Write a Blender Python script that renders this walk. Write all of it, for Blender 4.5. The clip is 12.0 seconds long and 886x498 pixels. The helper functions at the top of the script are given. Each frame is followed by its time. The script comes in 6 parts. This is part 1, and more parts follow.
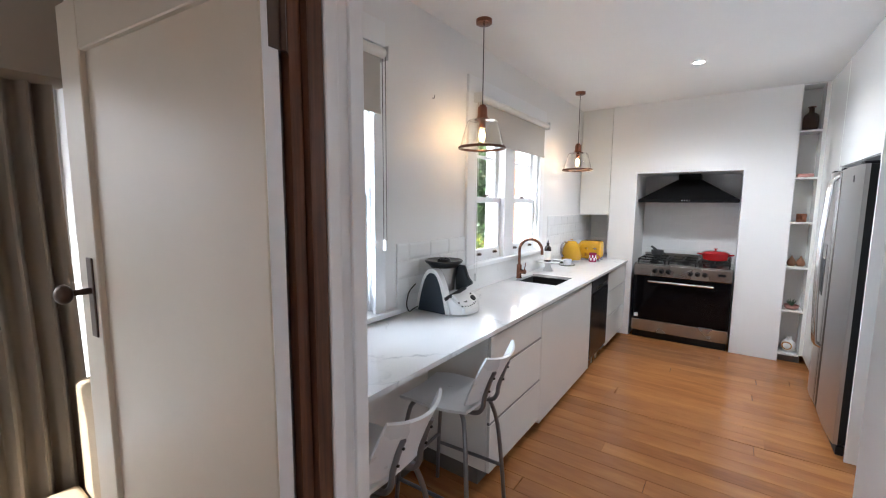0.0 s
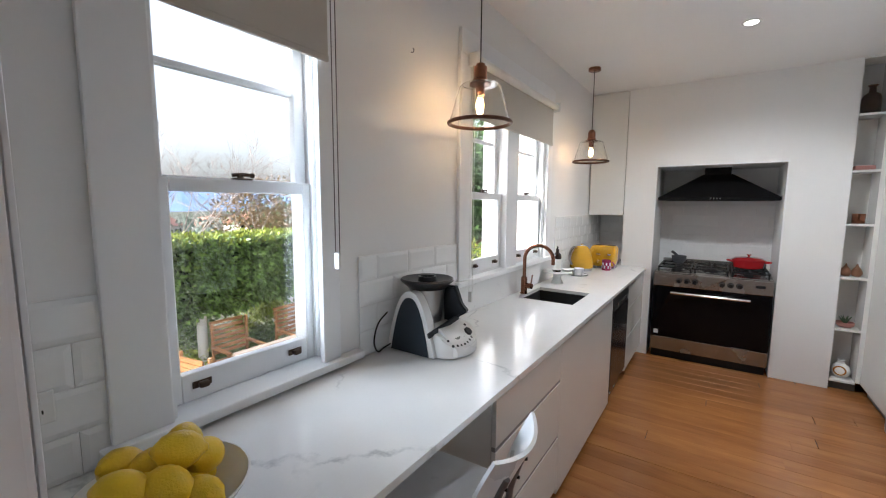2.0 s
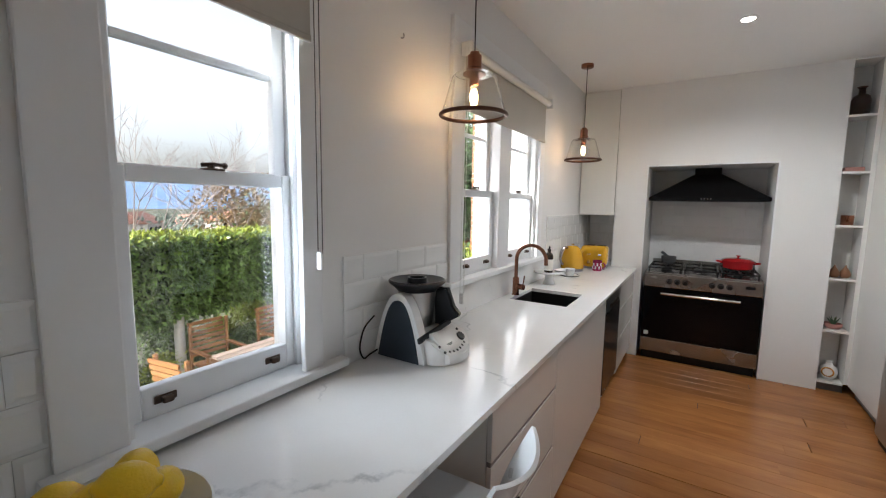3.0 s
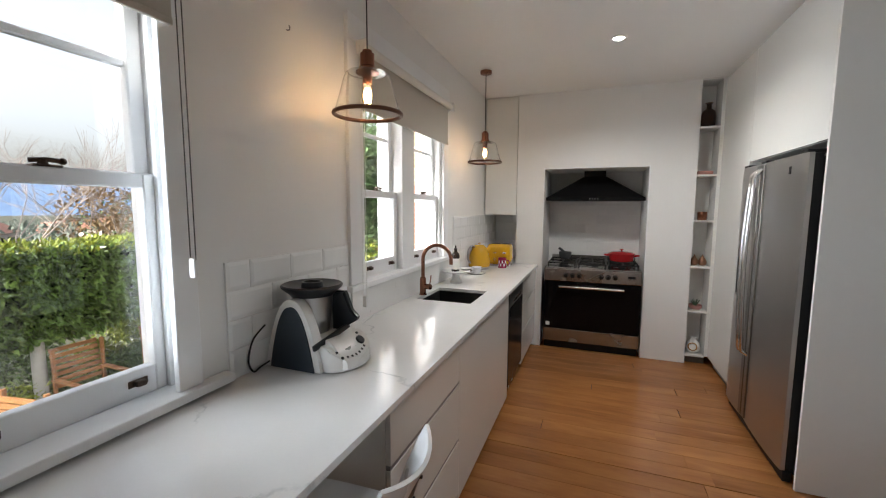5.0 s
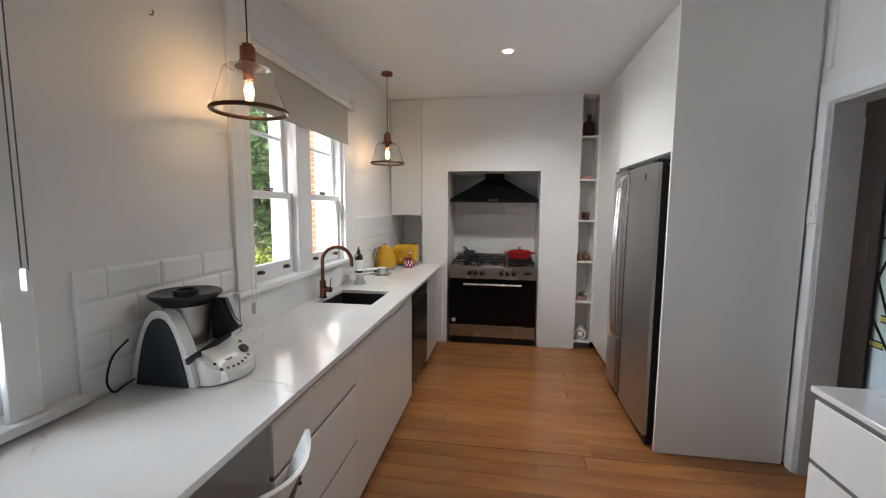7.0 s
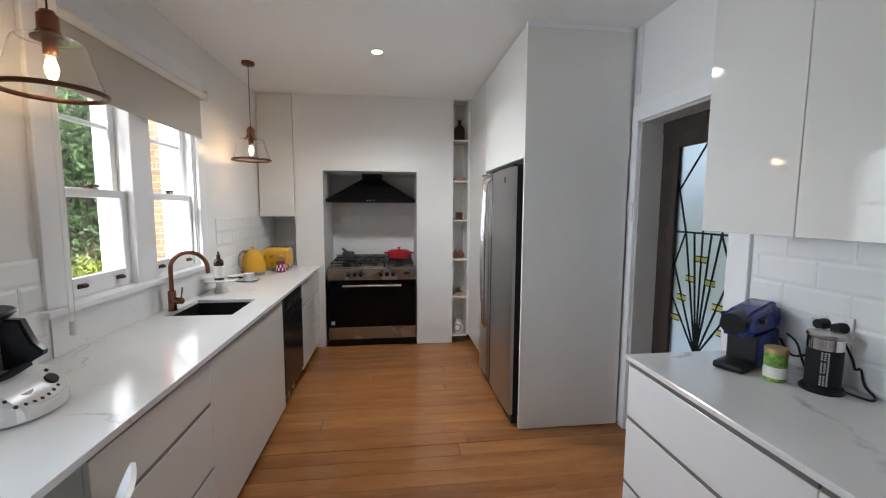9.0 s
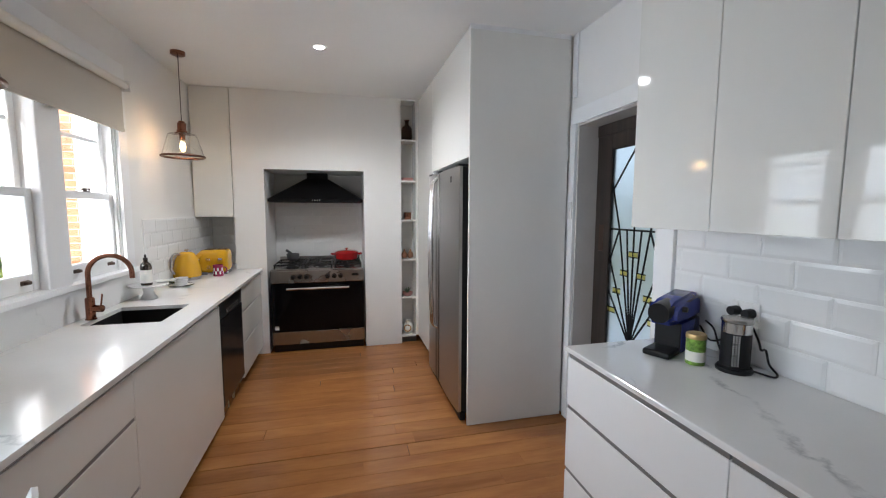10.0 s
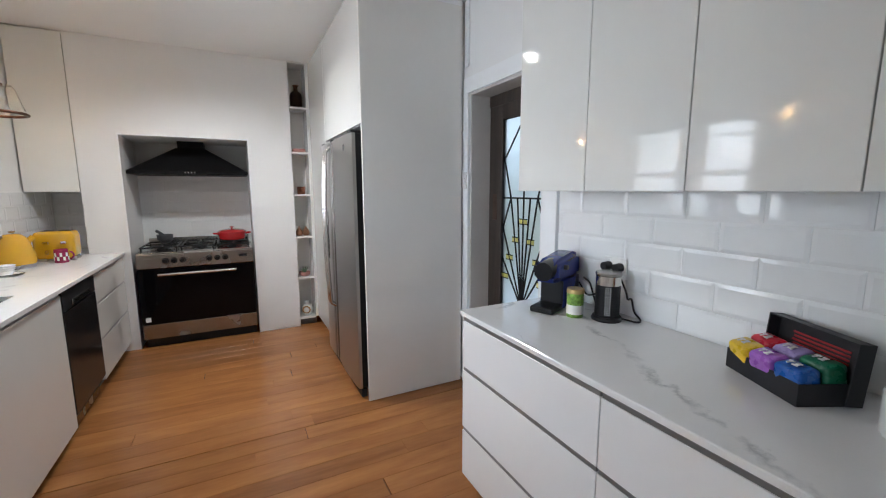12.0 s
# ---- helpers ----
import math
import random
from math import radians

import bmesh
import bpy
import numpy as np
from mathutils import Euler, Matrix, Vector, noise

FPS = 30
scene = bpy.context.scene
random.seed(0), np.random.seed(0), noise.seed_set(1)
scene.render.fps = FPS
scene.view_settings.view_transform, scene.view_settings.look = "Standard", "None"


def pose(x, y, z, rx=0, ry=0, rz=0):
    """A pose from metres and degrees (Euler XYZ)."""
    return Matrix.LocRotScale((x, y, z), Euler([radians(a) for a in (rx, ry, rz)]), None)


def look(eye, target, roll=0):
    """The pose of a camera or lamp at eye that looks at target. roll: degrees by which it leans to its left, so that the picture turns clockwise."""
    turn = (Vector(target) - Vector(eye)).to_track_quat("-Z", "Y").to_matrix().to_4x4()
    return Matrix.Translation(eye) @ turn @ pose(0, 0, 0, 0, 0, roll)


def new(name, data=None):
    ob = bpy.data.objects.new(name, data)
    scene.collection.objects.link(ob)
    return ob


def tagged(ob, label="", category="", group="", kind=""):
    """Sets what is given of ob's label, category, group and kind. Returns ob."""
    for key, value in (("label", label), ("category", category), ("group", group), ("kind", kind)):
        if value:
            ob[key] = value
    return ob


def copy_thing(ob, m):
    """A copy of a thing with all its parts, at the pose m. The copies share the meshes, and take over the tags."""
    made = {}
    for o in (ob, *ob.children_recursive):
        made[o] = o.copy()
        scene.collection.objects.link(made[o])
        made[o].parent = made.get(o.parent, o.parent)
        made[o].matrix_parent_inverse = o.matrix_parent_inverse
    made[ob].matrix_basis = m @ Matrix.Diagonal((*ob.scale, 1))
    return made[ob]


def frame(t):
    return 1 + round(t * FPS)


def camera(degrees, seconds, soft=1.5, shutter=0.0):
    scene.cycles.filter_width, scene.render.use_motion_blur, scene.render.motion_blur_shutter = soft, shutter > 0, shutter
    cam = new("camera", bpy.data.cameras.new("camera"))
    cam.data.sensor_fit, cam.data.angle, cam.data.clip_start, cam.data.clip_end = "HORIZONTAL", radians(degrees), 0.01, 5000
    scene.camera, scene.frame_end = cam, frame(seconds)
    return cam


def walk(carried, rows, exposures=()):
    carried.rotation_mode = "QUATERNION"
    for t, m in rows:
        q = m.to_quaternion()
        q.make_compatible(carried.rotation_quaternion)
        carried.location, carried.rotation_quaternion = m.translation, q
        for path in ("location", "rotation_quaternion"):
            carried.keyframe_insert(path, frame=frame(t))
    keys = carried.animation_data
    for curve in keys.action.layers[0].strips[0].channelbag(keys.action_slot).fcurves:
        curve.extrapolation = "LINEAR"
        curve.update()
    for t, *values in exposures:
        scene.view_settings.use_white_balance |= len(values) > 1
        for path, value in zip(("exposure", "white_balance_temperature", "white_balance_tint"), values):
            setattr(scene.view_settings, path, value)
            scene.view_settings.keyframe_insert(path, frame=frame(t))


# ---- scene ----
cam = camera(95.2, 12.0, soft=1.15)
PATH = [
    (0, (-0.963, 2.877, 1.552), (-2.112, 4.499, 1.329), 0.4),
    (0.5, (-1.069, 3.071, 1.55), (-2.208, 4.699, 1.326), 0.4),
    (1, (-1.149, 3.238, 1.553), (-2.283, 4.87, 1.332), 0.3),
    (1.5, (-1.246, 3.384, 1.532), (-2.374, 5.021, 1.314), 0.3),
    (2, (-1.344, 3.483, 1.53), (-2.461, 5.128, 1.311), 0.4),
    (2.5, (-1.424, 3.538, 1.522), (-2.514, 5.201, 1.307), 0.3),
    (2.7, (-1.424, 3.548, 1.52), (-2.507, 5.215, 1.302), 0.6),
    (4.5, (-1.376, 3.612, 1.508), (-2.167, 5.437, 1.3), 0.3),
    (5, (-1.353, 3.61, 1.51), (-2.054, 5.472, 1.304), 0.3),
    (5.5, (-1.321, 3.611, 1.514), (-1.934, 5.504, 1.308), 0.4),
    (6, (-1.301, 3.618, 1.516), (-1.815, 5.54, 1.312), 0.3),
    (6.5, (-1.269, 3.614, 1.519), (-1.685, 5.56, 1.314), 0.4),
    (8.5, (-1.175, 3.593, 1.519), (-1.07, 5.58, 1.322), 0.2),
    (9, (-1.147, 3.598, 1.518), (-0.901, 5.573, 1.32), 0.3),
    (9.5, (-1.133, 3.601, 1.504), (-0.763, 5.557, 1.313), 0.2),
    (10, (-1.115, 3.593, 1.504), (-0.635, 5.525, 1.313), 0.2),
    (10.5, (-1.095, 3.596, 1.498), (-0.504, 5.497, 1.302), 0.1),
    (11, (-1.067, 3.597, 1.495), (-0.36, 5.457, 1.292), 0.1),
    (11.5, (-1.045, 3.612, 1.461), (-0.225, 5.424, 1.242), 0.0),
    (12, (-1.031, 3.629, 1.436), (-0.129, 5.391, 1.149), -0.1),
]
walk(cam, [(t, look(eye, target, roll)) for t, eye, target, roll in PATH], [(0, 1.30, 5720, 10), (1.5, 0.98, 5850, 10), (2.5, 0.70, 6050, 10), (5.5, 0.50, 6380, 10), (8.5, 0.57, 6100, 10), (12, 0.92, 6020, 10)])

# ---- light and exposure ----
world = bpy.data.worlds.new("world")
scene.world = world
world.use_nodes = True
wn = world.node_tree.nodes
sky = wn.new("ShaderNodeTexSky")
sky.sky_type = "NISHITA"
sky.sun_disc = False
sky.sun_elevation, sky.sun_rotation = radians(33.5), radians(202)
sky.air_density, sky.dust_density = 1.0, 6.0
wn["Background"].inputs[1].default_value = 0.15
sky.ozone_density = 0.3
haze = wn.new("ShaderNodeHueSaturation")   # thin bright cloud
haze.inputs["Saturation"].default_value, haze.inputs["Value"].default_value = 0.4, 2.1
world.node_tree.links.new(sky.outputs[0], haze.inputs["Color"])
world.node_tree.links.new(haze.outputs[0], wn["Background"].inputs[0])
sun = new("sun", bpy.data.lights.new("sun", "SUN"))
sun.data.energy, sun.data.angle, sun.data.color = 4.5, radians(1.0), (1.0, 0.95, 0.86)
sun.matrix_basis = look((0, 0, 8), (0.38, 0.92, 8 - 0.82))


def area(name, m, w, h, power, colour):
    lamp = bpy.data.lights.new(name, "AREA")
    lamp.shape, lamp.size, lamp.size_y, lamp.energy, lamp.color = "RECTANGLE", w, h, power, colour
    ob = new(name, lamp)
    ob.matrix_basis = m
    return ob


# daylight standing in the window openings; the fourth fills from an unseen, added window
w1 = area("daylight_window_1", look((-2.575, 4.19, 1.58), (-1.575, 4.80, 1.50)), 0.42, 0.95, 4.2, (0.86, 0.94, 1.0))
w2 = area("daylight_window_2", look((-2.75, 6.17, 1.62), (-1.75, 6.27, 1.45)), 1.20, 0.9, 8.2, (0.92, 0.96, 1.0))
area("daylight_window_3", look((-3.19, 2.45, 1.3), (0, 2.3, 1.1)), 1.6, 1.8, 1.6, (1.0, 0.98, 0.95))
area("fill_light_south", look((1.3, -1.24, 1.55), (0.2, 1.2, 1.35)), 1.7, 1.2, 7.5, (1.0, 0.98, 0.95))
w1.data.spread, w2.data.spread = radians(96), radians(110)


# ---- materials ----
def mat(name, colour, rough=0.5, metal=0.0, vary=0.06, scale=6.0, fine=60.0, bump=0.05, coat=0.0, per_piece=0.0, spec=0.5):
    m = bpy.data.materials.new(name)
    m.use_nodes = True
    n, l = m.node_tree.nodes, m.node_tree.links
    b = n["Principled BSDF"]
    b.inputs["Metallic"].default_value = metal
    b.inputs["Coat Weight"].default_value = coat
    b.inputs["Coat Roughness"].default_value = 0.04
    b.inputs["Specular IOR Level"].default_value = spec
    tc = n.new("ShaderNodeTexCoord")
    big, small = n.new("ShaderNodeTexNoise"), n.new("ShaderNodeTexNoise")
    big.inputs["Scale"].default_value, small.inputs["Scale"].default_value = scale, fine
    big.inputs["Detail"].default_value = 4
    for t in (big, small):
        l.new(tc.outputs["Object"], t.inputs["Vector"])
    mixed = n.new("ShaderNodeMath")
    mixed.operation = "MULTIPLY_ADD"
    l.new(small.outputs[0], mixed.inputs[0])
    mixed.inputs[1].default_value = 0.4
    l.new(big.outputs[0], mixed.inputs[2])
    ramp = n.new("ShaderNodeMapRange")
    ramp.inputs["From Min"].default_value, ramp.inputs["From Max"].default_value = 0.4, 1.0
    ramp.inputs["To Min"].default_value, ramp.inputs["To Max"].default_value = 1 - vary, 1 + vary
    l.new(mixed.outputs[0], ramp.inputs["Value"])
    value = ramp.outputs[0]
    if per_piece:
        info = n.new("ShaderNodeObjectInfo")
        pr = n.new("ShaderNodeMapRange")
        pr.inputs["To Min"].default_value, pr.inputs["To Max"].default_value = 1 - per_piece, 1 + per_piece
        l.new(info.outputs["Random"], pr.inputs["Value"])
        mul = n.new("ShaderNodeMath")
        mul.operation = "MULTIPLY"
        l.new(value, mul.inputs[0]), l.new(pr.outputs[0], mul.inputs[1])
        value = mul.outputs[0]
    col = n.new("ShaderNodeVectorMath")
    col.operation = "SCALE"
    col.inputs[0].default_value = colour[:3]
    l.new(value, col.inputs["Scale"])
    l.new(col.outputs[0], b.inputs["Base Color"])
    rr = n.new("ShaderNodeMapRange")
    rr.inputs["To Min"].default_value, rr.inputs["To Max"].default_value = rough * 0.85, min(1, rough * 1.15)
    l.new(big.outputs[0], rr.inputs["Value"])
    l.new(rr.outputs[0], b.inputs["Roughness"])
    if bump:
        bp = n.new("ShaderNodeBump")
        bp.inputs["Strength"].default_value, bp.inputs["Distance"].default_value = bump, 0.01
        l.new(mixed.outputs[0], bp.inputs["Height"])
        l.new(bp.outputs[0], b.inputs["Normal"])
    return m


def wood(name, dark, light, rough, along="x", per_piece=0.12, stretch=14.0, coat=0.0):
    m = mat(name, (1, 1, 1), rough, 0, 0.05, 3, 40, 0.03, coat)
    n, l = m.node_tree.nodes, m.node_tree.links
    b = n["Principled BSDF"]
    tc, mp = n.new("ShaderNodeTexCoord"), n.new("ShaderNodeMapping")
    info = n.new("ShaderNodeObjectInfo")
    shift = n.new("ShaderNodeVectorMath")
    shift.operation = "MULTIPLY_ADD"
    shift.inputs[1].default_value = (37, 37, 37)
    l.new(info.outputs["Random"], shift.inputs[0]), l.new(tc.outputs["Object"], shift.inputs[2])
    l.new(shift.outputs[0], mp.inputs["Vector"])
    mp.inputs["Scale"].default_value = {"x": (1, stretch, stretch), "y": (stretch, 1, stretch), "z": (stretch, stretch, 1)}[along]
    grain, fibre = n.new("ShaderNodeTexNoise"), n.new("ShaderNodeTexNoise")
    grain.inputs["Scale"].default_value, grain.inputs["Detail"].default_value, grain.inputs["Distortion"].default_value = 1.3, 6, 0.6
    fibre.inputs["Scale"].default_value, fibre.inputs["Detail"].default_value = 9, 3
    l.new(mp.outputs[0], grain.inputs["Vector"]), l.new(mp.outputs[0], fibre.inputs["Vector"])
    s = n.new("ShaderNodeMath")
    s.operation = "MULTIPLY_ADD"
    l.new(fibre.outputs[0], s.inputs[0])
    s.inputs[1].default_value = 0.35
    l.new(grain.outputs[0], s.inputs[2])
    cr = n.new("ShaderNodeValToRGB")
    cr.color_ramp.elements[0].position, cr.color_ramp.elements[1].position = 0.45, 0.95
    cr.color_ramp.elements[0].color, cr.color_ramp.elements[1].color = (*dark, 1), (*light, 1)
    l.new(s.outputs[0], cr.inputs[0])
    pr = n.new("ShaderNodeMapRange")
    pr.inputs["To Min"].default_value, pr.inputs["To Max"].default_value = 1 - per_piece, 1 + per_piece
    l.new(info.outputs["Random"], pr.inputs["Value"])
    sc = n.new("ShaderNodeVectorMath")
    sc.operation = "SCALE"
    l.new(cr.outputs[0], sc.inputs[0]), l.new(pr.outputs[0], sc.inputs["Scale"])
    l.new(sc.outputs[0], b.inputs["Base Color"])
    return m


def glass(name, colour=(1, 1, 1), rough=0.0, ior=1.45):
    m = bpy.data.materials.new(name)
    m.use_nodes = True
    b = m.node_tree.nodes["Principled BSDF"]
    b.inputs["Base Color"].default_value = (*colour, 1)
    b.inputs["Transmission Weight"].default_value = 1
    b.inputs["Roughness"].default_value = rough
    b.inputs["IOR"].default_value = ior
    return m


def stone_top(name, through_x, through_y, nx, ny):
    m = mat(name, (0.78, 0.78, 0.775), 0.13, 0, 0.03, 5, 120, 0.0)
    n, l = m.node_tree.nodes, m.node_tree.links
    b = n["Principled BSDF"]
    src = b.inputs["Base Color"].links[0].from_socket
    tc, warp, sc = n.new("ShaderNodeTexCoord"), n.new("ShaderNodeTexNoise"), n.new("ShaderNodeVectorMath")
    warp.inputs["Scale"].default_value, warp.inputs["Detail"].default_value = 3.2, 12
    l.new(tc.outputs["Object"], warp.inputs["Vector"])
    sc.operation = "MULTIPLY_ADD"
    sc.inputs[1].default_value = (0.55, 0.55, 0.0)
    l.new(warp.outputs["Color"], sc.inputs[0]), l.new(tc.outputs["Object"], sc.inputs[2])
    vor = n.new("ShaderNodeTexVoronoi")
    vor.feature = "DISTANCE_TO_EDGE"
    vor.inputs["Scale"].default_value = 1.25
    l.new(sc.outputs[0], vor.inputs["Vector"])
    thin = n.new("ShaderNodeMapRange")
    thin.inputs["From Max"].default_value, thin.inputs["To Min"].default_value, thin.inputs["To Max"].default_value = 0.011, 1.0, 0.0
    l.new(vor.outputs["Distance"], thin.inputs["Value"])
    patch = n.new("ShaderNodeTexNoise")
    patch.inputs["Scale"].default_value, patch.inputs["Detail"].default_value = 2.6, 5
    l.new(tc.outputs["Object"], patch.inputs["Vector"])
    pm = n.new("ShaderNodeMapRange")
    pm.inputs["From Min"].default_value, pm.inputs["From Max"].default_value, pm.inputs["To Max"].default_value = 0.50, 0.62, 0.55
    l.new(patch.outputs[0], pm.inputs["Value"])
    f = n.new("ShaderNodeMath")
    f.operation = "MULTIPLY"
    l.new(thin.outputs[0], f.inputs[0]), l.new(pm.outputs[0], f.inputs[1])
    # one main vein: a straight line across the slab, bent by noise, broken along its length
    away, dot, bend, line = n.new("ShaderNodeVectorMath"), n.new("ShaderNodeVectorMath"), n.new("ShaderNodeTexNoise"), n.new("ShaderNodeMath")
    away.operation, dot.operation, line.operation = "SUBTRACT", "DOT_PRODUCT", "MULTIPLY_ADD"
    away.inputs[1].default_value, dot.inputs[1].default_value = (through_x, through_y, 0), (nx, ny, 0)
    l.new(tc.outputs["Object"], away.inputs[0]), l.new(away.outputs[0], dot.inputs[0])
    bend.inputs["Scale"].default_value, bend.inputs["Detail"].default_value, bend.inputs["Roughness"].default_value = 4.0, 10, 0.62
    l.new(tc.outputs["Object"], bend.inputs["Vector"])
    l.new(bend.outputs[0], line.inputs[0])
    line.inputs[1].default_value = 0.30
    l.new(dot.outputs["Value"], line.inputs[2])
    off, size, core = n.new("ShaderNodeMath"), n.new("ShaderNodeMath"), n.new("ShaderNodeMapRange")
    off.inputs[1].default_value = -0.15
    size.operation = "ABSOLUTE"
    l.new(line.outputs[0], off.inputs[0]), l.new(off.outputs[0], size.inputs[0]), l.new(size.outputs[0], core.inputs["Value"])
    core.inputs["From Max"].default_value, core.inputs["To Min"].default_value, core.inputs["To Max"].default_value = 0.017, 0.55, 0.0
    gaps, gm, vein, both = n.new("ShaderNodeTexNoise"), n.new("ShaderNodeMapRange"), n.new("ShaderNodeMath"), n.new("ShaderNodeMath")
    gaps.inputs["Scale"].default_value, gaps.inputs["Detail"].default_value = 14, 4
    l.new(tc.outputs["Object"], gaps.inputs["Vector"]), l.new(gaps.outputs[0], gm.inputs["Value"])
    gm.inputs["From Min"].default_value, gm.inputs["From Max"].default_value = 0.38, 0.6
    vein.operation, both.operation = "MULTIPLY", "MAXIMUM"
    l.new(core.outputs[0], vein.inputs[0]), l.new(gm.outputs[0], vein.inputs[1])
    l.new(vein.outputs[0], both.inputs[0]), l.new(f.outputs[0], both.inputs[1])
    f = both
    mx = n.new("ShaderNodeMix")
    mx.data_type = "RGBA"
    l.new(f.outputs[0], mx.inputs["Factor"]), l.new(src, mx.inputs["A"])
    mx.inputs["B"].default_value = (0.24, 0.26, 0.28, 1)
    l.new(mx.outputs["Result"], b.inputs["Base Color"])
    return m


def glow(name, colour, strength):
    m = bpy.data.materials.new(name)
    m.use_nodes = True
    b = m.node_tree.nodes["Principled BSDF"]
    b.inputs["Base Color"].default_value = (*colour, 1)
    b.inputs["Emission Color"].default_value = (*colour, 1)
    b.inputs["Emission Strength"].default_value = strength
    return m


M_wall = mat("wall_paint", (0.77, 0.768, 0.76), 0.5, 0, 0.015, 2, 90, 0.006)
M_ceil = mat("ceiling_paint", (0.80, 0.80, 0.79), 0.6, 0, 0.02, 2, 90, 0.02)
M_trim = mat("trim_gloss_paint", (0.80, 0.81, 0.82), 0.30, 0, 0.015, 4, 50, 0.0)
M_cab = mat("gloss_cabinet", (0.74, 0.74, 0.71), 0.06, 0, 0.01, 2, 20, 0.0, 0.3)
M_cab2 = mat("satin_drawer", (0.80, 0.80, 0.80), 0.22, 0, 0.01, 2, 20, 0.0)
M_panel = mat("panel_laminate", (0.76, 0.75, 0.72), 0.2, 0, 0.02, 3, 30, 0.0)
# groove metal, darkened to carry the shade inside the recess
M_groove = mat("groove_alu_shaded", (0.22, 0.22, 0.22), 0.4, 0.4, 0.03, 5, 50, 0.0)
M_stone = stone_top("stone_benchtop", -2.12, 4.12, 0.72, -0.69)
M_stone2 = stone_top("stone_benchtop_east", 0.10, 4.50, 0.93, -0.36)
M_tile = mat("glazed_tile", (0.80, 0.81, 0.81), 0.05, 0, 0.015, 8, 40, 0.0, 0.0, 0.015)
M_grout = mat("grout", (0.80, 0.80, 0.79), 0.7, 0, 0.04, 10, 200, 0.1)
M_floor = wood("floor_board", (0.28, 0.110, 0.035), (0.45, 0.192, 0.062), 0.22, "x", 0.13, 6)
M_gap = mat("floor_gap", (0.07, 0.032, 0.015), 0.8)
M_darkwood = wood("dark_jamb_wood", (0.040, 0.016, 0.008), (0.17, 0.068, 0.030), 0.5, "z", 0.1, 20)
M_doorpaint = mat("cream_door_paint", (0.57, 0.515, 0.425), 0.42, 0, 0.02, 3, 30, 0.03)
M_black = mat("black_enamel", (0.010, 0.010, 0.011), 0.38, 0, 0.1, 6, 60, 0.0, spec=0.25)
M_blackmat = mat("black_matt", (0.012, 0.012, 0.013), 0.55, 0, 0.1, 6, 60, 0.02, spec=0.3)
M_hood = mat("hood_enamel", (0.005, 0.005, 0.0055), 0.45, 0, 0.1, 6, 60, 0.0, spec=0.12)
M_blackglass = mat("black_glass", (0.003, 0.003, 0.004), 0.06, 0, 0.05, 4, 30, 0.0, spec=0.15)
M_darksteel = mat("dark_steel", (0.030, 0.030, 0.032), 0.22, 0.6, 0.04, 3, 40, 0.0)
M_steel = mat("brushed_steel", (0.40, 0.39, 0.375), 0.27, 1.0, 0.04, 3, 40, 0.0)
M_steelbright = mat("bright_steel", (0.72, 0.71, 0.70), 0.18, 1.0, 0.03, 4, 40, 0.0)
M_copper = mat("copper", (0.27, 0.115, 0.07), 0.22, 1.0, 0.08, 10, 80, 0.0)
M_bronze = mat("bronze_latch", (0.09, 0.06, 0.045), 0.4, 0.8, 0.1, 20, 90, 0.05)
# blind cloth darkened, as it hangs against the window light
M_blind = mat("shaded_blind_fabric", (0.50, 0.465, 0.41), 0.85, 0, 0.03, 3, 400, 0.06)
M_glass = glass("window_glass")
M_clear = glass("lamp_glass", (0.97, 0.98, 0.97))
M_lamp = glow("filament", (1.0, 0.66, 0.30), 60)
M_spot = glow("downlight_lens", (1.0, 0.96, 0.88), 30)
M_red = mat("red_enamel", (0.45, 0.012, 0.016), 0.12, 0, 0.05, 8, 60, 0.0, 0.5)
M_yellow = mat("yellow_enamel", (0.64, 0.35, 0.012), 0.15, 0, 0.04, 8, 60, 0.0, 0.4)
M_grey = mat("grey_plinth", (0.12, 0.11, 0.10), 0.5, 0, 0.06)
M_navy = mat("navy_plastic", (0.016, 0.026, 0.040), 0.38, 0, 0.05)
M_whiteplastic = mat("white_plastic", (0.78, 0.78, 0.77), 0.25, 0, 0.02)
M_tube = mat("grey_tube", (0.24, 0.24, 0.25), 0.35, 0.85, 0.05)
M_lemon = mat("lemon_skin", (0.80, 0.53, 0.012), 0.38, 0, 0.08, 9, 220, 0.35)
M_blue = mat("blue_plastic", (0.02, 0.035, 0.22), 0.22, 0, 0.05)
M_curtain = mat("curtain_linen", (0.30, 0.26, 0.21), 0.9, 0, 0.06, 5, 300, 0.15)


# ---- shapes ----
def bx(bm, x0, x1, y0, y1, z0, z1, bevel=0.0, seg=2):
    r = bmesh.ops.create_cube(bm, size=1, matrix=Matrix.Translation(((x0 + x1) / 2, (y0 + y1) / 2, (z0 + z1) / 2)) @ Matrix.Diagonal((x1 - x0, y1 - y0, z1 - z0, 1)))
    if bevel:
        vs = set(r["verts"])
        es = [e for e in bm.edges if e.verts[0] in vs and e.verts[1] in vs]
        bmesh.ops.bevel(bm, geom=es, offset=bevel, segments=seg, profile=0.6, affect="EDGES")
    return bm


def cyl(bm, p0, p1, r0, r1=None, seg=20, caps=True):
    p0, p1 = Vector(p0), Vector(p1)
    d = p1 - p0
    m = Matrix.Translation((p0 + p1) / 2) @ d.to_track_quat("Z", "Y").to_matrix().to_4x4()
    bmesh.ops.create_cone(bm, cap_ends=caps, segments=seg, radius1=r0, radius2=r0 if r1 is None else r1, depth=d.length, matrix=m)
    return bm


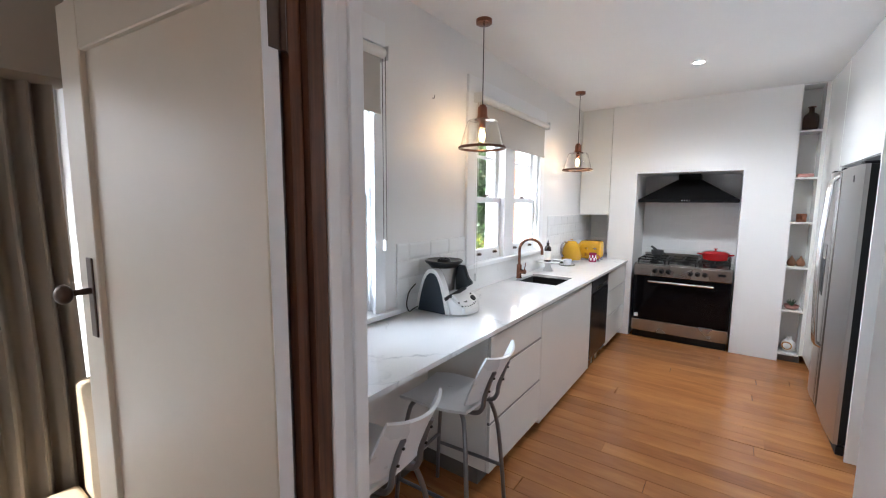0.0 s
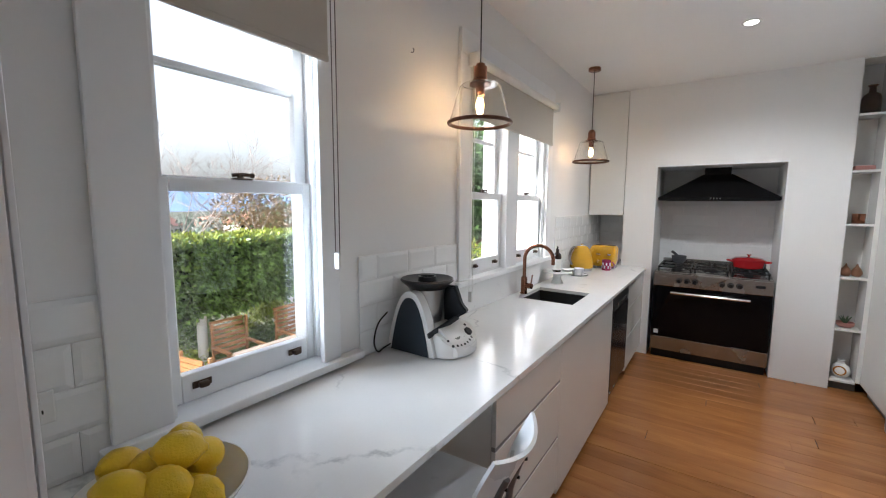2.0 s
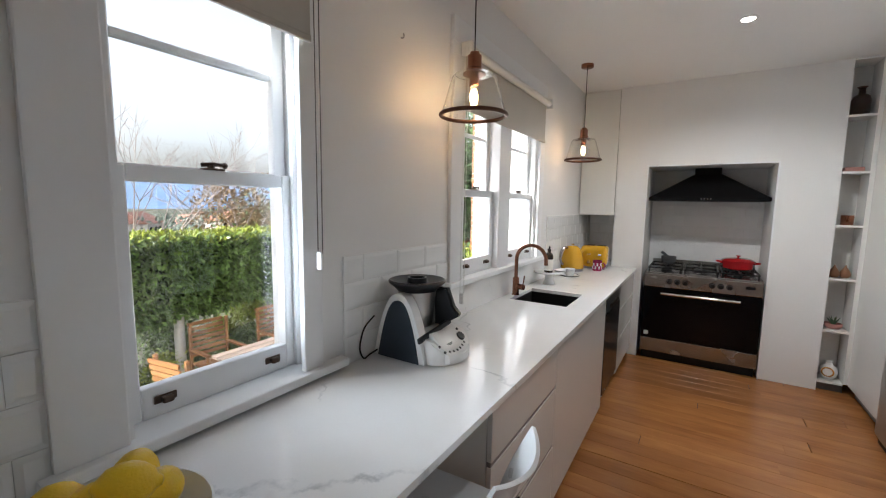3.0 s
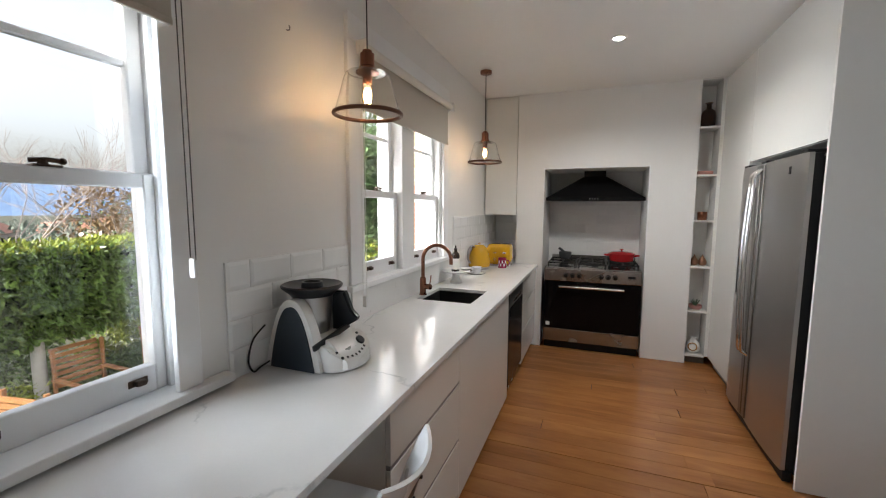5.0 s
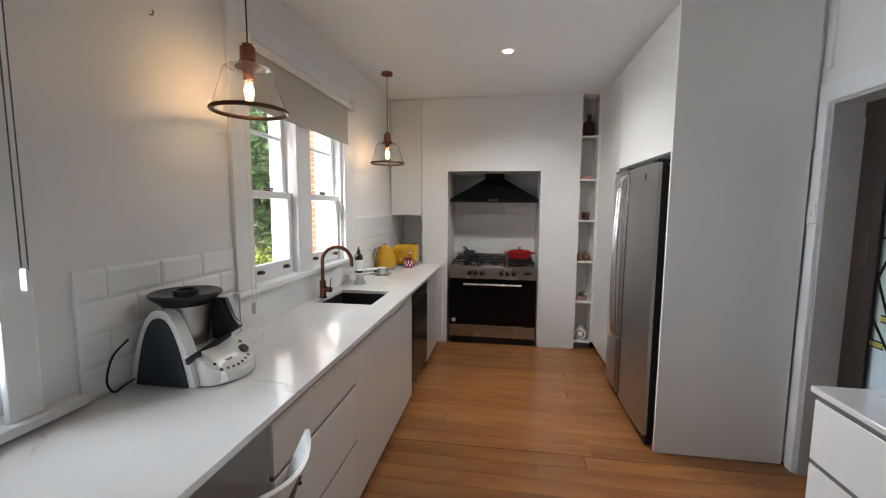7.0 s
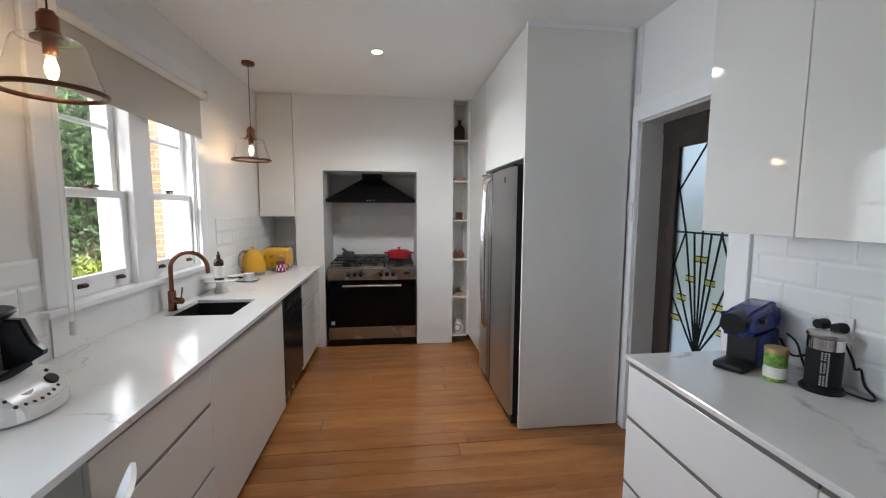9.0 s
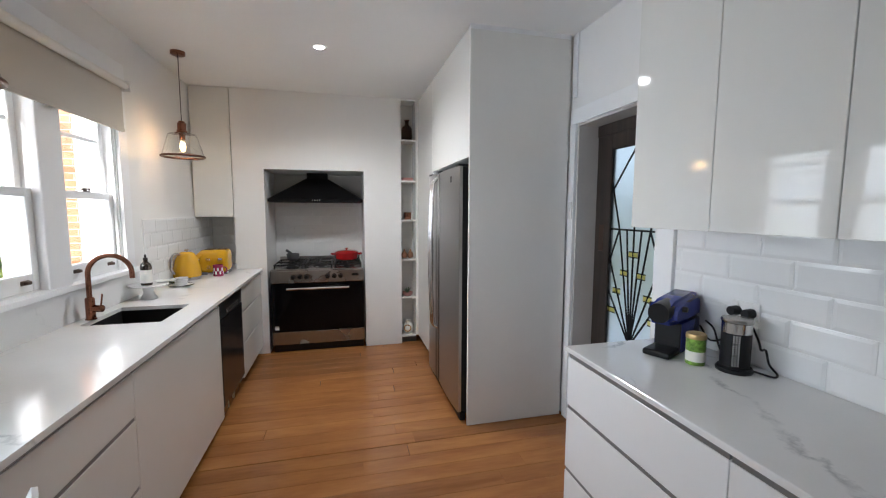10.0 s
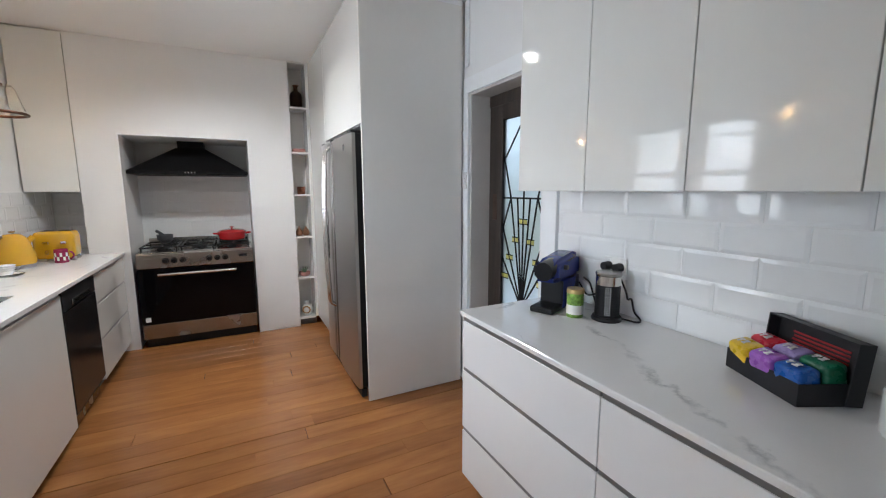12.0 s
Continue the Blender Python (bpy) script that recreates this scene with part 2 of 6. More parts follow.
def lathe(bm, profile, centre=(0, 0, 0), seg=28, sx=1.0, sy=1.0):
    c = Vector(centre)
    rings = []
    for r, z in profile:
        if r < 1e-5:
            rings.append([bm.verts.new(c + Vector((0, 0, z)))])
        else:
            rings.append([bm.verts.new(c + Vector((sx * r * math.cos(2 * math.pi * i / seg), sy * r * math.sin(2 * math.pi * i / seg), z))) for i in range(seg)])
    for a, b in zip(rings, rings[1:]):
        for i in range(seg):
            j = (i + 1) % seg
            if len(a) == 1 and len(b) == 1:
                continue
            if len(a) == 1:
                bm.faces.new((a[0], b[i], b[j]))
            elif len(b) == 1:
                bm.faces.new((a[i], a[j], b[0]))
            else:
                bm.faces.new((a[i], a[j], b[j], b[i]))
    bmesh.ops.recalc_face_normals(bm, faces=bm.faces[:])
    return bm


def tube(bm, pts, r, seg=10, closed=False):
    pts = [Vector(p) for p in pts]
    if not closed and 3 < len(pts) < 11:
        ext, fine = [2 * pts[0] - pts[1], *pts, 2 * pts[-1] - pts[-2]], []
        for a, b, c, d in zip(ext, ext[1:], ext[2:], ext[3:]):
            for k in range(4):
                u = k / 4
                fine.append(0.5 * (2 * b + (c - a) * u + (2 * a - 5 * b + 4 * c - d) * u * u + (3 * b - a - 3 * c + d) * u ** 3))
        pts = fine + [pts[-1]]
    rings, n = [], len(pts)
    up = None
    for k, p in enumerate(pts):
        if closed:
            d = (pts[(k + 1) % n] - pts[k - 1]).normalized()
        else:
            d = (pts[min(k + 1, n - 1)] - pts[max(k - 1, 0)]).normalized()
        if up is None:
            up = Vector((0, 0, 1)) if abs(d.z) < 0.9 else Vector((1, 0, 0))
        s = d.cross(up).normalized()
        up = s.cross(d).normalized()
        rings.append([bm.verts.new(p + r * (math.cos(2 * math.pi * i / seg) * s + math.sin(2 * math.pi * i / seg) * up)) for i in range(seg)])
    pairs = list(zip(rings, rings[1:])) + ([(rings[-1], rings[0])] if closed else [])
    for a, b in pairs:
        for i in range(seg):
            j = (i + 1) % seg
            bm.faces.new((a[i], a[j], b[j], b[i]))
    if not closed:
        bm.faces.new(rings[0]), bm.faces.new(rings[-1])
    bmesh.ops.recalc_face_normals(bm, faces=bm.faces[:])
    return bm


def arc(c, r, a0, a1, n, u, v):
    c, u, v = Vector(c), Vector(u), Vector(v)
    return [c + r * (math.cos(radians(a0 + (a1 - a0) * i / n)) * u + math.sin(radians(a0 + (a1 - a0) * i / n)) * v) for i in range(n + 1)]


def prism(bm, pts, axis, lo, hi):
    """An outline in the plane across axis, drawn out from lo to hi."""
    def at(p, w):
        return {"x": (w, p[0], p[1]), "y": (p[0], w, p[1]), "z": (p[0], p[1], w)}[axis]
    a = [bm.verts.new(at(p, lo)) for p in pts]
    b = [bm.verts.new(at(p, hi)) for p in pts]
    bm.faces.new(a), bm.faces.new(b)
    for i in range(len(pts)):
        j = (i + 1) % len(pts)
        bm.faces.new((a[i], a[j], b[j], b[i]))
    bmesh.ops.recalc_face_normals(bm, faces=bm.faces[:])
    return bm


def B():
    return bmesh.new()


def part(name, bm, material, parent=None, label="", smooth=False):
    me = bpy.data.meshes.new(name)
    bm.to_mesh(me)
    bm.free()
    me.materials.append(material)
    if smooth:
        for p in me.polygons:
            p.use_smooth = True
        me.set_sharp_from_angle(angle=radians(40))
    ob = new(name, me)
    if parent:
        ob.parent = parent
        if parent.type == "EMPTY":
            ob.matrix_parent_inverse = Matrix.Translation(-parent.location)
    if label:
        ob["label"] = label
    return ob


def thing(name, at, label, category, group="", kind=""):
    ob = new(name)
    ob.empty_display_size = 0.1
    ob.location = at
    return tagged(ob, label, category, group, kind)


def setting(name, bm, material, label, category, smooth=False):
    return tagged(part(name, bm, material, None, "", smooth), label, category, "", "structure")


# ---- the room ----
WX, RX, NY, SY, CZ = -2.53, 0.45, 8.04, 3.53, 2.69   # window wall, right wall, chimney wall, doorway wall, ceiling
OX = WX - 0.235                                       # outside face
W1 = (3.925, 4.49, 0.93, 2.36)                       # openings in the window wall: y0 y1 z0 z1
W2 = (5.485, 6.70, 1.10, 2.32)


def wall_along_y(name, x0, x1, y0, y1, z1, holes, material, label):
    bm = B()
    y = y0
    for a, b, lo, hi in holes:
        bx(bm, x0, x1, y, a, 0, z1)
        if lo > 0.01:
            bx(bm, x0, x1, a, b, 0, lo)
        bx(bm, x0, x1, a, b, hi, z1)
        y = b
    bx(bm, x0, x1, y, y1, 0, z1)
    return setting(name, bm, material, label, "wall")


wall_along_y("wall_west", OX, WX, SY, 8.75, CZ, [W1, W2], M_wall, "white painted plaster wall with two sash windows")
D2 = (5.33, 6.10, 0, 2.09)
wall_along_y("wall_east", RX, RX + 0.16, SY, 8.75, CZ, [D2], M_wall, "white painted plaster wall with a doorway")

# chimney wall with the range alcove, and the recesses at both sides of it
ALC = (-1.875, -0.885, 1.912)
bm = B()
bx(bm, -2.165, ALC[0], NY, 8.75, 0, CZ)
bx(bm, ALC[1], -0.485, NY, 8.75, 0, CZ)
bx(bm, ALC[0], ALC[1], NY, 8.75, ALC[2], CZ)
bx(bm, ALC[0], ALC[1], 8.66, 8.75, 0, ALC[2])
setting("wall_north", bm, M_wall, "white painted chimney breast with a square cooking alcove", "wall")
bm = B()
bx(bm, WX, -2.165, 8.60, 8.75, 0, CZ)
bx(bm, -0.485, RX, 8.60, 8.75, 0, CZ)
setting("wall_north_recess", bm, M_wall, "white painted back wall of the recesses", "wall")
# thin bead round the alcove
bm = B()
bx(bm, ALC[0] - 0.012, ALC[0], NY - 0.006, NY + 0.02, 0, ALC[2])
bx(bm, ALC[1], ALC[1] + 0.012, NY - 0.006, NY + 0.02, 0, ALC[2])
bx(bm, ALC[0] - 0.012, ALC[1] + 0.012, NY - 0.006, NY + 0.02, ALC[2], ALC[2] + 0.012)
setting("trim_alcove", bm, M_trim, "narrow white bead round the cooking alcove", "trim")

# doorway wall to the dining room, opening x -1.62 .. -0.80
bm = B()
bx(bm, -2.85, -1.66, 3.345, SY, 0, CZ)
bx(bm, -0.80, RX + 0.16, 3.345, SY, 0, CZ)
bx(bm, -1.66, -0.80, 3.345, SY, 2.10, CZ)
setting("wall_south", bm, M_wall, "white painted wall with a doorway to the dining room", "wall")

bm = B()
bx(bm, OX, 3.0, 3.345, 8.75, CZ, CZ + 0.08)
bx(bm, -3.45, 3.1, -1.3, 3.345, CZ, CZ + 0.08)
setting("ceiling", bm, M_ceil, "flat white painted plaster ceiling", "ceiling")
bm = B()
bx(bm, OX, RX + 0.16, 3.244, 8.75, -0.06, -0.012)
bx(bm, -3.10, 3.0, -1.2, 3.244, -0.06, -0.012)
setting("floor", bm, M_gap, "polished honey-brown timber board floor", "floor")


# ---- windows ----
def sash(win, y0, y1, z0, z1, xin, bar=None, stile=0.045, top=0.045, bottom=0.045, name="sash"):
    """One sash with a moulded inner edge and a pane; xin: its inner face."""
    bm = B()
    t = 0.036
    bx(bm, xin - t, xin, y0, y0 + stile, z0, z1, 0.004, 1)
    bx(bm, xin - t, xin, y1 - stile, y1, z0, z1, 0.004, 1)
    bx(bm, xin - t + 0.001, xin - 0.001, y0 + stile, y1 - stile, z0, z0 + bottom, 0.003, 1)
    bx(bm, xin - t + 0.001, xin - 0.001, y0 + stile, y1 - stile, z1 - top, z1, 0.003, 1)
    if bar:
        bx(bm, xin - t + 0.006, xin - 0.006, y0 + stile, y1 - stile, bar - 0.011, bar + 0.011, 0.004, 1)
    s = part(name, bm, M_trim, win)
    p = part("pane", bx(B(), xin - t / 2 - 0.002, xin - t / 2 + 0.002, y0 + stile - 0.005, y1 - stile + 0.005, z0 + bottom - 0.005, z1 - top + 0.005), M_glass, s)
    p.visible_shadow = False
    return s


def sash_lift(win, y, z, x):
    bm = B()
    bx(bm, x, x + 0.004, y - 0.028, y + 0.028, z - 0.010, z + 0.012, 0.002, 1)
    bx(bm, x + 0.004, x + 0.024, y - 0.014, y + 0.014, z - 0.008, z + 0.010, 0.006, 2)
    part("sash_lift", bm, M_bronze, win, "dark bronze sash lift")


def meeting_catch(win, y, z, x):
    bm = B()
    bx(bm, x - 0.03, x, y - 0.03, y + 0.03, z, z + 0.006, 0.002, 1)
    cyl(bm, (x - 0.015, y - 0.005, z + 0.006), (x - 0.015, y - 0.005, z + 0.016), 0.011, 0.009, 12)
    tube(bm, [(x - 0.02, y - 0.03, z + 0.014), (x - 0.012, y, z + 0.018), (x - 0.012, y + 0.032, z + 0.016)], 0.006, 8)
    bmesh.ops.create_uvsphere(bm, u_segments=10, v_segments=8, radius=0.009, matrix=Matrix.Translation((x - 0.012, y + 0.034, z + 0.016)))
    part("sash_catch", bm, M_bronze, win, "dark bronze sash catch", True)


def window(name, hole, lights, meet, sill_z, label, inner=0.006, depth=-2.604, side=0.115):
    y0, y1, z0, z1 = hole
    win = thing(name, (WX, (y0 + y1) / 2, z0), label, "window", "", "structure")
    # box frame lining with its steps
    bm = B()
    bx(bm, OX + 0.06, WX, y0, y0 + 0.02, z0, z1)
    bx(bm, OX + 0.06, WX, y1 - 0.02, y1, z0, z1)
    bx(bm, OX + 0.06, WX, y0 + 0.02, y1 - 0.02, z1 - 0.02, z1)
    bx(bm, depth + 0.004, depth + 0.019, y0 + 0.02, y0 + 0.036, z0, z1 - 0.02)
    bx(bm, depth + 0.004, depth + 0.019, y1 - 0.036, y1 - 0.02, z0, z1 - 0.02)
    bx(bm, OX - 0.03, depth + 0.004, y0 + 0.02, y1 - 0.02, z0 - 0.03, z0 + 0.012)
    part("window_frame", bm, M_trim, win)
    for k, (a, b) in enumerate(lights):
        sash(win, a, b, meet - 0.022, z1 - 0.02, depth - 0.038, bar=meet + 0.335, name="upper_sash")
        sash(win, a, b, z0 + 0.012, meet + 0.018, depth, bottom=0.085, top=0.04, name="lower_sash")
        sash_lift(win, a + 0.10, z0 + 0.058, depth)
        sash_lift(win, b - 0.10, z0 + 0.058, depth)
        meeting_catch(win, (a + b) / 2, meet + 0.018, depth)
        if k:
            bm = B()
            bx(bm, OX + 0.06, WX + 0.012, lights[k - 1][1], a, z0, z1 - 0.02, 0.004, 1)
            part("mullion", bm, M_trim, win)
    # sill board
    bm = B()
    bx(bm, depth, WX + 0.045, y0 - 0.155, y1 + side + 0.04, sill_z - 0.03, sill_z, 0.006, 2)
    part("sill", bm, M_trim, win)
    # architrave with a rounded inner bead
    bm = B()
    w = 0.115
    for a, b in ((y0 - w - 0.015, y0 + 0.006), (y1 - inner, y1 - inner + side)):
        bx(bm, WX, WX + 0.022, a, b, sill_z, z1 + 0.005, 0.005, 2)
    bx(bm, WX, WX + 0.024, y0 - w - 0.01, y1 - inner + side + 0.012, z1 + 0.005, z1 + 0.13, 0.005, 2)
    part("architrave", bm, M_trim, win)
    return win


window("window_1", W1, [(W1[0] + 0.02, W1[1] - 0.02)], 1.585, 0.945, "white painted double-hung sash window, sill on the benchtop", 0.062, -2.604, 0.08)
window("window_2", W2, [(5.505, 5.965), (6.145, 6.68)], 1.585, 1.105, "white painted pair of double-hung sash windows over the sink", 0.006, -2.556, 0.105)


# paler copy of the blind cloth, for the light on the roll
M_litroll = mat("lit_blind_roll", (0.74, 0.72, 0.68), 0.5, 0, 0.02, 3, 400, 0.03)


def blind(y0, y1, ztop, zlow, chain_y=None, chain_low=1.25):
    b = thing("roller_blind", (WX, (y0 + y1) / 2, ztop), "cream fabric roller blind, mostly rolled up, on the window architrave", "blind", "roller blinds")
    x = WX + 0.062
    part("roll", cyl(B(), (x, y0 + 0.01, ztop), (x, y1 - 0.01, ztop), 0.024, None, 24), M_litroll, b, "cream blind roll, lightened for the light on it", True)
    bm = B()
    bx(bm, x - 0.021, x - 0.019, y0 + 0.015, y1 - 0.015, zlow, ztop)
    part("fabric", bm, M_blind, b)
    bm = B()
    bx(bm, x - 0.026, x - 0.014, y0 + 0.015, y1 - 0.015, zlow - 0.022, zlow, 0.004, 2)
    part("bottom_rail", bm, M_blind, b)
    for yy in (y0, y1):
        bm = B()
        bx(bm, WX + 0.024, x + 0.03, yy - 0.006, yy + 0.006, ztop - 0.035, ztop + 0.035, 0.004, 1)
        part("bracket", bm, M_whiteplastic, b)
    if chain_y:
        for dx in (-0.010, 0.012):
            bm = B()
            z = ztop
            while z > chain_low + 0.03:
                bmesh.ops.create_icosphere(bm, subdivisions=1, radius=0.0028, matrix=Matrix.Translation((x + dx, chain_y, z)))
                z -= 0.0085
            cyl(bm, (x + dx, chain_y, chain_low + 0.02), (x + dx, chain_y, ztop), 0.0012, None, 6)
            part("bead_chain", bm, M_blackmat if chain_low > 1.2 else M_whiteplastic, b, "bead chain")
        bm = B()
        bx(bm, x - 0.012, x + 0.012, chain_y - 0.007, chain_y + 0.007, chain_low - 0.035, chain_low + 0.025, 0.006, 2)
        part("chain_weight", bm, M_whiteplastic, b)
    return b


blind(3.86, 4.472, 2.31, 2.033, 4.464, 1.33)
blind(5.43, 6.735, 2.30, 2.025, 5.415, 1.02)

# ---- left bench ----
BX, BT = -1.92, 0.90
bench = thing("benchtop", (-2.2, 5.8, BT), "white stone benchtop with fine grey veins, along the window wall", "benchtop")
SK = (-2.45, -2.075, 6.03, 6.45)
for a in ((WX, BX, SY, SK[2]), (WX, BX, SK[3], NY - 0.002), (WX, SK[0], SK[2], SK[3]), (SK[1], BX, SK[2], SK[3]), (WX, -2.165, NY - 0.002, 8.6)):
    part("slab", bx(B(), *a, BT - 0.022, BT), M_stone, bench)
sink = thing("sink", (-2.26, 6.24, 0.70), "black undermount sink bowl in the white benchtop", "sink")
bm = B()
bx(bm, SK[0] - 0.01, SK[0] + 0.004, SK[2] - 0.01, SK[3] + 0.01, 0.69, 0.877)
bx(bm, SK[1] - 0.004, SK[1] + 0.01, SK[2] - 0.01, SK[3] + 0.01, 0.69, 0.877)
bx(bm, SK[0] + 0.004, SK[1] - 0.004, SK[2] - 0.01, SK[2] + 0.004, 0.69, 0.877)
bx(bm, SK[0] + 0.004, SK[1] - 0.004, SK[3] - 0.004, SK[3] + 0.01, 0.69, 0.877)
bx(bm, SK[0] + 0.004, SK[1] - 0.004, SK[2] + 0.004, SK[3] - 0.004, 0.69, 0.70)
part("bowl", bm, M_blackmat, sink)
bm = B()
lathe(bm, [(0, 0.712), (0.03, 0.712), (0.042, 0.706), (0.045, 0.701)], (-2.26, 6.24, 0))
part("waste", bm, M_steel, sink, "", True)

CX = -1.94


def front(bm, y0, y1, z0, z1, x=CX, t=0.018, d=1):
    """A flat cabinet front; d=1 faces +x, -1 faces -x."""
    a, b = (x - t, x) if d > 0 else (x, x + t)
    return bx(bm, a, b, y0, y1, z0, z1, 0.0015, 1)


def drawer_unit(name, y0, y1, fronts, x, back, d, material, label, group, grooves=True, plinth=True):
    u = thing(name, ((x + back) / 2, (y0 + y1) / 2, 0), label, "cabinet", group)
    s = 0.02 * d
    bm = B()
    a, b = sorted((x - s, back))
    bx(bm, a, b, y0, y1, 0.09, 0.66 if name == "sink_cabinet" else 0.874)
    part("body", bm, material, u)
    if plinth:
        bm = B()
        a, b = sorted((x - 0.07 * d, back))
        bx(bm, a, b, y0, y1, 0, 0.09)
        part("plinth", bm, M_grey, u)
    for z0, z1 in fronts:
        f = part("drawer_front", front(B(), y0 + 0.0015, y1 - 0.0015, z0, z1, x, 0.018, d), material, u)
        if grooves:
            bm = B()
            a, b = sorted((x - 0.019 * d, x - 0.004 * d))
            bx(bm, a, b, y0 + 0.004, y1 - 0.004, z1, z1 + 0.016)
            part("finger_groove", bm, M_groove, f, "grey metal finger groove, darkened for the shade in it")
    return u


# three-drawer unit, wide plain sink front, dishwasher, narrow drawers
drawer_unit("drawer_unit", 4.70, 5.405, [(0.09, 0.362), (0.380, 0.655), (0.673, 0.852)], CX, WX + 0.02, 1, M_cab, "glossy white three-drawer kitchen unit under the benchtop", "bench units")
drawer_unit("sink_cabinet", 5.405, 6.58, [(0.055, 0.852)], CX, WX + 0.02, 1, M_cab, "glossy white sink cabinet with one plain front", "bench units")
drawer_unit("drawer_unit", 7.19, NY - 0.004, [(0.09, 0.375), (0.393, 0.640), (0.658, 0.852)], CX, WX + 0.02, 1, M_cab, "glossy white narrow three-drawer unit beside the stove alcove", "bench units")

dw = thing("dishwasher", (-2.2, 6.885, 0), "dark steel dishwasher built in under the benchtop", "dishwasher")
part("body", bx(B(), WX + 0.02, CX - 0.02, 6.584, 7.186, 0.09, 0.872), M_blackmat, dw)
part("door", bx(B(), CX - 0.02, CX + 0.004, 6.588, 7.182, 0.13, 0.745, 0.004, 2), M_darksteel, dw)
cp = part("control_panel", bx(B(), CX - 0.02, CX + 0.004, 6.588, 7.182, 0.75, 0.862, 0.004, 2), M_black, dw)
part("handle_recess", bx(B(), CX + 0.003, CX + 0.012, 6.72, 7.05, 0.765, 0.80, 0.004, 2), M_steel, cp)
part("kick_plate", bx(B(), CX - 0.05, CX - 0.04, 6.588, 7.182, 0.0, 0.125), M_steel, dw)

# panel by the knee space, wall lining and plinth below it
ep = thing("knee_space_lining", (-2.3, 4.1, 0), "white panel lining the knee space under the benchtop", "panel")
part("panel", bx(B(), WX + 0.16, WX + 0.18, SY, 4.69, 0.10, 0.874), M_panel, ep)
part("plinth", bx(B(), WX + 0.10, WX + 0.15, SY, 4.69, 0.0, 0.10), M_grey, ep)

# ---- right bench and upper cabinets ----
B2X, B2Y = -0.157, 5.175
b2 = thing("benchtop", (0.15, 4.35, BT), "white stone benchtop with grey veins, along the tiled wall", "benchtop")
part("slab", bx(B(), B2X, RX, SY, B2Y, BT - 0.022, BT, 0.003, 1), M_stone2, b2)
for a, b in ((4.385, B2Y - 0.005), (SY, 4.385)):
    drawer_unit("drawer_unit", a, b, [(0.09, 0.318), (0.336, 0.615), (0.633, 0.852)], B2X + 0.015, RX, -1, M_cab2, "satin white three-drawer kitchen unit", "drawer units by the tiled wall")
UX, UZ = 0.137, 1.432
ys = [5.148, 4.752, 4.369, 3.990, SY]
for a, b in zip(ys[1:], ys):
    u = thing("wall_cabinet", (0.3, (a + b) / 2, UZ), "glossy white handleless wall cabinet above the tiled splashback", "cabinet", "wall cabinets")
    part("body", bx(B(), UX + 0.02, RX, a, b, UZ + 0.012, CZ), M_cab2, u)
    part("door", bx(B(), UX, UX + 0.018, a + 0.0015, b - 0.0015, UZ, CZ - 0.003, 0.0015, 1), M_cab, u)

# ---- tall cabinets and fridge side ----
PX = -0.297
t = thing("end_panel", (0.05, 6.18, 0), "tall white end panel beside the fridge, floor to ceiling", "panel")
part("panel", bx(B(), PX, RX - 0.03, 6.172, 6.192, 0.004, CZ - 0.03, 0.001, 1), M_panel, t)
part("cornice_strip", bx(B(), PX - 0.002, RX - 0.03, 6.170, 6.192, CZ - 0.03, CZ), M_trim, t)
t = thing("overhead_cabinet", (0.0, 6.7, 1.853), "glossy cream overhead cabinet above the fridge", "cabinet")
part("body", bx(B(), PX + 0.02, RX, 6.192, 7.29, 1.853, CZ), M_panel, t)
part("door", bx(B(), PX, PX + 0.018, 6.194, 7.288, 1.855, CZ - 0.012, 0.001, 1), M_cab, t)
t = thing("pantry_cabinet", (0.0, 7.65, 0), "glossy cream tall pantry cabinet beside the fridge", "cabinet")
part("body", bx(B(), PX + 0.02, RX, 7.292, 8.03, 0.09, CZ), M_panel, t)
part("door", bx(B(), PX, PX + 0.018, 7.294, 8.033, 0.09, CZ - 0.012, 0.001, 1), M_cab, t)
part("plinth", bx(B(), PX + 0.05, RX, 7.292, 8.03, 0, 0.09), M_grey, t)

t = thing("display_shelves", (-0.4, 8.2, 0), "narrow white open display shelves beside the chimney breast", "shelf")
part("back", bx(B(), -0.484, -0.297, 8.26, 8.28, 0.09, CZ), M_panel, t)
part("side", bx(B(), -0.325, -0.297, 8.034, 8.26, 0.09, CZ), M_cab, t)
part("top_rail", bx(B(), -0.484, -0.325, 8.03, 8.26, 2.675, CZ), M_panel, t)
part("plinth", bx(B(), -0.484, -0.31, 8.09, 8.11, 0, 0.075), M_grey, t)
for z in (2.264, 1.826, 1.398, 0.961, 0.529, 0.092):
    part("shelf", bx(B(), -0.484, -0.325, 8.034, 8.26, z - 0.018, z, 0.001, 1), M_panel, t)

fr = thing("fridge", (0.0, 6.72, 0), "brushed steel side-by-side fridge in a cabinet recess", "fridge")
F0, F1, FZ = 6.235, 7.225, 1.80
part("body", bx(B(), PX + 0.015, RX - 0.03, F0 + 0.01, F1 - 0.01, 0.05, FZ - 0.02, 0.004, 1), M_blackmat, fr)
split = 6.845
M_fridge = mat("fridge_steel", (0.47, 0.46, 0.445), 0.36, 1.0, 0.01, 1, 300, 0.0)
M_darkstrip = mat("grip_shade_steel", (0.20, 0.185, 0.17), 0.3, 1.0, 0.05, 3, 40, 0.0)


def fridge_door(a, b):
    bm = B()
    n = 10
    pts = [(PX - 0.026, a)]
    for i in range(n + 1):
        f = i / n
        pts.append((PX - 0.048 - 0.014 * math.sin(math.pi * f) ** 0.6, a + (b - a) * f))
    pts.append((PX - 0.026, b))
    return prism(bm, pts, "z", 0.075, FZ)


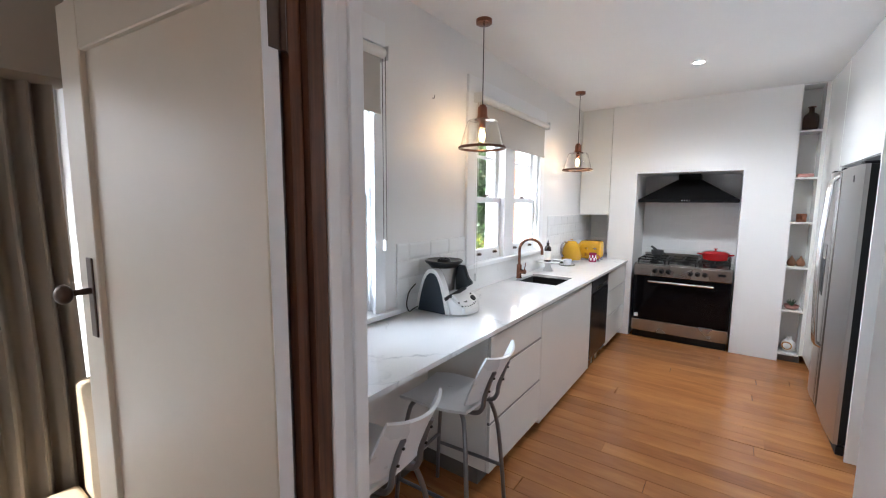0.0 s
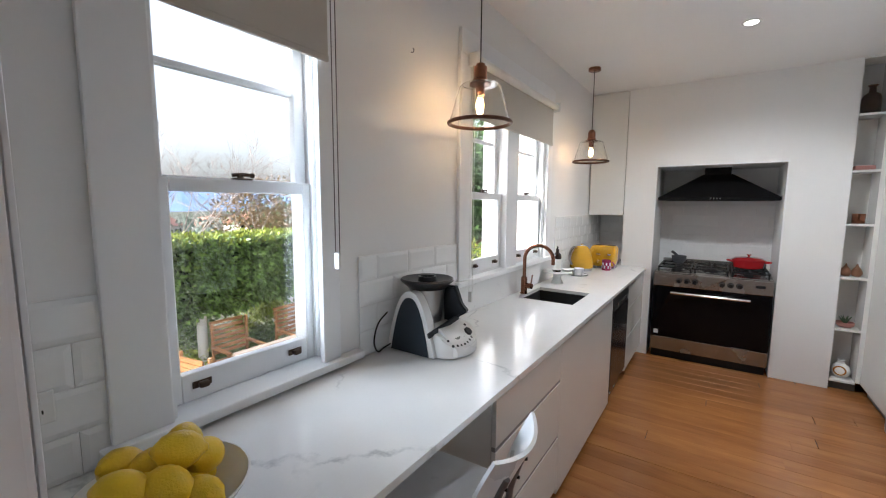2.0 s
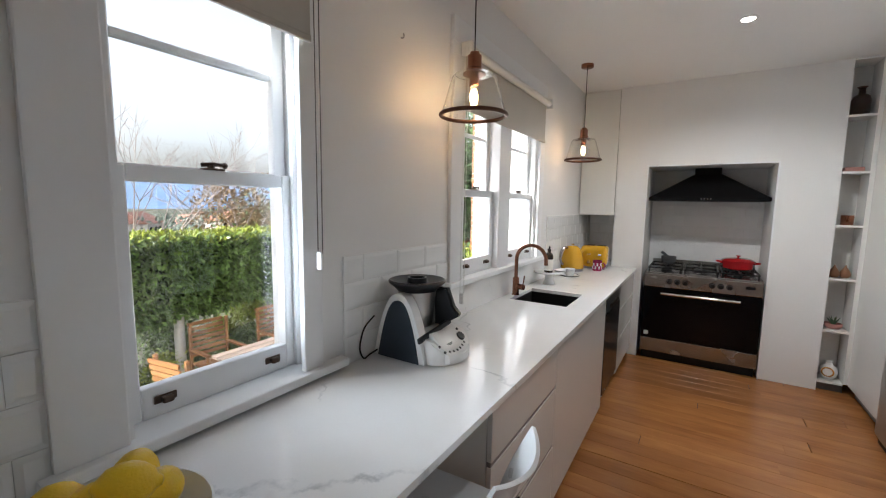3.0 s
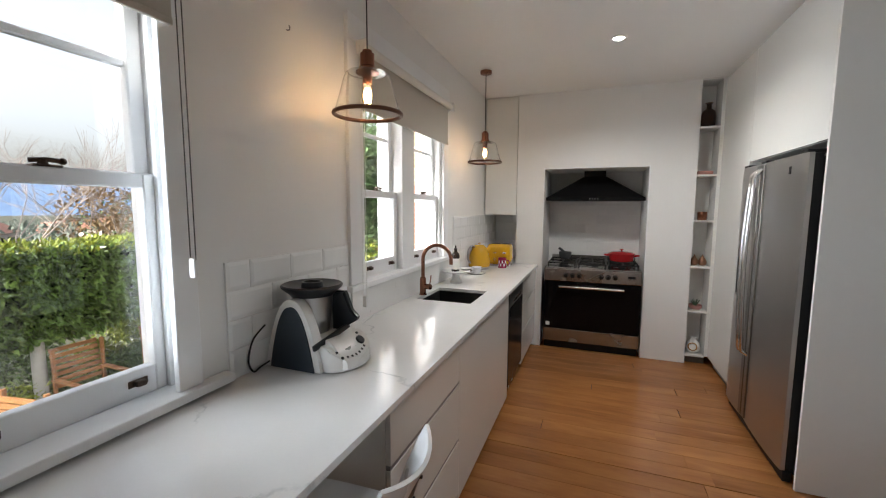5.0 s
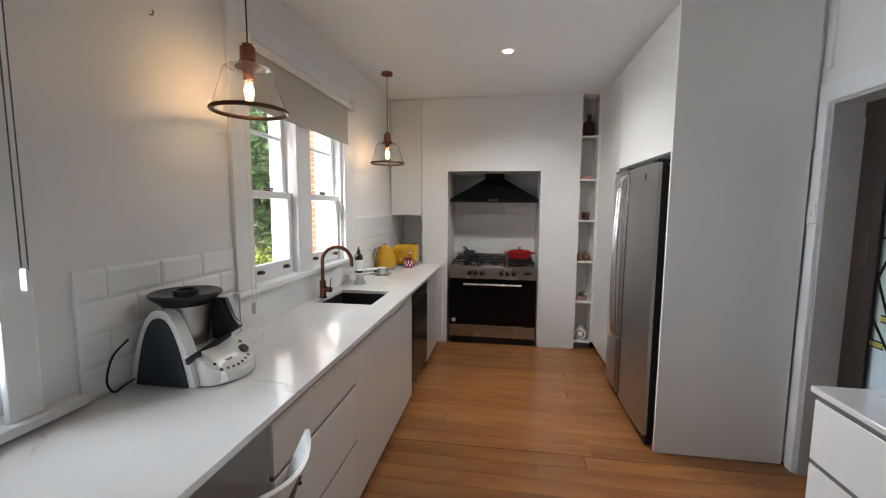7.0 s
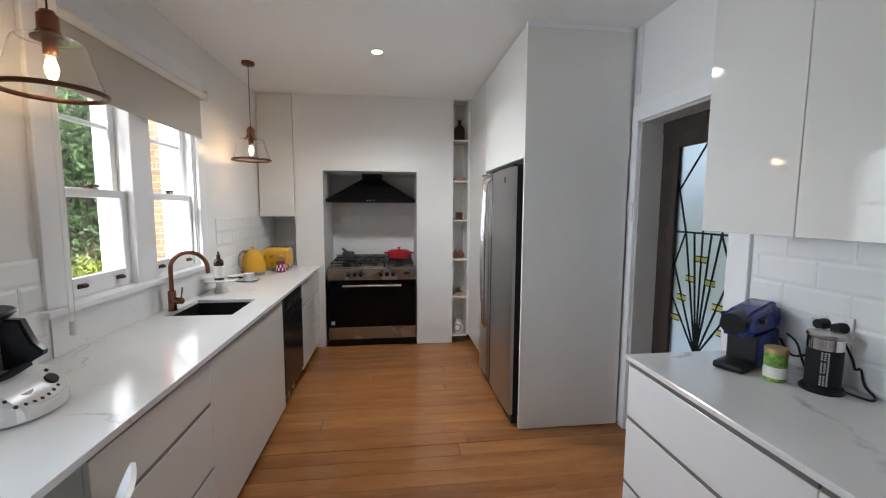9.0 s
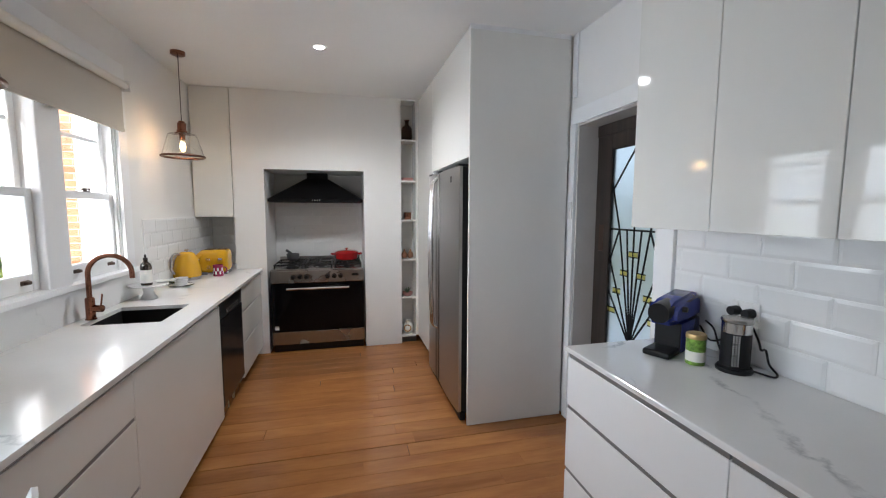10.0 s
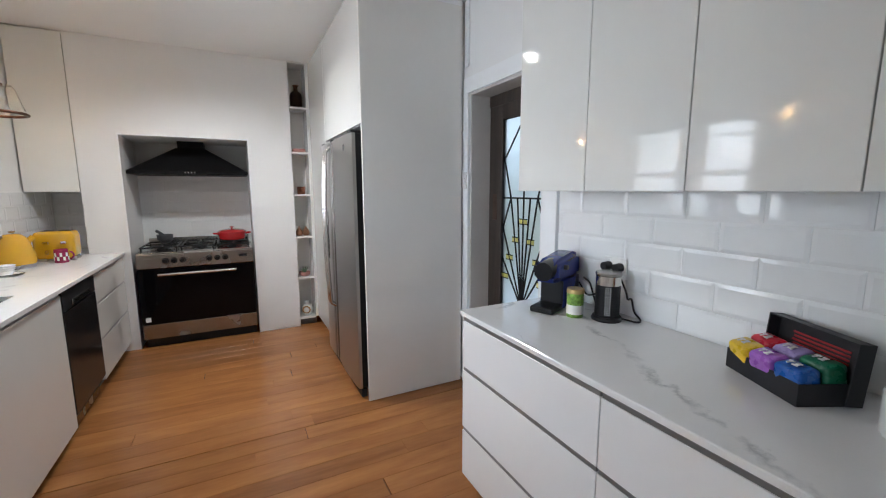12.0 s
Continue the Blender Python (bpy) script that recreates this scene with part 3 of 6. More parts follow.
def fridge_liner(a, b, door):
    part("liner", bx(B(), PX - 0.026, PX + 0.013, a + 0.004, b - 0.004, 0.08, FZ - 0.004), M_blackmat, door, "dark grey door liner")


d1 = part("freezer_door", fridge_door(split + 0.003, F1), M_fridge, fr, "", True)
d2 = part("fridge_door", fridge_door(F0, split - 0.003), M_fridge, fr, "", True)
fridge_liner(split + 0.003, F1, d1)
fridge_liner(F0, split - 0.003, d2)
for yy, d, s_ in ((split + 0.030, d1, 1), (split - 0.030, d2, -1)):
    lo, hi = sorted((yy - s_ * 0.024, yy + s_ * 0.030))
    # grip strip; its darker steel also holds the shadow beside the handle
    part("grip_shade_strip", bx(B(), PX - 0.064, PX - 0.050, lo, hi, 0.09, FZ - 0.01, 0.003, 1), M_darkstrip, d, "brushed steel grip strip behind the handle, darkened for the shadow there")
    pts = [(PX - 0.06, yy, 0.53), (PX - 0.095, yy, 0.55)] + [(PX - 0.100 - 0.020 * math.sin(math.pi * i / 12), yy, 0.57 + 1.14 * i / 12) for i in range(13)] + [(PX - 0.095, yy, 1.73), (PX - 0.06, yy, 1.76)]
    part("handle", tube(B(), pts, 0.0135, 10), M_steelbright, d, "bright steel bar handle", True)
dd = part("dispenser", bx(B(), PX - 0.066, PX - 0.050, 6.985, 7.15, 0.88, 1.27, 0.006, 2), M_steel, d1)
part("dispenser_recess", bx(B(), PX - 0.068, PX - 0.05, 7.0, 7.135, 0.90, 1.16, 0.004, 1), M_blackmat, dd)
part("badge", bx(B(), PX - 0.062, PX - 0.056, 6.40, 6.43, 1.70, 1.745, 0.003, 1), M_black, d2)
for yy in (F0 + 0.06, F1 - 0.06, split):
    part("hinge_cover", bx(B(), PX - 0.05, PX + 0.06, yy - 0.04, yy + 0.04, FZ, FZ + 0.018, 0.005, 2), M_blackmat, fr)
part("kick_grille", bx(B(), PX - 0.03, PX + 0.01, F0 + 0.01, F1 - 0.01, 0.004, 0.065, 0.004, 1), M_blackmat, fr)

# ---- stove and hood ----
SX0, SX1, SYF = -1.845, -0.900, 8.0
st = thing("stove", (-1.37, 8.3, 0), "freestanding steel and black gas stove in the alcove", "stove")
part("body", bx(B(), SX0, SX1, SYF + 0.03, 8.60, 0.09, 0.865), M_black, st)
part("kick", bx(B(), SX0 + 0.01, SX1 - 0.01, SYF + 0.06, 8.55, 0, 0.09), M_blackmat, st)
part("storage_drawer", bx(B(), SX0, SX1, SYF, SYF + 0.03, 0.09, 0.225, 0.004, 2), M_steel, st)
od = part("oven_door", bx(B(), SX0, SX1, SYF - 0.006, SYF + 0.03, 0.23, 0.74, 0.006, 2), M_blackglass, st)
bm = B()
tube(bm, [(SX0 + 0.16, SYF - 0.05, 0.688), (SX1 - 0.16, SYF - 0.05, 0.688)], 0.013, 12)
for xx in (SX0 + 0.19, SX1 - 0.19):
    cyl(bm, (xx, SYF, 0.688), (xx, SYF - 0.05, 0.688), 0.008, None, 8)
part("handle", bm, M_steelbright, od, "bright steel bar handle", True)
part("sticker", bx(B(), SX0 + 0.03, SX0 + 0.07, SYF - 0.008, SYF - 0.005, 0.255, 0.295), M_whiteplastic, od)
cpn = part("control_panel", bx(B(), SX0, SX1, SYF - 0.012, SYF + 0.03, 0.745, 0.872, 0.005, 2), M_steel, st)
for fx in (0.235, 0.305, 0.375, 0.60, 0.67, 0.74):
    bm = B()
    xx, zz = SX0 + fx * (SX1 - SX0), 0.808
    cyl(bm, (xx, SYF - 0.012, zz), (xx, SYF - 0.018, zz), 0.026, 0.025, 20)
    cyl(bm, (xx, SYF - 0.018, zz), (xx, SYF - 0.045, zz), 0.020, 0.017, 20)
    bx(bm, xx - 0.004, xx + 0.004, SYF - 0.052, SYF - 0.045, zz - 0.016, zz + 0.016, 0.002, 1)
    part("knob", bm, M_black, cpn, "black knob with a steel ring", True)
part("clock", bx(B(), SX1 - 0.13, SX1 - 0.06, SYF - 0.014, SYF - 0.011, 0.805, 0.83), M_black, cpn)
part("badge", bx(B(), SX0 + 0.06, SX0 + 0.11, SYF - 0.014, SYF - 0.011, 0.828, 0.846), M_steelbright, cpn)
hob = part("hob", bx(B(), SX0, SX1, SYF + 0.03, 8.60, 0.865, 0.882, 0.004, 2), M_steel, st)
part("splash_rail", bx(B(), SX0 + 0.02, SX1 - 0.02, 8.585, 8.60, 0.882, 0.96, 0.003, 1), M_steel, hob)
burners = [(-1.66, 8.17, 0.045), (-1.66, 8.44, 0.035), (-1.37, 8.30, 0.062), (-1.08, 8.17, 0.035), (-1.08, 8.44, 0.045)]
for x, y, r in burners:
    bm = B()
    lathe(bm, [(0, 0.912), (r * 0.7, 0.912), (r * 0.75, 0.902), (r, 0.900), (r * 1.05, 0.886), (r * 1.2, 0.882)], (x, y, 0), 20)
    part("burner", bm, M_blackmat, hob, "", True)
for x0, x1 in ((-1.82, -1.53), (-1.51, -1.23), (-1.21, -0.925)):
    bm = B()
    for yy in (8.06, 8.30, 8.55):
        bx(bm, x0, x1, yy - 0.006, yy + 0.006, 0.918, 0.930)
    for xx in (x0 + 0.006, (x0 + x1) / 2, x1 - 0.006):
        bx(bm, xx - 0.006, xx + 0.006, 8.06, 8.55, 0.917, 0.929)
    for xx in (x0 + 0.01, x1 - 0.01):
        for yy in (8.07, 8.54):
            bx(bm, xx - 0.006, xx + 0.006, yy - 0.006, yy + 0.006, 0.882, 0.918)
    part("trivet", bm, M_blackmat, hob, "black cast trivet")

hd = thing("range_hood", (-1.38, 8.4, 1.58), "black canopy range hood hung in the alcove", "hood")
bm = B()
x0, x1, y0, y1 = -1.865, -0.895, 8.12, 8.655
bx(bm, x0, x1, y0, y1, 1.585, 1.622, 0.004, 1)
lo = [bm.verts.new(p) for p in ((x0 + 0.01, y0 + 0.01, 1.622), (x1 - 0.01, y0 + 0.01, 1.622), (x1 - 0.01, y1, 1.622), (x0 + 0.01, y1, 1.622))]
hi = [bm.verts.new(p) for p in ((-1.50, 8.36, 1.845), (-1.26, 8.36, 1.845), (-1.26, y1, 1.845), (-1.50, y1, 1.845))]
for i in range(4):
    j = (i + 1) % 4
    bm.faces.new((lo[i], lo[j], hi[j], hi[i]))
bm.faces.new(hi)
part("canopy", bm, M_hood, hd)
part("flue", bx(B(), -1.49, -1.27, 8.37, 8.655, 1.845, 1.911), M_hood, hd)
for i in range(4):
    part("button", bx(B(), -1.425 + 0.025 * i, -1.415 + 0.025 * i, y0 - 0.003, y0 + 0.002, 1.598, 1.610), M_steelbright, hd)

# corner wall cabinet
t = thing("corner_wall_cabinet", (-2.35, 8.3, 1.43), "glossy cream wall cabinet in the corner recess", "cabinet")
part("body", bx(B(), WX + 0.012, -2.170, NY + 0.02, 8.598, 1.435, CZ), M_panel, t)
part("door", bx(B(), WX + 0.012, -2.170, NY - 0.004, NY + 0.016, 1.43, CZ - 0.012, 0.0015, 1), M_cab, t)


# ---- lights that the place has ----
M_rimcopper = mat("dark_copper", (0.11, 0.055, 0.036), 0.42, 1.0, 0.1, 10, 80, 0.0)


def pendant(x, y, zb):
    """A clear glass bell with a copper rim, cap and cord; zb: the height of the bulb."""
    p = thing("pendant_lamp", (x, y, CZ), "clear glass bell pendant lamp with copper cap and rim, lit", "lamp", "pendant lamps")
    part("ceiling_rose", lathe(B(), [(0, CZ), (0.05, CZ), (0.05, CZ - 0.022), (0.044, CZ - 0.026), (0.006, CZ - 0.028), (0, CZ - 0.028)], (x, y, 0)), M_copper, p, "", True)
    part("cord", tube(B(), [(x, y, CZ - 0.028), (x, y, zb + 0.18)], 0.003, 8), M_blackmat, p)
    cap = [(0.006, 0.190), (0.020, 0.186), (0.022, 0.176), (0.030, 0.172), (0.031, 0.120), (0.036, 0.115), (0.036, 0.104), (0.050, 0.096), (0.050, 0.090), (0.020, 0.088), (0.020, 0.045), (0.0, 0.045)]
    part("cap", lathe(B(), [(r, zb + z) for r, z in cap], (x, y, 0)), M_copper, p, "copper lamp cap", True)
    bell = [(0.040, 0.094), (0.085, 0.092), (0.098, 0.080), (0.106, 0.055), (0.121, 0.0), (0.142, -0.070), (0.145, -0.075)]
    prof = [(r, zb + z) for r, z in bell] + [(r - 0.003, zb + z) for r, z in reversed(bell)]
    sh = part("shade", lathe(B(), prof, (x, y, 0), 40), M_clear, p, "clear glass bell shade", True)
    sh.visible_shadow = False
    ring = [(x + 0.145 * math.cos(2 * math.pi * i / 48), y + 0.145 * math.sin(2 * math.pi * i / 48), zb - 0.08) for i in range(48)]
    part("rim", tube(B(), ring, 0.0088, 8, True), M_rimcopper, p, "copper rim", True)
    bulb = part("bulb", lathe(B(), [(0, -0.045), (0.010, -0.042), (0.019, -0.025), (0.021, -0.008), (0.016, 0.02), (0.012, 0.045)], (x, y, zb), 16), M_clear, p, "clear filament bulb", True)
    bulb.visible_shadow = False
    wire = B()
    for i in range(7):
        a = 2 * math.pi * i / 7
        tube(wire, [(x + 0.009 * math.cos(a), y + 0.009 * math.sin(a), zb - 0.030), (x + 0.012 * math.cos(a + 0.4), y + 0.012 * math.sin(a + 0.4), zb), (x + 0.006 * math.cos(a + 0.4), y + 0.006 * math.sin(a + 0.4), zb + 0.028)], 0.0016, 5)
    part("filament", wire, M_lamp, bulb, "glowing filament", True)
    lamp = bpy.data.lights.new("pendant_light", "POINT")
    lamp.energy, lamp.color, lamp.shadow_soft_size = 0.56, (1.0, 0.56, 0.28), 0.011
    ob = new("pendant_light", lamp)
    ob.location = (x, y, zb)
    return p


PX1 = -2.30
pendant(PX1, 5.19, 1.99)
pendant(PX1, 7.17, 1.99)

dl = thing("downlight", (-1.254, 6.806, CZ), "round white recessed ceiling downlight, lit", "lamp")
part("trim_ring", lathe(B(), [(0.034, CZ - 0.001), (0.036, CZ - 0.006), (0.050, CZ - 0.005), (0.055, CZ)], (-1.254, 6.806, 0)), M_whiteplastic, dl, "", True)
part("lens", lathe(B(), [(0, CZ - 0.003), (0.035, CZ - 0.003)], (-1.254, 6.806, 0)), M_spot, dl, "glowing lens")
lamp = bpy.data.lights.new("downlight_beam", "SPOT")
lamp.energy, lamp.spot_size, lamp.spot_blend, lamp.color, lamp.shadow_soft_size = 68, radians(155), 0.7, (1.0, 0.97, 0.92), 0.05
ob = new("downlight_beam", lamp)
ob.matrix_basis = look((-1.254, 6.806, CZ - 0.01), (-1.2, 6.806, 0))

# ---- doorway to the dining room ----
bm = B()
bx(bm, -1.66, -1.650, 3.405, SY, 0, 2.10, 0.002, 1)
bx(bm, -1.66, -1.618, 3.407, 3.440, 0, 2.07, 0.006, 3)
bx(bm, -1.66, -1.643, 3.442, 3.462, 0, 2.07, 0.005, 3)
bx(bm, -1.66, -1.640, 3.490, SY - 0.001, 0, 2.07, 0.004, 2)
bx(bm, -0.80 - 0.02, -0.80, 3.345, SY, 0, 2.10)
bx(bm, -1.650, -0.82, 3.345, SY, 2.07, 2.10)
setting("door_frame", bm, M_trim, "white painted door jamb", "door frame")
bm = B()
bx(bm, -1.66, -1.634, 3.338, 3.365, 0, 2.10, 0.003, 2)
bx(bm, -1.66, -1.619, 3.3675, 3.403, 0, 2.10, 0.004, 2)
setting("door_rebate", bm, M_darkwood, "dark stained timber rebate of the door frame", "door frame")
bm = B()
for a, b, d in ((-1.78, -1.648, 0.004), (-1.765, -1.68, 0.008), (-1.745, -1.71, 0.011)):
    bx(bm, a, b, SY, SY + d, 0, 2.2, 0.003, 2)
for a, b, d in ((-0.80, -0.68, 0.014), (-0.77, -0.70, 0.022)):
    bx(bm, a, b, SY, SY + d, 0, 2.2, 0.003, 2)
bx(bm, -1.78, -0.68, SY, SY + 0.014, 2.2, 2.22)
setting("trim_doorway", bm, M_trim, "white moulded door architrave", "trim")

leaf = thing("door_1", (-1.66, 3.30, 0.01), "cream painted panelled timber door, folded open against the wall", "door", "", "structure")
L0, L1 = -2.45, -1.636
bm = B()
yb, yf = 3.282, 3.318
bx(bm, L0, L0 + 0.115, yb, yf, 0.01, 2.06, 0.003, 1)
bx(bm, L1 - 0.115, L1, yb, yf, 0.01, 2.06, 0.003, 1)
bx(bm, L0 + 0.115, L1 - 0.115, yb, yf, 1.93, 2.06, 0.003, 1)
bx(bm, L0 + 0.115, L1 - 0.115, yb, yf, 0.01, 0.22, 0.003, 1)
part("stiles_and_rails", bm, M_doorpaint, leaf)
part("panel", bx(B(), L0 + 0.115, L1 - 0.115, yb + 0.014, yf - 0.012, 0.22, 1.93), M_doorpaint, leaf)
# white strip puts the light on the cream leaf's edge into colour
part("lit_hinge_edge", bx(B(), L1, L1 + 0.002, yb + 0.002, yf - 0.002, 0.012, 2.058), M_trim, leaf, "hinge edge, whitened for the light on it")
h = part("lock_plate", bx(B(), L0 + 0.06, L0 + 0.092, yb - 0.005, yb, 1.18, 1.40, 0.002, 1), M_bronze, leaf, "dark bronze lock plate")
bm = B()
kx = L0 + 0.076
cyl(bm, (kx, yb - 0.004, 1.31), (kx, yb - 0.045, 1.31), 0.009, 0.008, 14)
bmesh.ops.create_uvsphere(bm, u_segments=18, v_segments=12, radius=0.026, matrix=Matrix.Translation((kx, yb - 0.062, 1.31)) @ Matrix.Diagonal((1, 0.75, 1, 1)))
part("knob", bm, M_bronze, h, "dark bronze door knob", True)
for z in (0.25, 1.87):
    bm = B()
    cyl(bm, (-1.632, 3.326, z - 0.05), (-1.632, 3.326, z + 0.05), 0.006, None, 10)
    bx(bm, -1.640, -1.631, 3.330, 3.372, z - 0.05, z + 0.05)
    bx(bm, -1.634, -1.6325, 3.296, 3.326, z - 0.05, z + 0.05)
    part("hinge", bm, M_bronze, leaf, "dark metal butt hinge", True)
leaf.matrix_basis = pose(-1.66, 3.30, 0.01, 0, 0, 5.8)


# ---- bar stools ----
M_stoolseat = mat("stool_white_shell", (0.78, 0.80, 0.82), 0.28, 0, 0.02, 5, 40, 0.0)


def sheet(bm, f, nu, nv, thick):
    """A thin curved shell: f(u, v) gives a point; thickened along its normals."""
    grid = [[Vector(f(i / nu, j / nv)) for j in range(nv + 1)] for i in range(nu + 1)]
    def normal(i, j):
        a = grid[min(i + 1, nu)][j] - grid[max(i - 1, 0)][j]
        b = grid[i][min(j + 1, nv)] - grid[i][max(j - 1, 0)]
        return a.cross(b).normalized()
    top = [[bm.verts.new(grid[i][j] + normal(i, j) * thick / 2) for j in range(nv + 1)] for i in range(nu + 1)]
    low = [[bm.verts.new(grid[i][j] - normal(i, j) * thick / 2) for j in range(nv + 1)] for i in range(nu + 1)]
    for i in range(nu):
        for j in range(nv):
            bm.faces.new((top[i][j], top[i + 1][j], top[i + 1][j + 1], top[i][j + 1]))
            bm.faces.new((low[i][j], low[i][j + 1], low[i + 1][j + 1], low[i + 1][j]))
    for i in range(nu):
        bm.faces.new((top[i][0], low[i][0], low[i + 1][0], top[i + 1][0]))
        bm.faces.new((top[i][nv], top[i + 1][nv], low[i + 1][nv], low[i][nv]))
    for j in range(nv):
        bm.faces.new((top[0][j], top[0][j + 1], low[0][j + 1], low[0][j]))
        bm.faces.new((top[nu][j], low[nu][j], low[nu][j + 1], top[nu][j + 1]))
    bmesh.ops.recalc_face_normals(bm, faces=bm.faces[:])
    return bm


def stool():
    s = thing("bar_stool", (0, 0, 0), "white shell bar stool with bent grey steel legs", "stool", "bar stools")

    def seat(u, v):
        x, y = -0.20 + 0.36 * u, (v - 0.5) * (0.36 - 0.04 * (2 * u - 1) ** 2)
        return x, y, 0.640 - 0.018 * math.sin(math.pi * u) * math.cos((v - 0.5) * 2) - 0.02 * max(0, 0.25 - u) * 4 + 0.012 * (2 * v - 1) ** 2

    def back(u, v):
        w = 0.315 - 0.03 * u
        y = (v - 0.5) * w
        bow = 0.045 * (2 * v - 1) ** 2
        return 0.195 + 0.075 * u - bow + 0.02 * u * u, y, 0.685 + 0.225 * u - 0.018 * (1 - (2 * v - 1) ** 2) * u

    part("seat", sheet(B(), seat, 10, 10, 0.012), M_stoolseat, s, "", True)
    bk = part("backrest", sheet(B(), back, 8, 12, 0.011), M_stoolseat, s, "", True)
    for y in (-0.075, 0.075):
        pts = [(0.02, y, 0.615), (0.12, y, 0.612), (0.175, y, 0.622), (0.20, y, 0.655), (0.207, y, 0.70), (0.232, y, 0.78), (0.252, y, 0.83)]
        part("back_tube", tube(B(), pts, 0.0105, 10), M_tube, s, "bent grey steel tube", True)
        for z in (0.735, 0.80):
            x = 0.195 + 0.075 * (z - 0.685) / 0.225 + 0.008
            part("screw", cyl(B(), (x - 0.004, y, z), (x + 0.014, y, z), 0.005, None, 8), M_blackmat, bk)
    for sy in (-1, 1):
        fl = [(-0.13, sy * 0.13, 0.620), (-0.155, sy * 0.15, 0.56), (-0.19, sy * 0.175, 0.30), (-0.21, sy * 0.19, 0.003)]
        part("leg", tube(B(), fl, 0.0105, 10), M_tube, s, "", True)
        rl = [(0.10, sy * 0.10, 0.618), (0.135, sy * 0.13, 0.585), (0.165, sy * 0.165, 0.45), (0.185, sy * 0.185, 0.22), (0.20, sy * 0.195, 0.003)]
        part("leg", tube(B(), rl, 0.0105, 10), M_tube, s, "", True)
        part("side_rung", tube(B(), [(-0.197, sy * 0.181, 0.225), (0.184, sy * 0.185, 0.225)], 0.009, 8), M_tube, s, "", True)
    part("foot_rung", tube(B(), [(-0.19, -0.176, 0.28), (-0.19, 0.176, 0.28)], 0.009, 8), M_tube, s, "", True)
    return s


s1 = stool()
s1.matrix_basis = pose(-1.99, 3.83, 0, 0, 0, 2)
copy_thing(s1, pose(-2.005, 4.44, 0, 0, 0, 3))

# ---- on the left bench ----
# food processor
mx = thing("food_processor", (-2.36, 4.89, BT), "white and navy kitchen food processor on the benchtop", "appliance")
Y0, Y1 = 4.775, 5.015
M_displaygrey = mat("grey_display", (0.20, 0.215, 0.20), 0.2, 0, 0.05)
M_lidblack = mat("soft_black_plastic", (0.008, 0.010, 0.013), 0.3, 0, 0.05)


def arch_outline(grow):
    pts = []
    for i in range(23):
        u = -1 + 2 * i / 22
        u = math.copysign(abs(u) ** 0.8, u)
        pts.append((-2.388 + (0.125 + grow) * u, BT + 0.006 + (0.262 + grow) * (1 - abs(u) ** 2.3)))
    return pts


for ya, yb2 in ((Y0, Y0 + 0.045), (Y1 - 0.045, Y1)):
    ck = part("cheek", prism(B(), arch_outline(0.0), "y", ya, yb2), M_whiteplastic, mx, "", True)
    sx = -1 if ya == Y0 else 1
    edge = ya if sx < 0 else yb2
    lo, hi = sorted((edge, edge + sx * 0.006))
    part("side_cover", prism(B(), arch_outline(-0.026), "y", lo, hi), M_navy, ck, "navy side cover", True)
base = [(-2.50, BT + 0.005), (-2.205, BT + 0.005), (-2.175, BT + 0.02), (-2.18, BT + 0.045), (-2.26, BT + 0.115), (-2.31, BT + 0.125), (-2.50, BT + 0.07)]
part("base", prism(B(), base, "y", Y0 + 0.045, Y1 - 0.045), M_whiteplastic, mx, "", True)
cb = B()
yc_, ry_ = (Y0 + Y1) / 2 + 0.02, 0.122
plan = [(-2.33, yc_ - ry_)] + [(-2.25 + 0.082 * math.sin(math.pi * i / 16), yc_ - ry_ * math.cos(math.pi * i / 16)) for i in range(17)] + [(-2.33, yc_ + ry_)]
prism(cb, plan, "z", BT + 0.006, BT + 0.03)
for v in cb.verts:
    if v.co.z > BT + 0.02:
        v.co.z = BT + 0.042 + max(0, min(1, (-2.178 - v.co.x) / 0.084)) * 0.070
bmesh.ops.bevel(cb, geom=[e for e in cb.edges if min(e.verts[0].co.z, e.verts[1].co.z) > BT + 0.03], offset=0.007, segments=3, affect="EDGES")
con = part("console", cb, M_whiteplastic, mx, "", True)
# the console's slope: along from (-2.178, .942) up to (-2.262, 1.012)
sl = Vector((-2.262 + 2.178, 0, 0.070)).normalized()
nrm = Vector((sl.z, 0, -sl.x))
org = Vector((-2.178, 0, BT + 0.042))


def on_slope(u, y, h=0.0):
    p = org + sl * u + nrm * h
    return p.x, y, p.z


def button(y, u, r, h, material, name):
    part(name, cyl(B(), on_slope(u, y, -0.002), on_slope(u, y, h), r, r * 0.9, 16), material, con, "", True)


button(4.880, 0.068, 0.034, 0.0016, M_blackmat, "display_ring")
button(4.880, 0.068, 0.030, 0.0022, M_displaygrey, "display")
button(4.968, 0.055, 0.020, 0.010, M_blackmat, "dial")
for i in range(7):
    button(4.82 + 0.024 * i, 0.026 - 0.014 * math.sin(math.pi * i / 6), 0.0062, 0.002, M_blackmat, "button")
for y, u in ((4.925, 0.048), (4.938, 0.064), (4.815, 0.055), (4.99, 0.09)):
    button(y, u, 0.0058, 0.002, M_blackmat, "button")
jc = (-2.385, 4.895, 0)
jug = part("jug", lathe(B(), [(0.0, BT + 0.10), (0.06, BT + 0.10), (0.072, BT + 0.20), (0.080, BT + 0.275), (0.076, BT + 0.275), (0.0, BT + 0.27)], jc), M_steel, mx, "steel mixing jug", True)
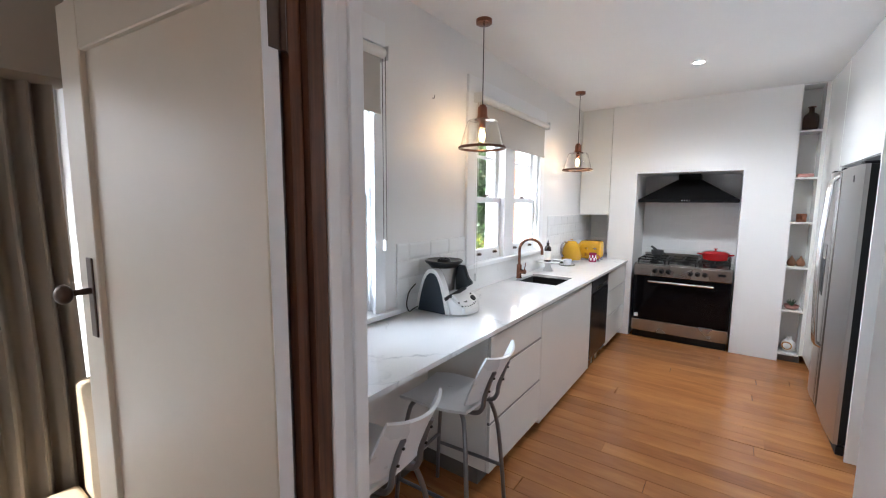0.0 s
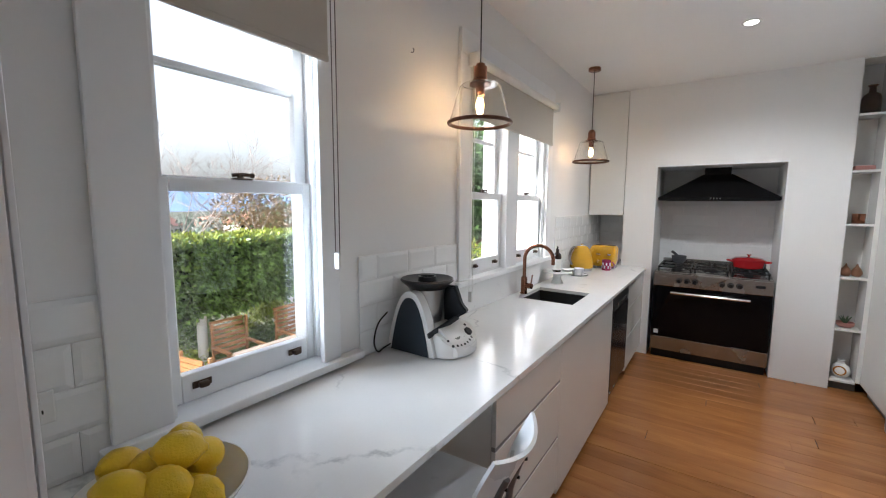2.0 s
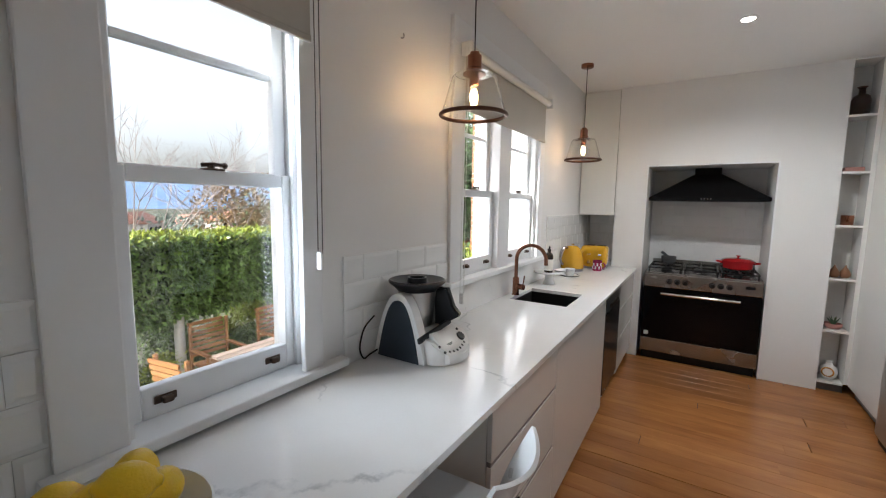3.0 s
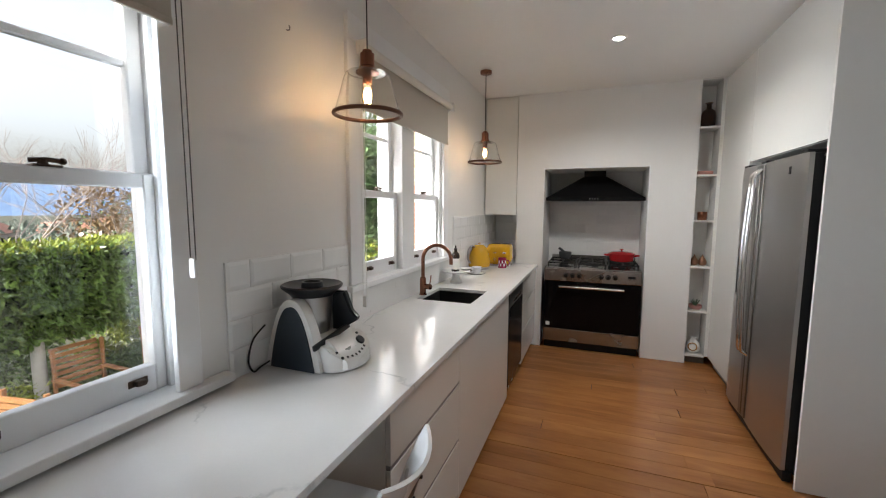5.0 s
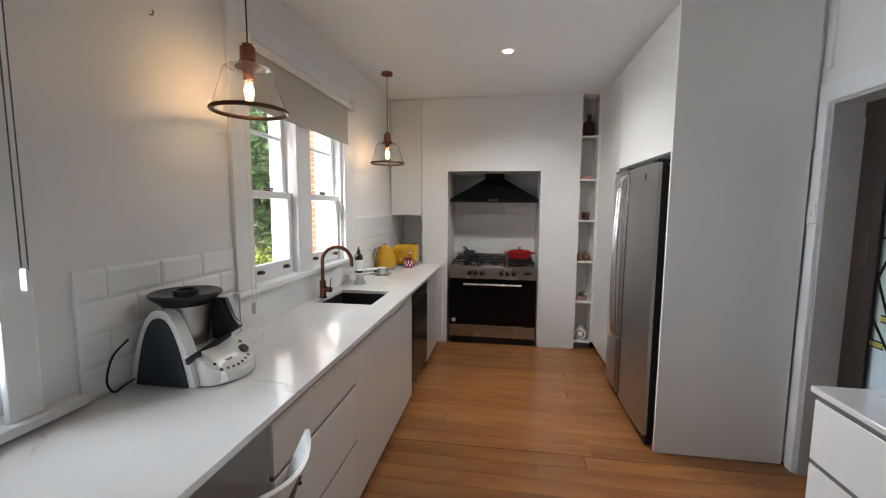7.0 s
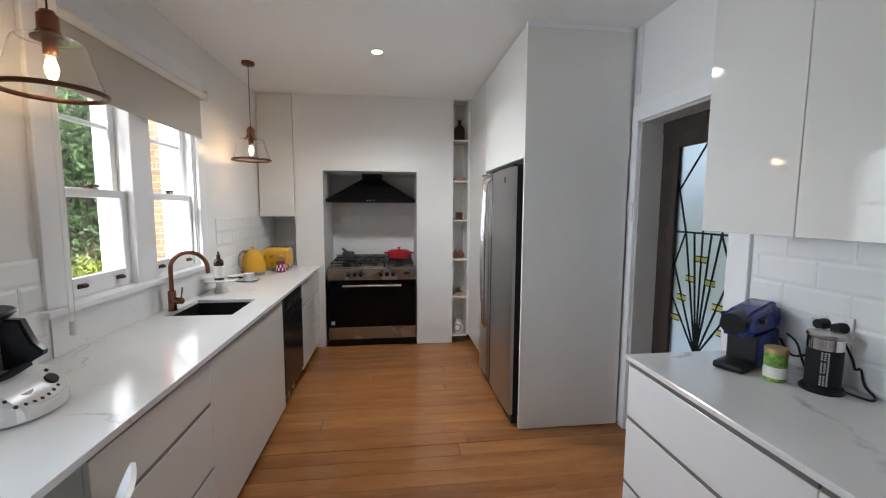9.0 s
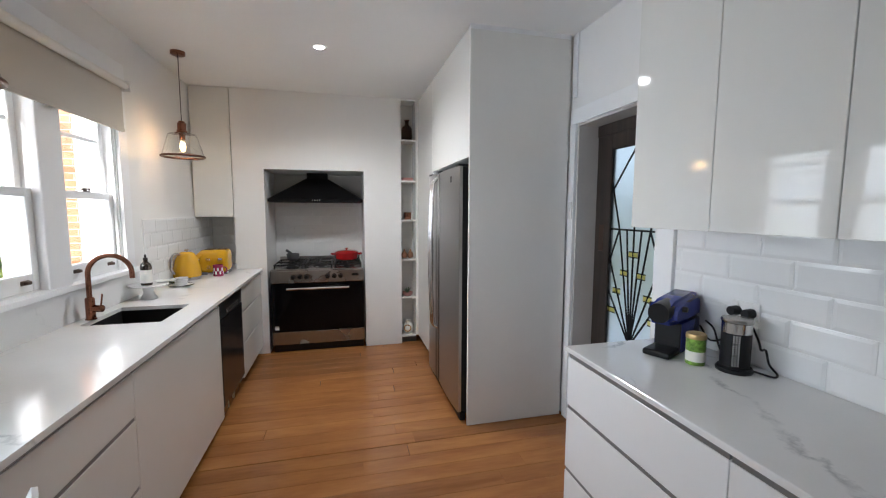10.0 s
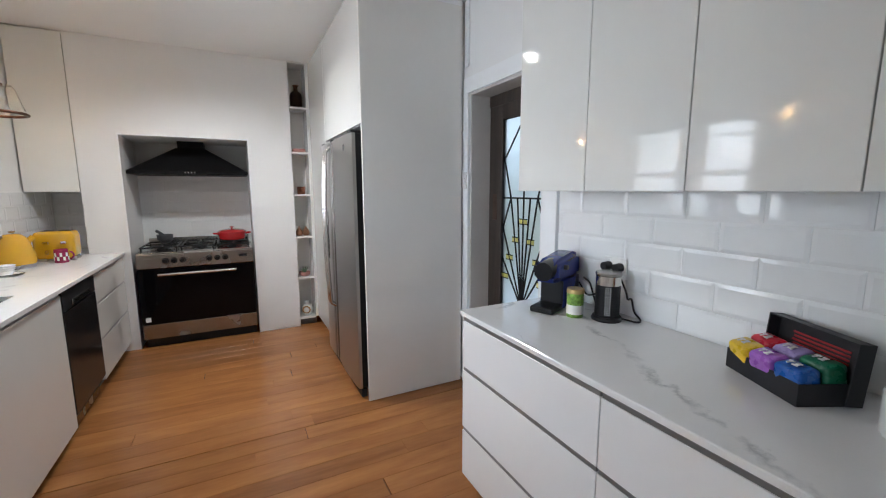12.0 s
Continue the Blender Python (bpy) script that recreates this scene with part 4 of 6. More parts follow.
lidp = [(0, BT + 0.300), (0.030, BT + 0.300), (0.032, BT + 0.318), (0.040, BT + 0.318), (0.042, BT + 0.297), (0.085, BT + 0.301), (0.112, BT + 0.310), (0.118, BT + 0.306), (0.116, BT + 0.298), (0.090, BT + 0.276), (0.082, BT + 0.266), (0, BT + 0.266)]
part("lid", lathe(B(), lidp, jc, 32), M_lidblack, jug, "black saucer-shaped lid", True)
hb = B()
prism(hb, [(-2.330, BT + 0.278), (-2.268, BT + 0.278), (-2.238, BT + 0.205), (-2.212, BT + 0.180), (-2.216, BT + 0.166), (-2.262, BT + 0.138), (-2.290, BT + 0.112), (-2.325, BT + 0.116), (-2.328, BT + 0.20)], "y", 4.936, 4.966)
bmesh.ops.bevel(hb, geom=[e for e in hb.edges if abs(e.verts[0].co.y - e.verts[1].co.y) < 1e-5], offset=0.006, segments=2, affect="EDGES")
part("handle", hb, M_lidblack, jug, "black jug handle", True)
la = B()
bx(la, 0, 1, -0.006, 0.006, -0.011, 0.011, 0.004, 2)
arm0, arm1 = Vector((-2.285, Y0 - 0.008, BT + 0.098)), Vector((-2.262, 4.956, BT + 0.140))
way = (arm1 - arm0).normalized()
across = way.cross(Vector((0, 0, 1))).normalized()
up = across.cross(way)
for v in la.verts:
    v.co = arm0 + (arm1 - arm0) * v.co.x + across * v.co.y + up * v.co.z
part("locking_arm", la, M_lidblack, mx, "black locking arm", True)
part("cord", tube(B(), [(-2.49, 4.80, BT + 0.03), (-2.505, 4.74, BT + 0.012), (-2.50, 4.70, BT + 0.008), (-2.512, 4.69, BT + 0.05), (-2.517, 4.72, BT + 0.12), (-2.517, 4.78, BT + 0.16)], 0.0035, 8), M_blackmat, mx, "black power cord", True)

# fruit bowl with lemons
BC = (-2.215, 3.79)
bowl = tagged(part("fruit_bowl", lathe(B(), [(0, BT), (0.075, BT), (0.085, BT + 0.006), (0.132, BT + 0.04), (0.155, BT + 0.075), (0.151, BT + 0.077), (0.126, BT + 0.044), (0.08, BT + 0.012), (0, BT + 0.010)], (*BC, 0), 40), M_whiteplastic, None, "", True), "white ceramic bowl full of lemons on the benchtop", "bowl")


def lemon(x, y, z, rx, rz, s=1.0):
    bm = B()
    prof = [(0, -0.047), (0.006, -0.044), (0.012, -0.039), (0.024, -0.030), (0.032, -0.014), (0.034, 0.002), (0.031, 0.018), (0.022, 0.032), (0.011, 0.039), (0.007, 0.046), (0, 0.048)]
    lathe(bm, [(r * s, h * s) for r, h in prof], (0, 0, 0), 20)
    for v in bm.verts:
        v.co += v.co.normalized() * 0.0016 * noise.noise(v.co * 40 + Vector((x * 50, y * 50, 0)))
    ob = tagged(part("lemon", bm, M_lemon, None, "", True), "ripe yellow lemon in the white bowl", "fruit", "lemons")
    ob.matrix_basis = pose(x, y, z, rx, 0, rz)


lrng = random.Random(7)
for dx, dy, dz in ((-0.06, -0.04, 0.055), (0.05, -0.05, 0.055), (0.0, 0.06, 0.055), (-0.085, 0.045, 0.062), (0.085, 0.035, 0.068), (0.02, -0.105, 0.072), (-0.03, 0.0, 0.112), (0.06, -0.015, 0.112), (0.0, 0.085, 0.105), (-0.08, 0.075, 0.112), (0.02, -0.08, 0.125), (-0.085, -0.045, 0.118), (0.01, 0.03, 0.158)):
    lemon(BC[0] + 0.92 * dx, BC[1] + 0.92 * dy, BT + 0.012 + 0.80 * dz, lrng.uniform(60, 120), lrng.uniform(0, 360), lrng.uniform(1.05, 1.2))

# tap
tp = thing("kitchen_tap", (-2.455, 6.20, BT), "brushed copper gooseneck mixer tap at the sink", "tap")
tx, ty = -2.465, 6.17
part("body", lathe(B(), [(0, BT), (0.026, BT), (0.026, BT + 0.006), (0.022, BT + 0.010), (0.022, BT + 0.115), (0.018, BT + 0.122), (0.0, BT + 0.122)], (tx, ty, 0)), M_copper, tp, "", True)
neck = [(tx, ty, BT + 0.11), (tx, ty, BT + 0.25)] + arc((tx + 0.10, ty + 0.01, BT + 0.25), 0.10, 180, 8, 16, (1, 0.1, 0), (0, 0, 1)) + [(tx + 0.2, ty + 0.021, BT + 0.22)]
part("spout", tube(B(), neck, 0.0125, 14), M_copper, tp, "", True)
bm = B()
cyl(bm, (tx + 0.015, ty, BT + 0.06), (tx + 0.062, ty - 0.012, BT + 0.06), 0.020, 0.019, 18)
tube(bm, [(tx + 0.052, ty - 0.010, BT + 0.062), (tx + 0.060, ty - 0.012, BT + 0.10), (tx + 0.066, ty - 0.013, BT + 0.142)], 0.0045, 8)
part("lever", bm, M_copper, tp, "copper lever", True)

# cake stand with soap bottle and small dish
M_label = mat("paper_label", (0.75, 0.74, 0.70), 0.6)
M_brown = mat("amber_bottle", (0.022, 0.012, 0.008), 0.10, 0, 0.05)
cs = thing("cake_stand", (-2.40, 6.68, BT), "low white ceramic cake stand on the benchtop", "stand")
part("foot", lathe(B(), [(0, BT), (0.05, BT), (0.046, BT + 0.01), (0.03, BT + 0.04), (0.036, BT + 0.085), (0, BT + 0.085)], (-2.40, 6.70, 0)), M_whiteplastic, cs, "", True)
part("plate", lathe(B(), [(0, BT + 0.085), (0.11, BT + 0.087), (0.118, BT + 0.095), (0.116, BT + 0.099), (0.0, BT + 0.094)], (-2.40, 6.70, 0), 36), M_whiteplastic, cs, "", True)
sb = thing("soap_bottle", (-2.415, 6.68, BT + 0.095), "dark pump soap bottle with a white paper label", "bottle")
z = BT + 0.095
part("bottle", lathe(B(), [(0, z), (0.031, z), (0.033, z + 0.006), (0.033, z + 0.125), (0.028, z + 0.145), (0.013, z + 0.158), (0.013, z + 0.172), (0, z + 0.172)], (-2.40, 6.68, 0)), M_brown, sb, "", True)
part("label", lathe(B(), [(0.0335, z + 0.018), (0.0338, z + 0.018), (0.0338, z + 0.105), (0.0335, z + 0.105)], (-2.40, 6.68, 0)), M_label, sb, "white paper label", True)
bm = B()
cyl(bm, (-2.40, 6.68, z + 0.172), (-2.40, 6.68, z + 0.205), 0.006, None, 10)
cyl(bm, (-2.40, 6.68, z + 0.172), (-2.40, 6.68, z + 0.185), 0.014, None, 12)
tube(bm, [(-2.40, 6.68, z + 0.205), (-2.39, 6.655, z + 0.207), (-2.385, 6.645, z + 0.199)], 0.005, 8)
part("pump", bm, M_blackmat, sb, "black pump", True)
dish = tagged(part("small_dish", lathe(B(), [(0, BT + 0.097), (0.03, BT + 0.098), (0.05, BT + 0.112), (0.048, BT + 0.113), (0.029, BT + 0.102), (0, BT + 0.101)], (-2.335, 6.755, 0), 24), M_whiteplastic, None, "", True), "small white ceramic dish on the cake stand", "dish")

# plates and bowls
M_rim = mat("dark_rim", (0.03, 0.04, 0.035), 0.3)
pl = thing("side_plate", (-2.36, 7.15, BT), "white side plate with a dark rim on the benchtop", "plate")
part("plate", lathe(B(), [(0, BT), (0.05, BT), (0.085, BT + 0.010), (0.084, BT + 0.013), (0.05, BT + 0.005), (0, BT + 0.005)], (-2.36, 7.15, 0), 32), M_whiteplastic, pl, "", True)
ring = [(-2.36 + 0.0845 * math.cos(2 * math.pi * i / 40), 7.15 + 0.0845 * math.sin(2 * math.pi * i / 40), BT + 0.0125) for i in range(40)]
part("rim", tube(B(), ring, 0.003, 6, True), M_rim, pl, "dark rim", True)
for i in range(4):
    z = BT + 0.006 + 0.013 * i
    tagged(part("small_bowl", lathe(B(), [(0, z), (0.028, z), (0.046, z + 0.022), (0.045, z + 0.024), (0.026, z + 0.004), (0, z + 0.004)], (-2.36 + 0.002 * i, 7.15, 0), 26), M_whiteplastic, None, "", True), "small white bowl stacked on a side plate", "bowl", "stacked bowls")
M_greenrim = mat("green_glaze", (0.03, 0.10, 0.05), 0.25)
tagged(part("saucer", lathe(B(), [(0, BT), (0.04, BT), (0.075, BT + 0.014), (0.074, BT + 0.017), (0.04, BT + 0.005), (0, BT + 0.005)], (-2.44, 7.30, 0), 28), M_greenrim, None, "", True), "dark green glazed saucer on the benchtop", "saucer")
tagged(part("small_plate", lathe(B(), [(0, BT + 0.017), (0.04, BT + 0.017), (0.072, BT + 0.03), (0.07, BT + 0.033), (0.04, BT + 0.022), (0, BT + 0.022)], (-2.44, 7.30, 0), 28), M_whiteplastic, None, "", True), "small white plate stacked on a green saucer", "plate")

# kettle, toaster, mug
kt = thing("kettle", (-2.40, 7.62, BT), "yellow enamel electric kettle with a steel base", "kettle")
KX, KY = -2.425, 7.52
part("base", lathe(B(), [(0, BT), (0.085, BT), (0.085, BT + 0.018), (0.078, BT + 0.022), (0, BT + 0.022)], (KX, KY, 0)), M_steel, kt, "", True)
body = part("body", lathe(B(), [(0, BT + 0.022), (0.088, BT + 0.022), (0.092, BT + 0.035), (0.088, BT + 0.08), (0.072, BT + 0.14), (0.055, BT + 0.178), (0.035, BT + 0.195), (0, BT + 0.198)], (KX, KY, 0), 32), M_yellow, kt, "", True)
part("lid_knob", lathe(B(), [(0, BT + 0.196), (0.012, BT + 0.196), (0.010, BT + 0.204), (0.016, BT + 0.212), (0, BT + 0.216)], (KX, KY, 0)), M_steelbright, kt, "", True)
part("handle", tube(B(), [(KX - 0.03, KY - 0.045, BT + 0.18), (KX - 0.045, KY - 0.08, BT + 0.185), (KX - 0.06, KY - 0.11, BT + 0.15), (KX - 0.06, KY - 0.115, BT + 0.09), (KX - 0.05, KY - 0.085, BT + 0.055)], 0.010, 10), M_steel, kt, "steel loop handle", True)
part("spout", tube(B(), [(KX + 0.05, KY + 0.02, BT + 0.14), (KX + 0.080, KY + 0.035, BT + 0.175)], 0.016, 12), M_yellow, kt, "", True)
to = thing("toaster", (-2.30, 7.90, BT), "yellow four-slice toaster with steel ends", "toaster")
T0, T1, TY0, TY1 = -2.42, -2.15, 7.70, 7.90
part("body", bx(B(), T0 + 0.012, T1 - 0.012, TY0, TY1, BT + 0.015, BT + 0.185, 0.045, 5), M_yellow, to, "", True)
part("base", bx(B(), T0 + 0.02, T1 - 0.02, TY0 + 0.02, TY1 - 0.02, BT, BT + 0.02, 0.004, 1), M_steel, to)
for k in (0, 1):
    xa = T0 + 0.06 + k * 0.10
    for j in (0, 1):
        part("slot", bx(B(), xa, xa + 0.075, TY0 + 0.055 + j * 0.055, TY0 + 0.075 + j * 0.055, BT + 0.18, BT + 0.187), M_blackmat, to)
    part("lever", bx(B(), xa + 0.025, xa + 0.06, TY0 - 0.025, TY0 + 0.002, BT + 0.11, BT + 0.125, 0.005, 2), M_steelbright, to)
    bm = B()
    cyl(bm, (xa + 0.042, TY0 + 0.002, BT + 0.06), (xa + 0.042, TY0 - 0.016, BT + 0.06), 0.017, 0.015, 18)
    part("dial", bm, M_steelbright, to, "", True)
M_pink = mat("pink_glaze", (0.30, 0.025, 0.08), 0.2, 0, 0.5, 60, 140, 0.0)
mg = thing("mug", (-2.185, 7.585, BT), "pink and white patterned mug on the benchtop", "mug")
part("cup", lathe(B(), [(0, BT), (0.036, BT), (0.038, BT + 0.004), (0.038, BT + 0.088), (0.035, BT + 0.088), (0.034, BT + 0.008), (0, BT + 0.008)], (-2.185, 7.585, 0)), M_pink, mg, "", True)
for i in range(7):
    a = -2.6 + 0.42 * i
    p = Vector((-2.185 + 0.0385 * math.cos(a), 7.585 + 0.0385 * math.sin(a), BT + 0.028 + 0.026 * (i % 2)))
    b_ = B()
    bx(b_, -0.006, 0.006, -0.001, 0.001, -0.012, 0.012)
    q = part("motif", b_, M_whiteplastic, mg, "white motif")
    q.matrix_basis = Matrix.Translation(p) @ pose(0, 0, 0, 0, 0, math.degrees(a) + 90)
part("handle", tube(B(), arc((-2.147, 7.595, BT + 0.045), 0.024, -80, 80, 10, (1, 0.2, 0), (0, 0, 1)), 0.005, 8), M_pink, mg, "", True)

kt.scale = (1.2, 1.2, 1.22)
to.scale = (1.0, 1.0, 1.25)
mg.location = (-2.225, 7.64, BT)
mg.scale = (1.1, 1.1, 1.15)

# ---- on the stove ----
pt = thing("casserole_pot", (-1.06, 8.40, 0.93), "red enamel cast iron casserole with lid on the stove", "pot")
z = 0.931
px, py = -1.075, 8.40
part("pot", lathe(B(), [(0, z), (0.105, z), (0.122, z + 0.012), (0.132, z + 0.075), (0.136, z + 0.080), (0, z + 0.080)], (px, py, 0), 36), M_red, pt, "", True)
ld = part("lid", lathe(B(), [(0.138, z + 0.080), (0.138, z + 0.086), (0.11, z + 0.102), (0.05, z + 0.112), (0, z + 0.113)], (px, py, 0), 36), M_red, pt, "", True)
part("lid_knob", lathe(B(), [(0.008, z + 0.112), (0.008, z + 0.122), (0.020, z + 0.128), (0.020, z + 0.136), (0, z + 0.138)], (px, py, 0), 18), M_red, ld, "", True)
for s in (-1, 1):
    part("handle", tube(B(), [(px + s * 0.125, py - 0.035, z + 0.062), (px + s * 0.165, py - 0.03, z + 0.068), (px + s * 0.172, py, z + 0.070), (px + s * 0.165, py + 0.03, z + 0.068), (px + s * 0.125, py + 0.035, z + 0.062)], 0.008, 8), M_red, pt, "", True)
M_stonegrey = mat("dark_granite", (0.05, 0.055, 0.06), 0.6, 0, 0.3, 60, 200, 0.3)
mo = thing("mortar", (-1.67, 8.42, 0.931), "dark stone mortar with its pestle on the stove", "mortar")
part("bowl", lathe(B(), [(0, z), (0.045, z), (0.048, z + 0.012), (0.066, z + 0.03), (0.070, z + 0.078), (0.058, z + 0.078), (0.045, z + 0.03), (0, z + 0.022)], (-1.665, 8.42, 0), 28), M_stonegrey, mo, "", True)
part("pestle", tube(B(), [(-1.64, 8.42, z + 0.04), (-1.70, 8.41, z + 0.095), (-1.735, 8.405, z + 0.122)], 0.014, 10), M_stonegrey, mo, "", True)

# ---- on the display shelves ----
M_amber = glass("smoked_glass", (0.35, 0.20, 0.14), 0.03)
M_terracotta = mat("pink_clay", (0.42, 0.20, 0.17), 0.6)
M_pear = mat("bronze_pear", (0.22, 0.10, 0.05), 0.35, 0.3)
M_succ = mat("succulent_leaf", (0.05, 0.10, 0.05), 0.5, 0, 0.2)
M_gold = mat("gold_leaf", (0.75, 0.50, 0.20), 0.25, 1.0)
SXC, SYC = -0.405, 8.13
vs = [(0, 2.265), (0.055, 2.265), (0.060, 2.272), (0.060, 2.385), (0.050, 2.415), (0.022, 2.435), (0.020, 2.475), (0.033, 2.488), (0.030, 2.490), (0.016, 2.475), (0.018, 2.437), (0.046, 2.411), (0.056, 2.383), (0.056, 2.275), (0, 2.272)]
tagged(part("glass_bottle", lathe(B(), vs, (SXC, SYC, 0), 24), M_amber, None, "", True), "smoked brown glass bottle vase on the top shelf", "vase")
tr = tagged(part("small_tray", bx(B(), SXC - 0.06, SXC + 0.06, SYC - 0.06, SYC + 0.05, 1.827, 1.862, 0.012, 3), M_terracotta, None, "", True), "small pinkish copper box on a shelf", "box")
tagged(part("copper_cup", lathe(B(), [(0, 1.399), (0.038, 1.399), (0.040, 1.402), (0.041, 1.478), (0.037, 1.478), (0.036, 1.406), (0, 1.406)], (SXC + 0.005, SYC, 0), 24), M_copper, None, "", True), "polished copper cup on a shelf", "cup")
for dx, dy in ((-0.035, 0.0), (0.035, 0.012)):
    tagged(part("decorative_pear", lathe(B(), [(0, 0.962), (0.025, 0.963), (0.036, 0.980), (0.037, 0.998), (0.027, 1.022), (0.014, 1.040), (0.008, 1.052), (0.004, 1.066), (0, 1.067)], (SXC + dx, SYC + dy, 0), 18), M_pear, None, "", True), "dark bronze decorative pear on a shelf", "ornament", "pears")
pp = thing("potted_succulent", (SXC, SYC, 0.53), "small succulent in a pink clay bowl on a shelf", "plant")
part("bowl", lathe(B(), [(0, 0.530), (0.04, 0.530), (0.056, 0.545), (0.058, 0.572), (0.053, 0.572), (0.05, 0.55), (0, 0.548)], (SXC, SYC, 0), 22), M_terracotta, pp, "", True)
for i in range(13):
    a, tilt = i * 2.4, 0.25 + 0.05 * i
    d = Vector((math.cos(a) * math.sin(tilt), math.sin(a) * math.sin(tilt), math.cos(tilt)))
    p0 = Vector((SXC, SYC, 0.560))
    bm = B()
    cyl(bm, p0 + d * 0.01, p0 + d * 0.075, 0.008, 0.0008, 6)
    part("leaf", bm, M_succ, pp, "", True)
vz = thing("round_vase", (SXC, SYC, 0.093), "white and gold round vase on the bottom shelf", "vase")
part("vase", lathe(B(), [(0, 0.093), (0.03, 0.093), (0.055, 0.12), (0.062, 0.155), (0.052, 0.19), (0.025, 0.213), (0.022, 0.235), (0.027, 0.242), (0.020, 0.242), (0.018, 0.214), (0, 0.21)], (SXC + 0.005, SYC, 0), 24), M_whiteplastic, vz, "", True)
part("gold_band", tube(B(), arc((SXC - 0.01, SYC - 0.052, 0.16), 0.036, 0, 360, 20, (1, -0.25, 0), (0, 0, 1)), 0.006, 6), M_gold, vz, "gilded swirl", True)

# socket beside the first window, hook on the wall
def socket(x, y, z, d, plugs, label):
    s = thing("power_socket", (x, y, z), label, "socket")
    a, b = sorted((x, x + d * 0.009))
    part("plate", bx(B(), a, b, y - 0.058, y + 0.058, z - 0.036, z + 0.036, 0.003, 2), M_whiteplastic, s)
    for yy in (y - 0.03, y + 0.03):
        a, b = sorted((x + d * 0.008, x + d * 0.013))
        part("switch", bx(B(), a, b, yy - 0.006, yy + 0.006, z + 0.014, z + 0.026, 0.001, 1), M_whiteplastic, s)
        if plugs:
            p = part("plug", cyl(B(), (x + d * 0.009, yy, z - 0.004), (x + d * 0.045, yy, z - 0.004), 0.020, 0.017, 16), M_blackmat, s, "black plug", True)
        else:
            for ang, oy in ((25, -0.007), (-25, 0.007)):
                a, b = sorted((x + d * 0.0085, x + d * 0.0095))
                part("pin_slot", bx(B(), a, b, yy + oy - 0.0015, yy + oy + 0.0015, z - 0.012, z - 0.003), M_blackmat, s)
    return s


socket(WX + 0.012, 3.645, 1.09, 1, False, "white double power socket on the tiles")
hk = tagged(part("wall_hook", tube(B(), [(WX, 4.965, 2.205), (WX + 0.012, 4.965, 2.203), (WX + 0.016, 4.965, 2.212), (WX + 0.012, 4.965, 2.22)], 0.0025, 8), M_tube, None, "", True), "small bare metal hook on the wall", "hook")


# ---- on the right bench ----
co = thing("coffee_machine", (0.26, 5.04, BT), "blue and black capsule coffee machine on the benchtop", "coffee machine")
# local: front faces -x, -y diagonally; built square at the origin and turned
bm = B()
bx(bm, -0.055, 0.055, -0.045, 0.15, 0.004, 0.128, 0.010, 2)
bd = part("body", bm, M_blue, None, "", True)
head = B()
prism(head, [(-0.125, 0.130), (-0.135, 0.165), (-0.120, 0.205), (-0.085, 0.222), (0.10, 0.240), (0.145, 0.228), (0.155, 0.19), (0.155, 0.125), (-0.02, 0.12)], "x", -0.056, 0.056)
bmesh.ops.bevel(head, geom=[e for e in head.edges if abs(e.verts[0].co.x - e.verts[1].co.x) < 1e-5], offset=0.022, segments=3, affect="EDGES")
hdp = part("head", head, M_blue, None, "", True)
nose = part("brew_head", cyl(B(), (0, -0.150, 0.178), (0, -0.06, 0.182), 0.040, 0.044, 24), M_black, None, "", True)
lev = part("lever_pivot", cyl(B(), (-0.050, -0.055, 0.190), (-0.072, -0.055, 0.190), 0.012, 0.010, 14), M_black, None, "", True)
lev2 = part("lever_pivot", cyl(B(), (0.050, -0.055, 0.190), (0.072, -0.055, 0.190), 0.012, 0.010, 14), M_black, None, "", True)
fro = part("front_recess", bx(B(), -0.050, 0.050, -0.050, -0.040, 0.02, 0.125, 0.003, 1), M_blackmat, None)
dr = part("drip_tray", bx(B(), -0.052, 0.052, -0.160, -0.046, 0.002, 0.028, 0.010, 3), M_black, None, "", True)
tank = part("water_tank", bx(B(), -0.048, 0.048, 0.155, 0.195, 0.01, 0.21, 0.012, 3), M_navy, None, "", True)
for q in (bd, hdp, nose, lev, lev2, fro, dr, tank):
    q.parent = co
co.matrix_basis = pose(0.278, 5.03, BT, 0, 0, -64) @ Matrix.Scale(1.04, 4)
cord1 = [(0.415, 5.02, BT + 0.10), (0.40, 4.95, BT + 0.055), (0.415, 4.88, BT + 0.10), (0.425, 4.865, BT + 0.19), (0.415, 4.86, BT + 0.205)]
cord = part("power_cord", tube(B(), cord1, 0.004, 8), M_blackmat, None, "", True)
cord.parent = co
cord.matrix_parent_inverse = co.matrix_basis.inverted()

loop = [(0.412, 4.99, BT + 0.13), (0.385, 4.925, BT + 0.115), (0.365, 4.885, BT + 0.07), (0.372, 4.868, BT + 0.03), (0.40, 4.86, BT + 0.012), (0.42, 4.865, BT + 0.05), (0.425, 4.85, BT + 0.15), (0.418, 4.82, BT + 0.205)]
cord2 = part("power_cord", tube(B(), loop, 0.004, 8), M_blackmat, None, "", True)
cord2.parent = co
cord2.matrix_parent_inverse = co.matrix_basis.inverted()

M_canlabel = mat("green_printed_tin", (0.16, 0.30, 0.05), 0.3, 0.2, 0.7, 45, 90, 0.0)
M_kraft = mat("gold_lid", (0.45, 0.32, 0.14), 0.35, 0.6)
cn = thing("tea_tin", (0.238, 4.868, BT), "small green and white printed tin with a gold lid", "tin")
part("can", lathe(B(), [(0, BT), (0.034, BT), (0.035, BT + 0.003), (0.035, BT + 0.108), (0, BT + 0.108)], (0.238, 4.868, 0)), M_canlabel, cn, "", True)
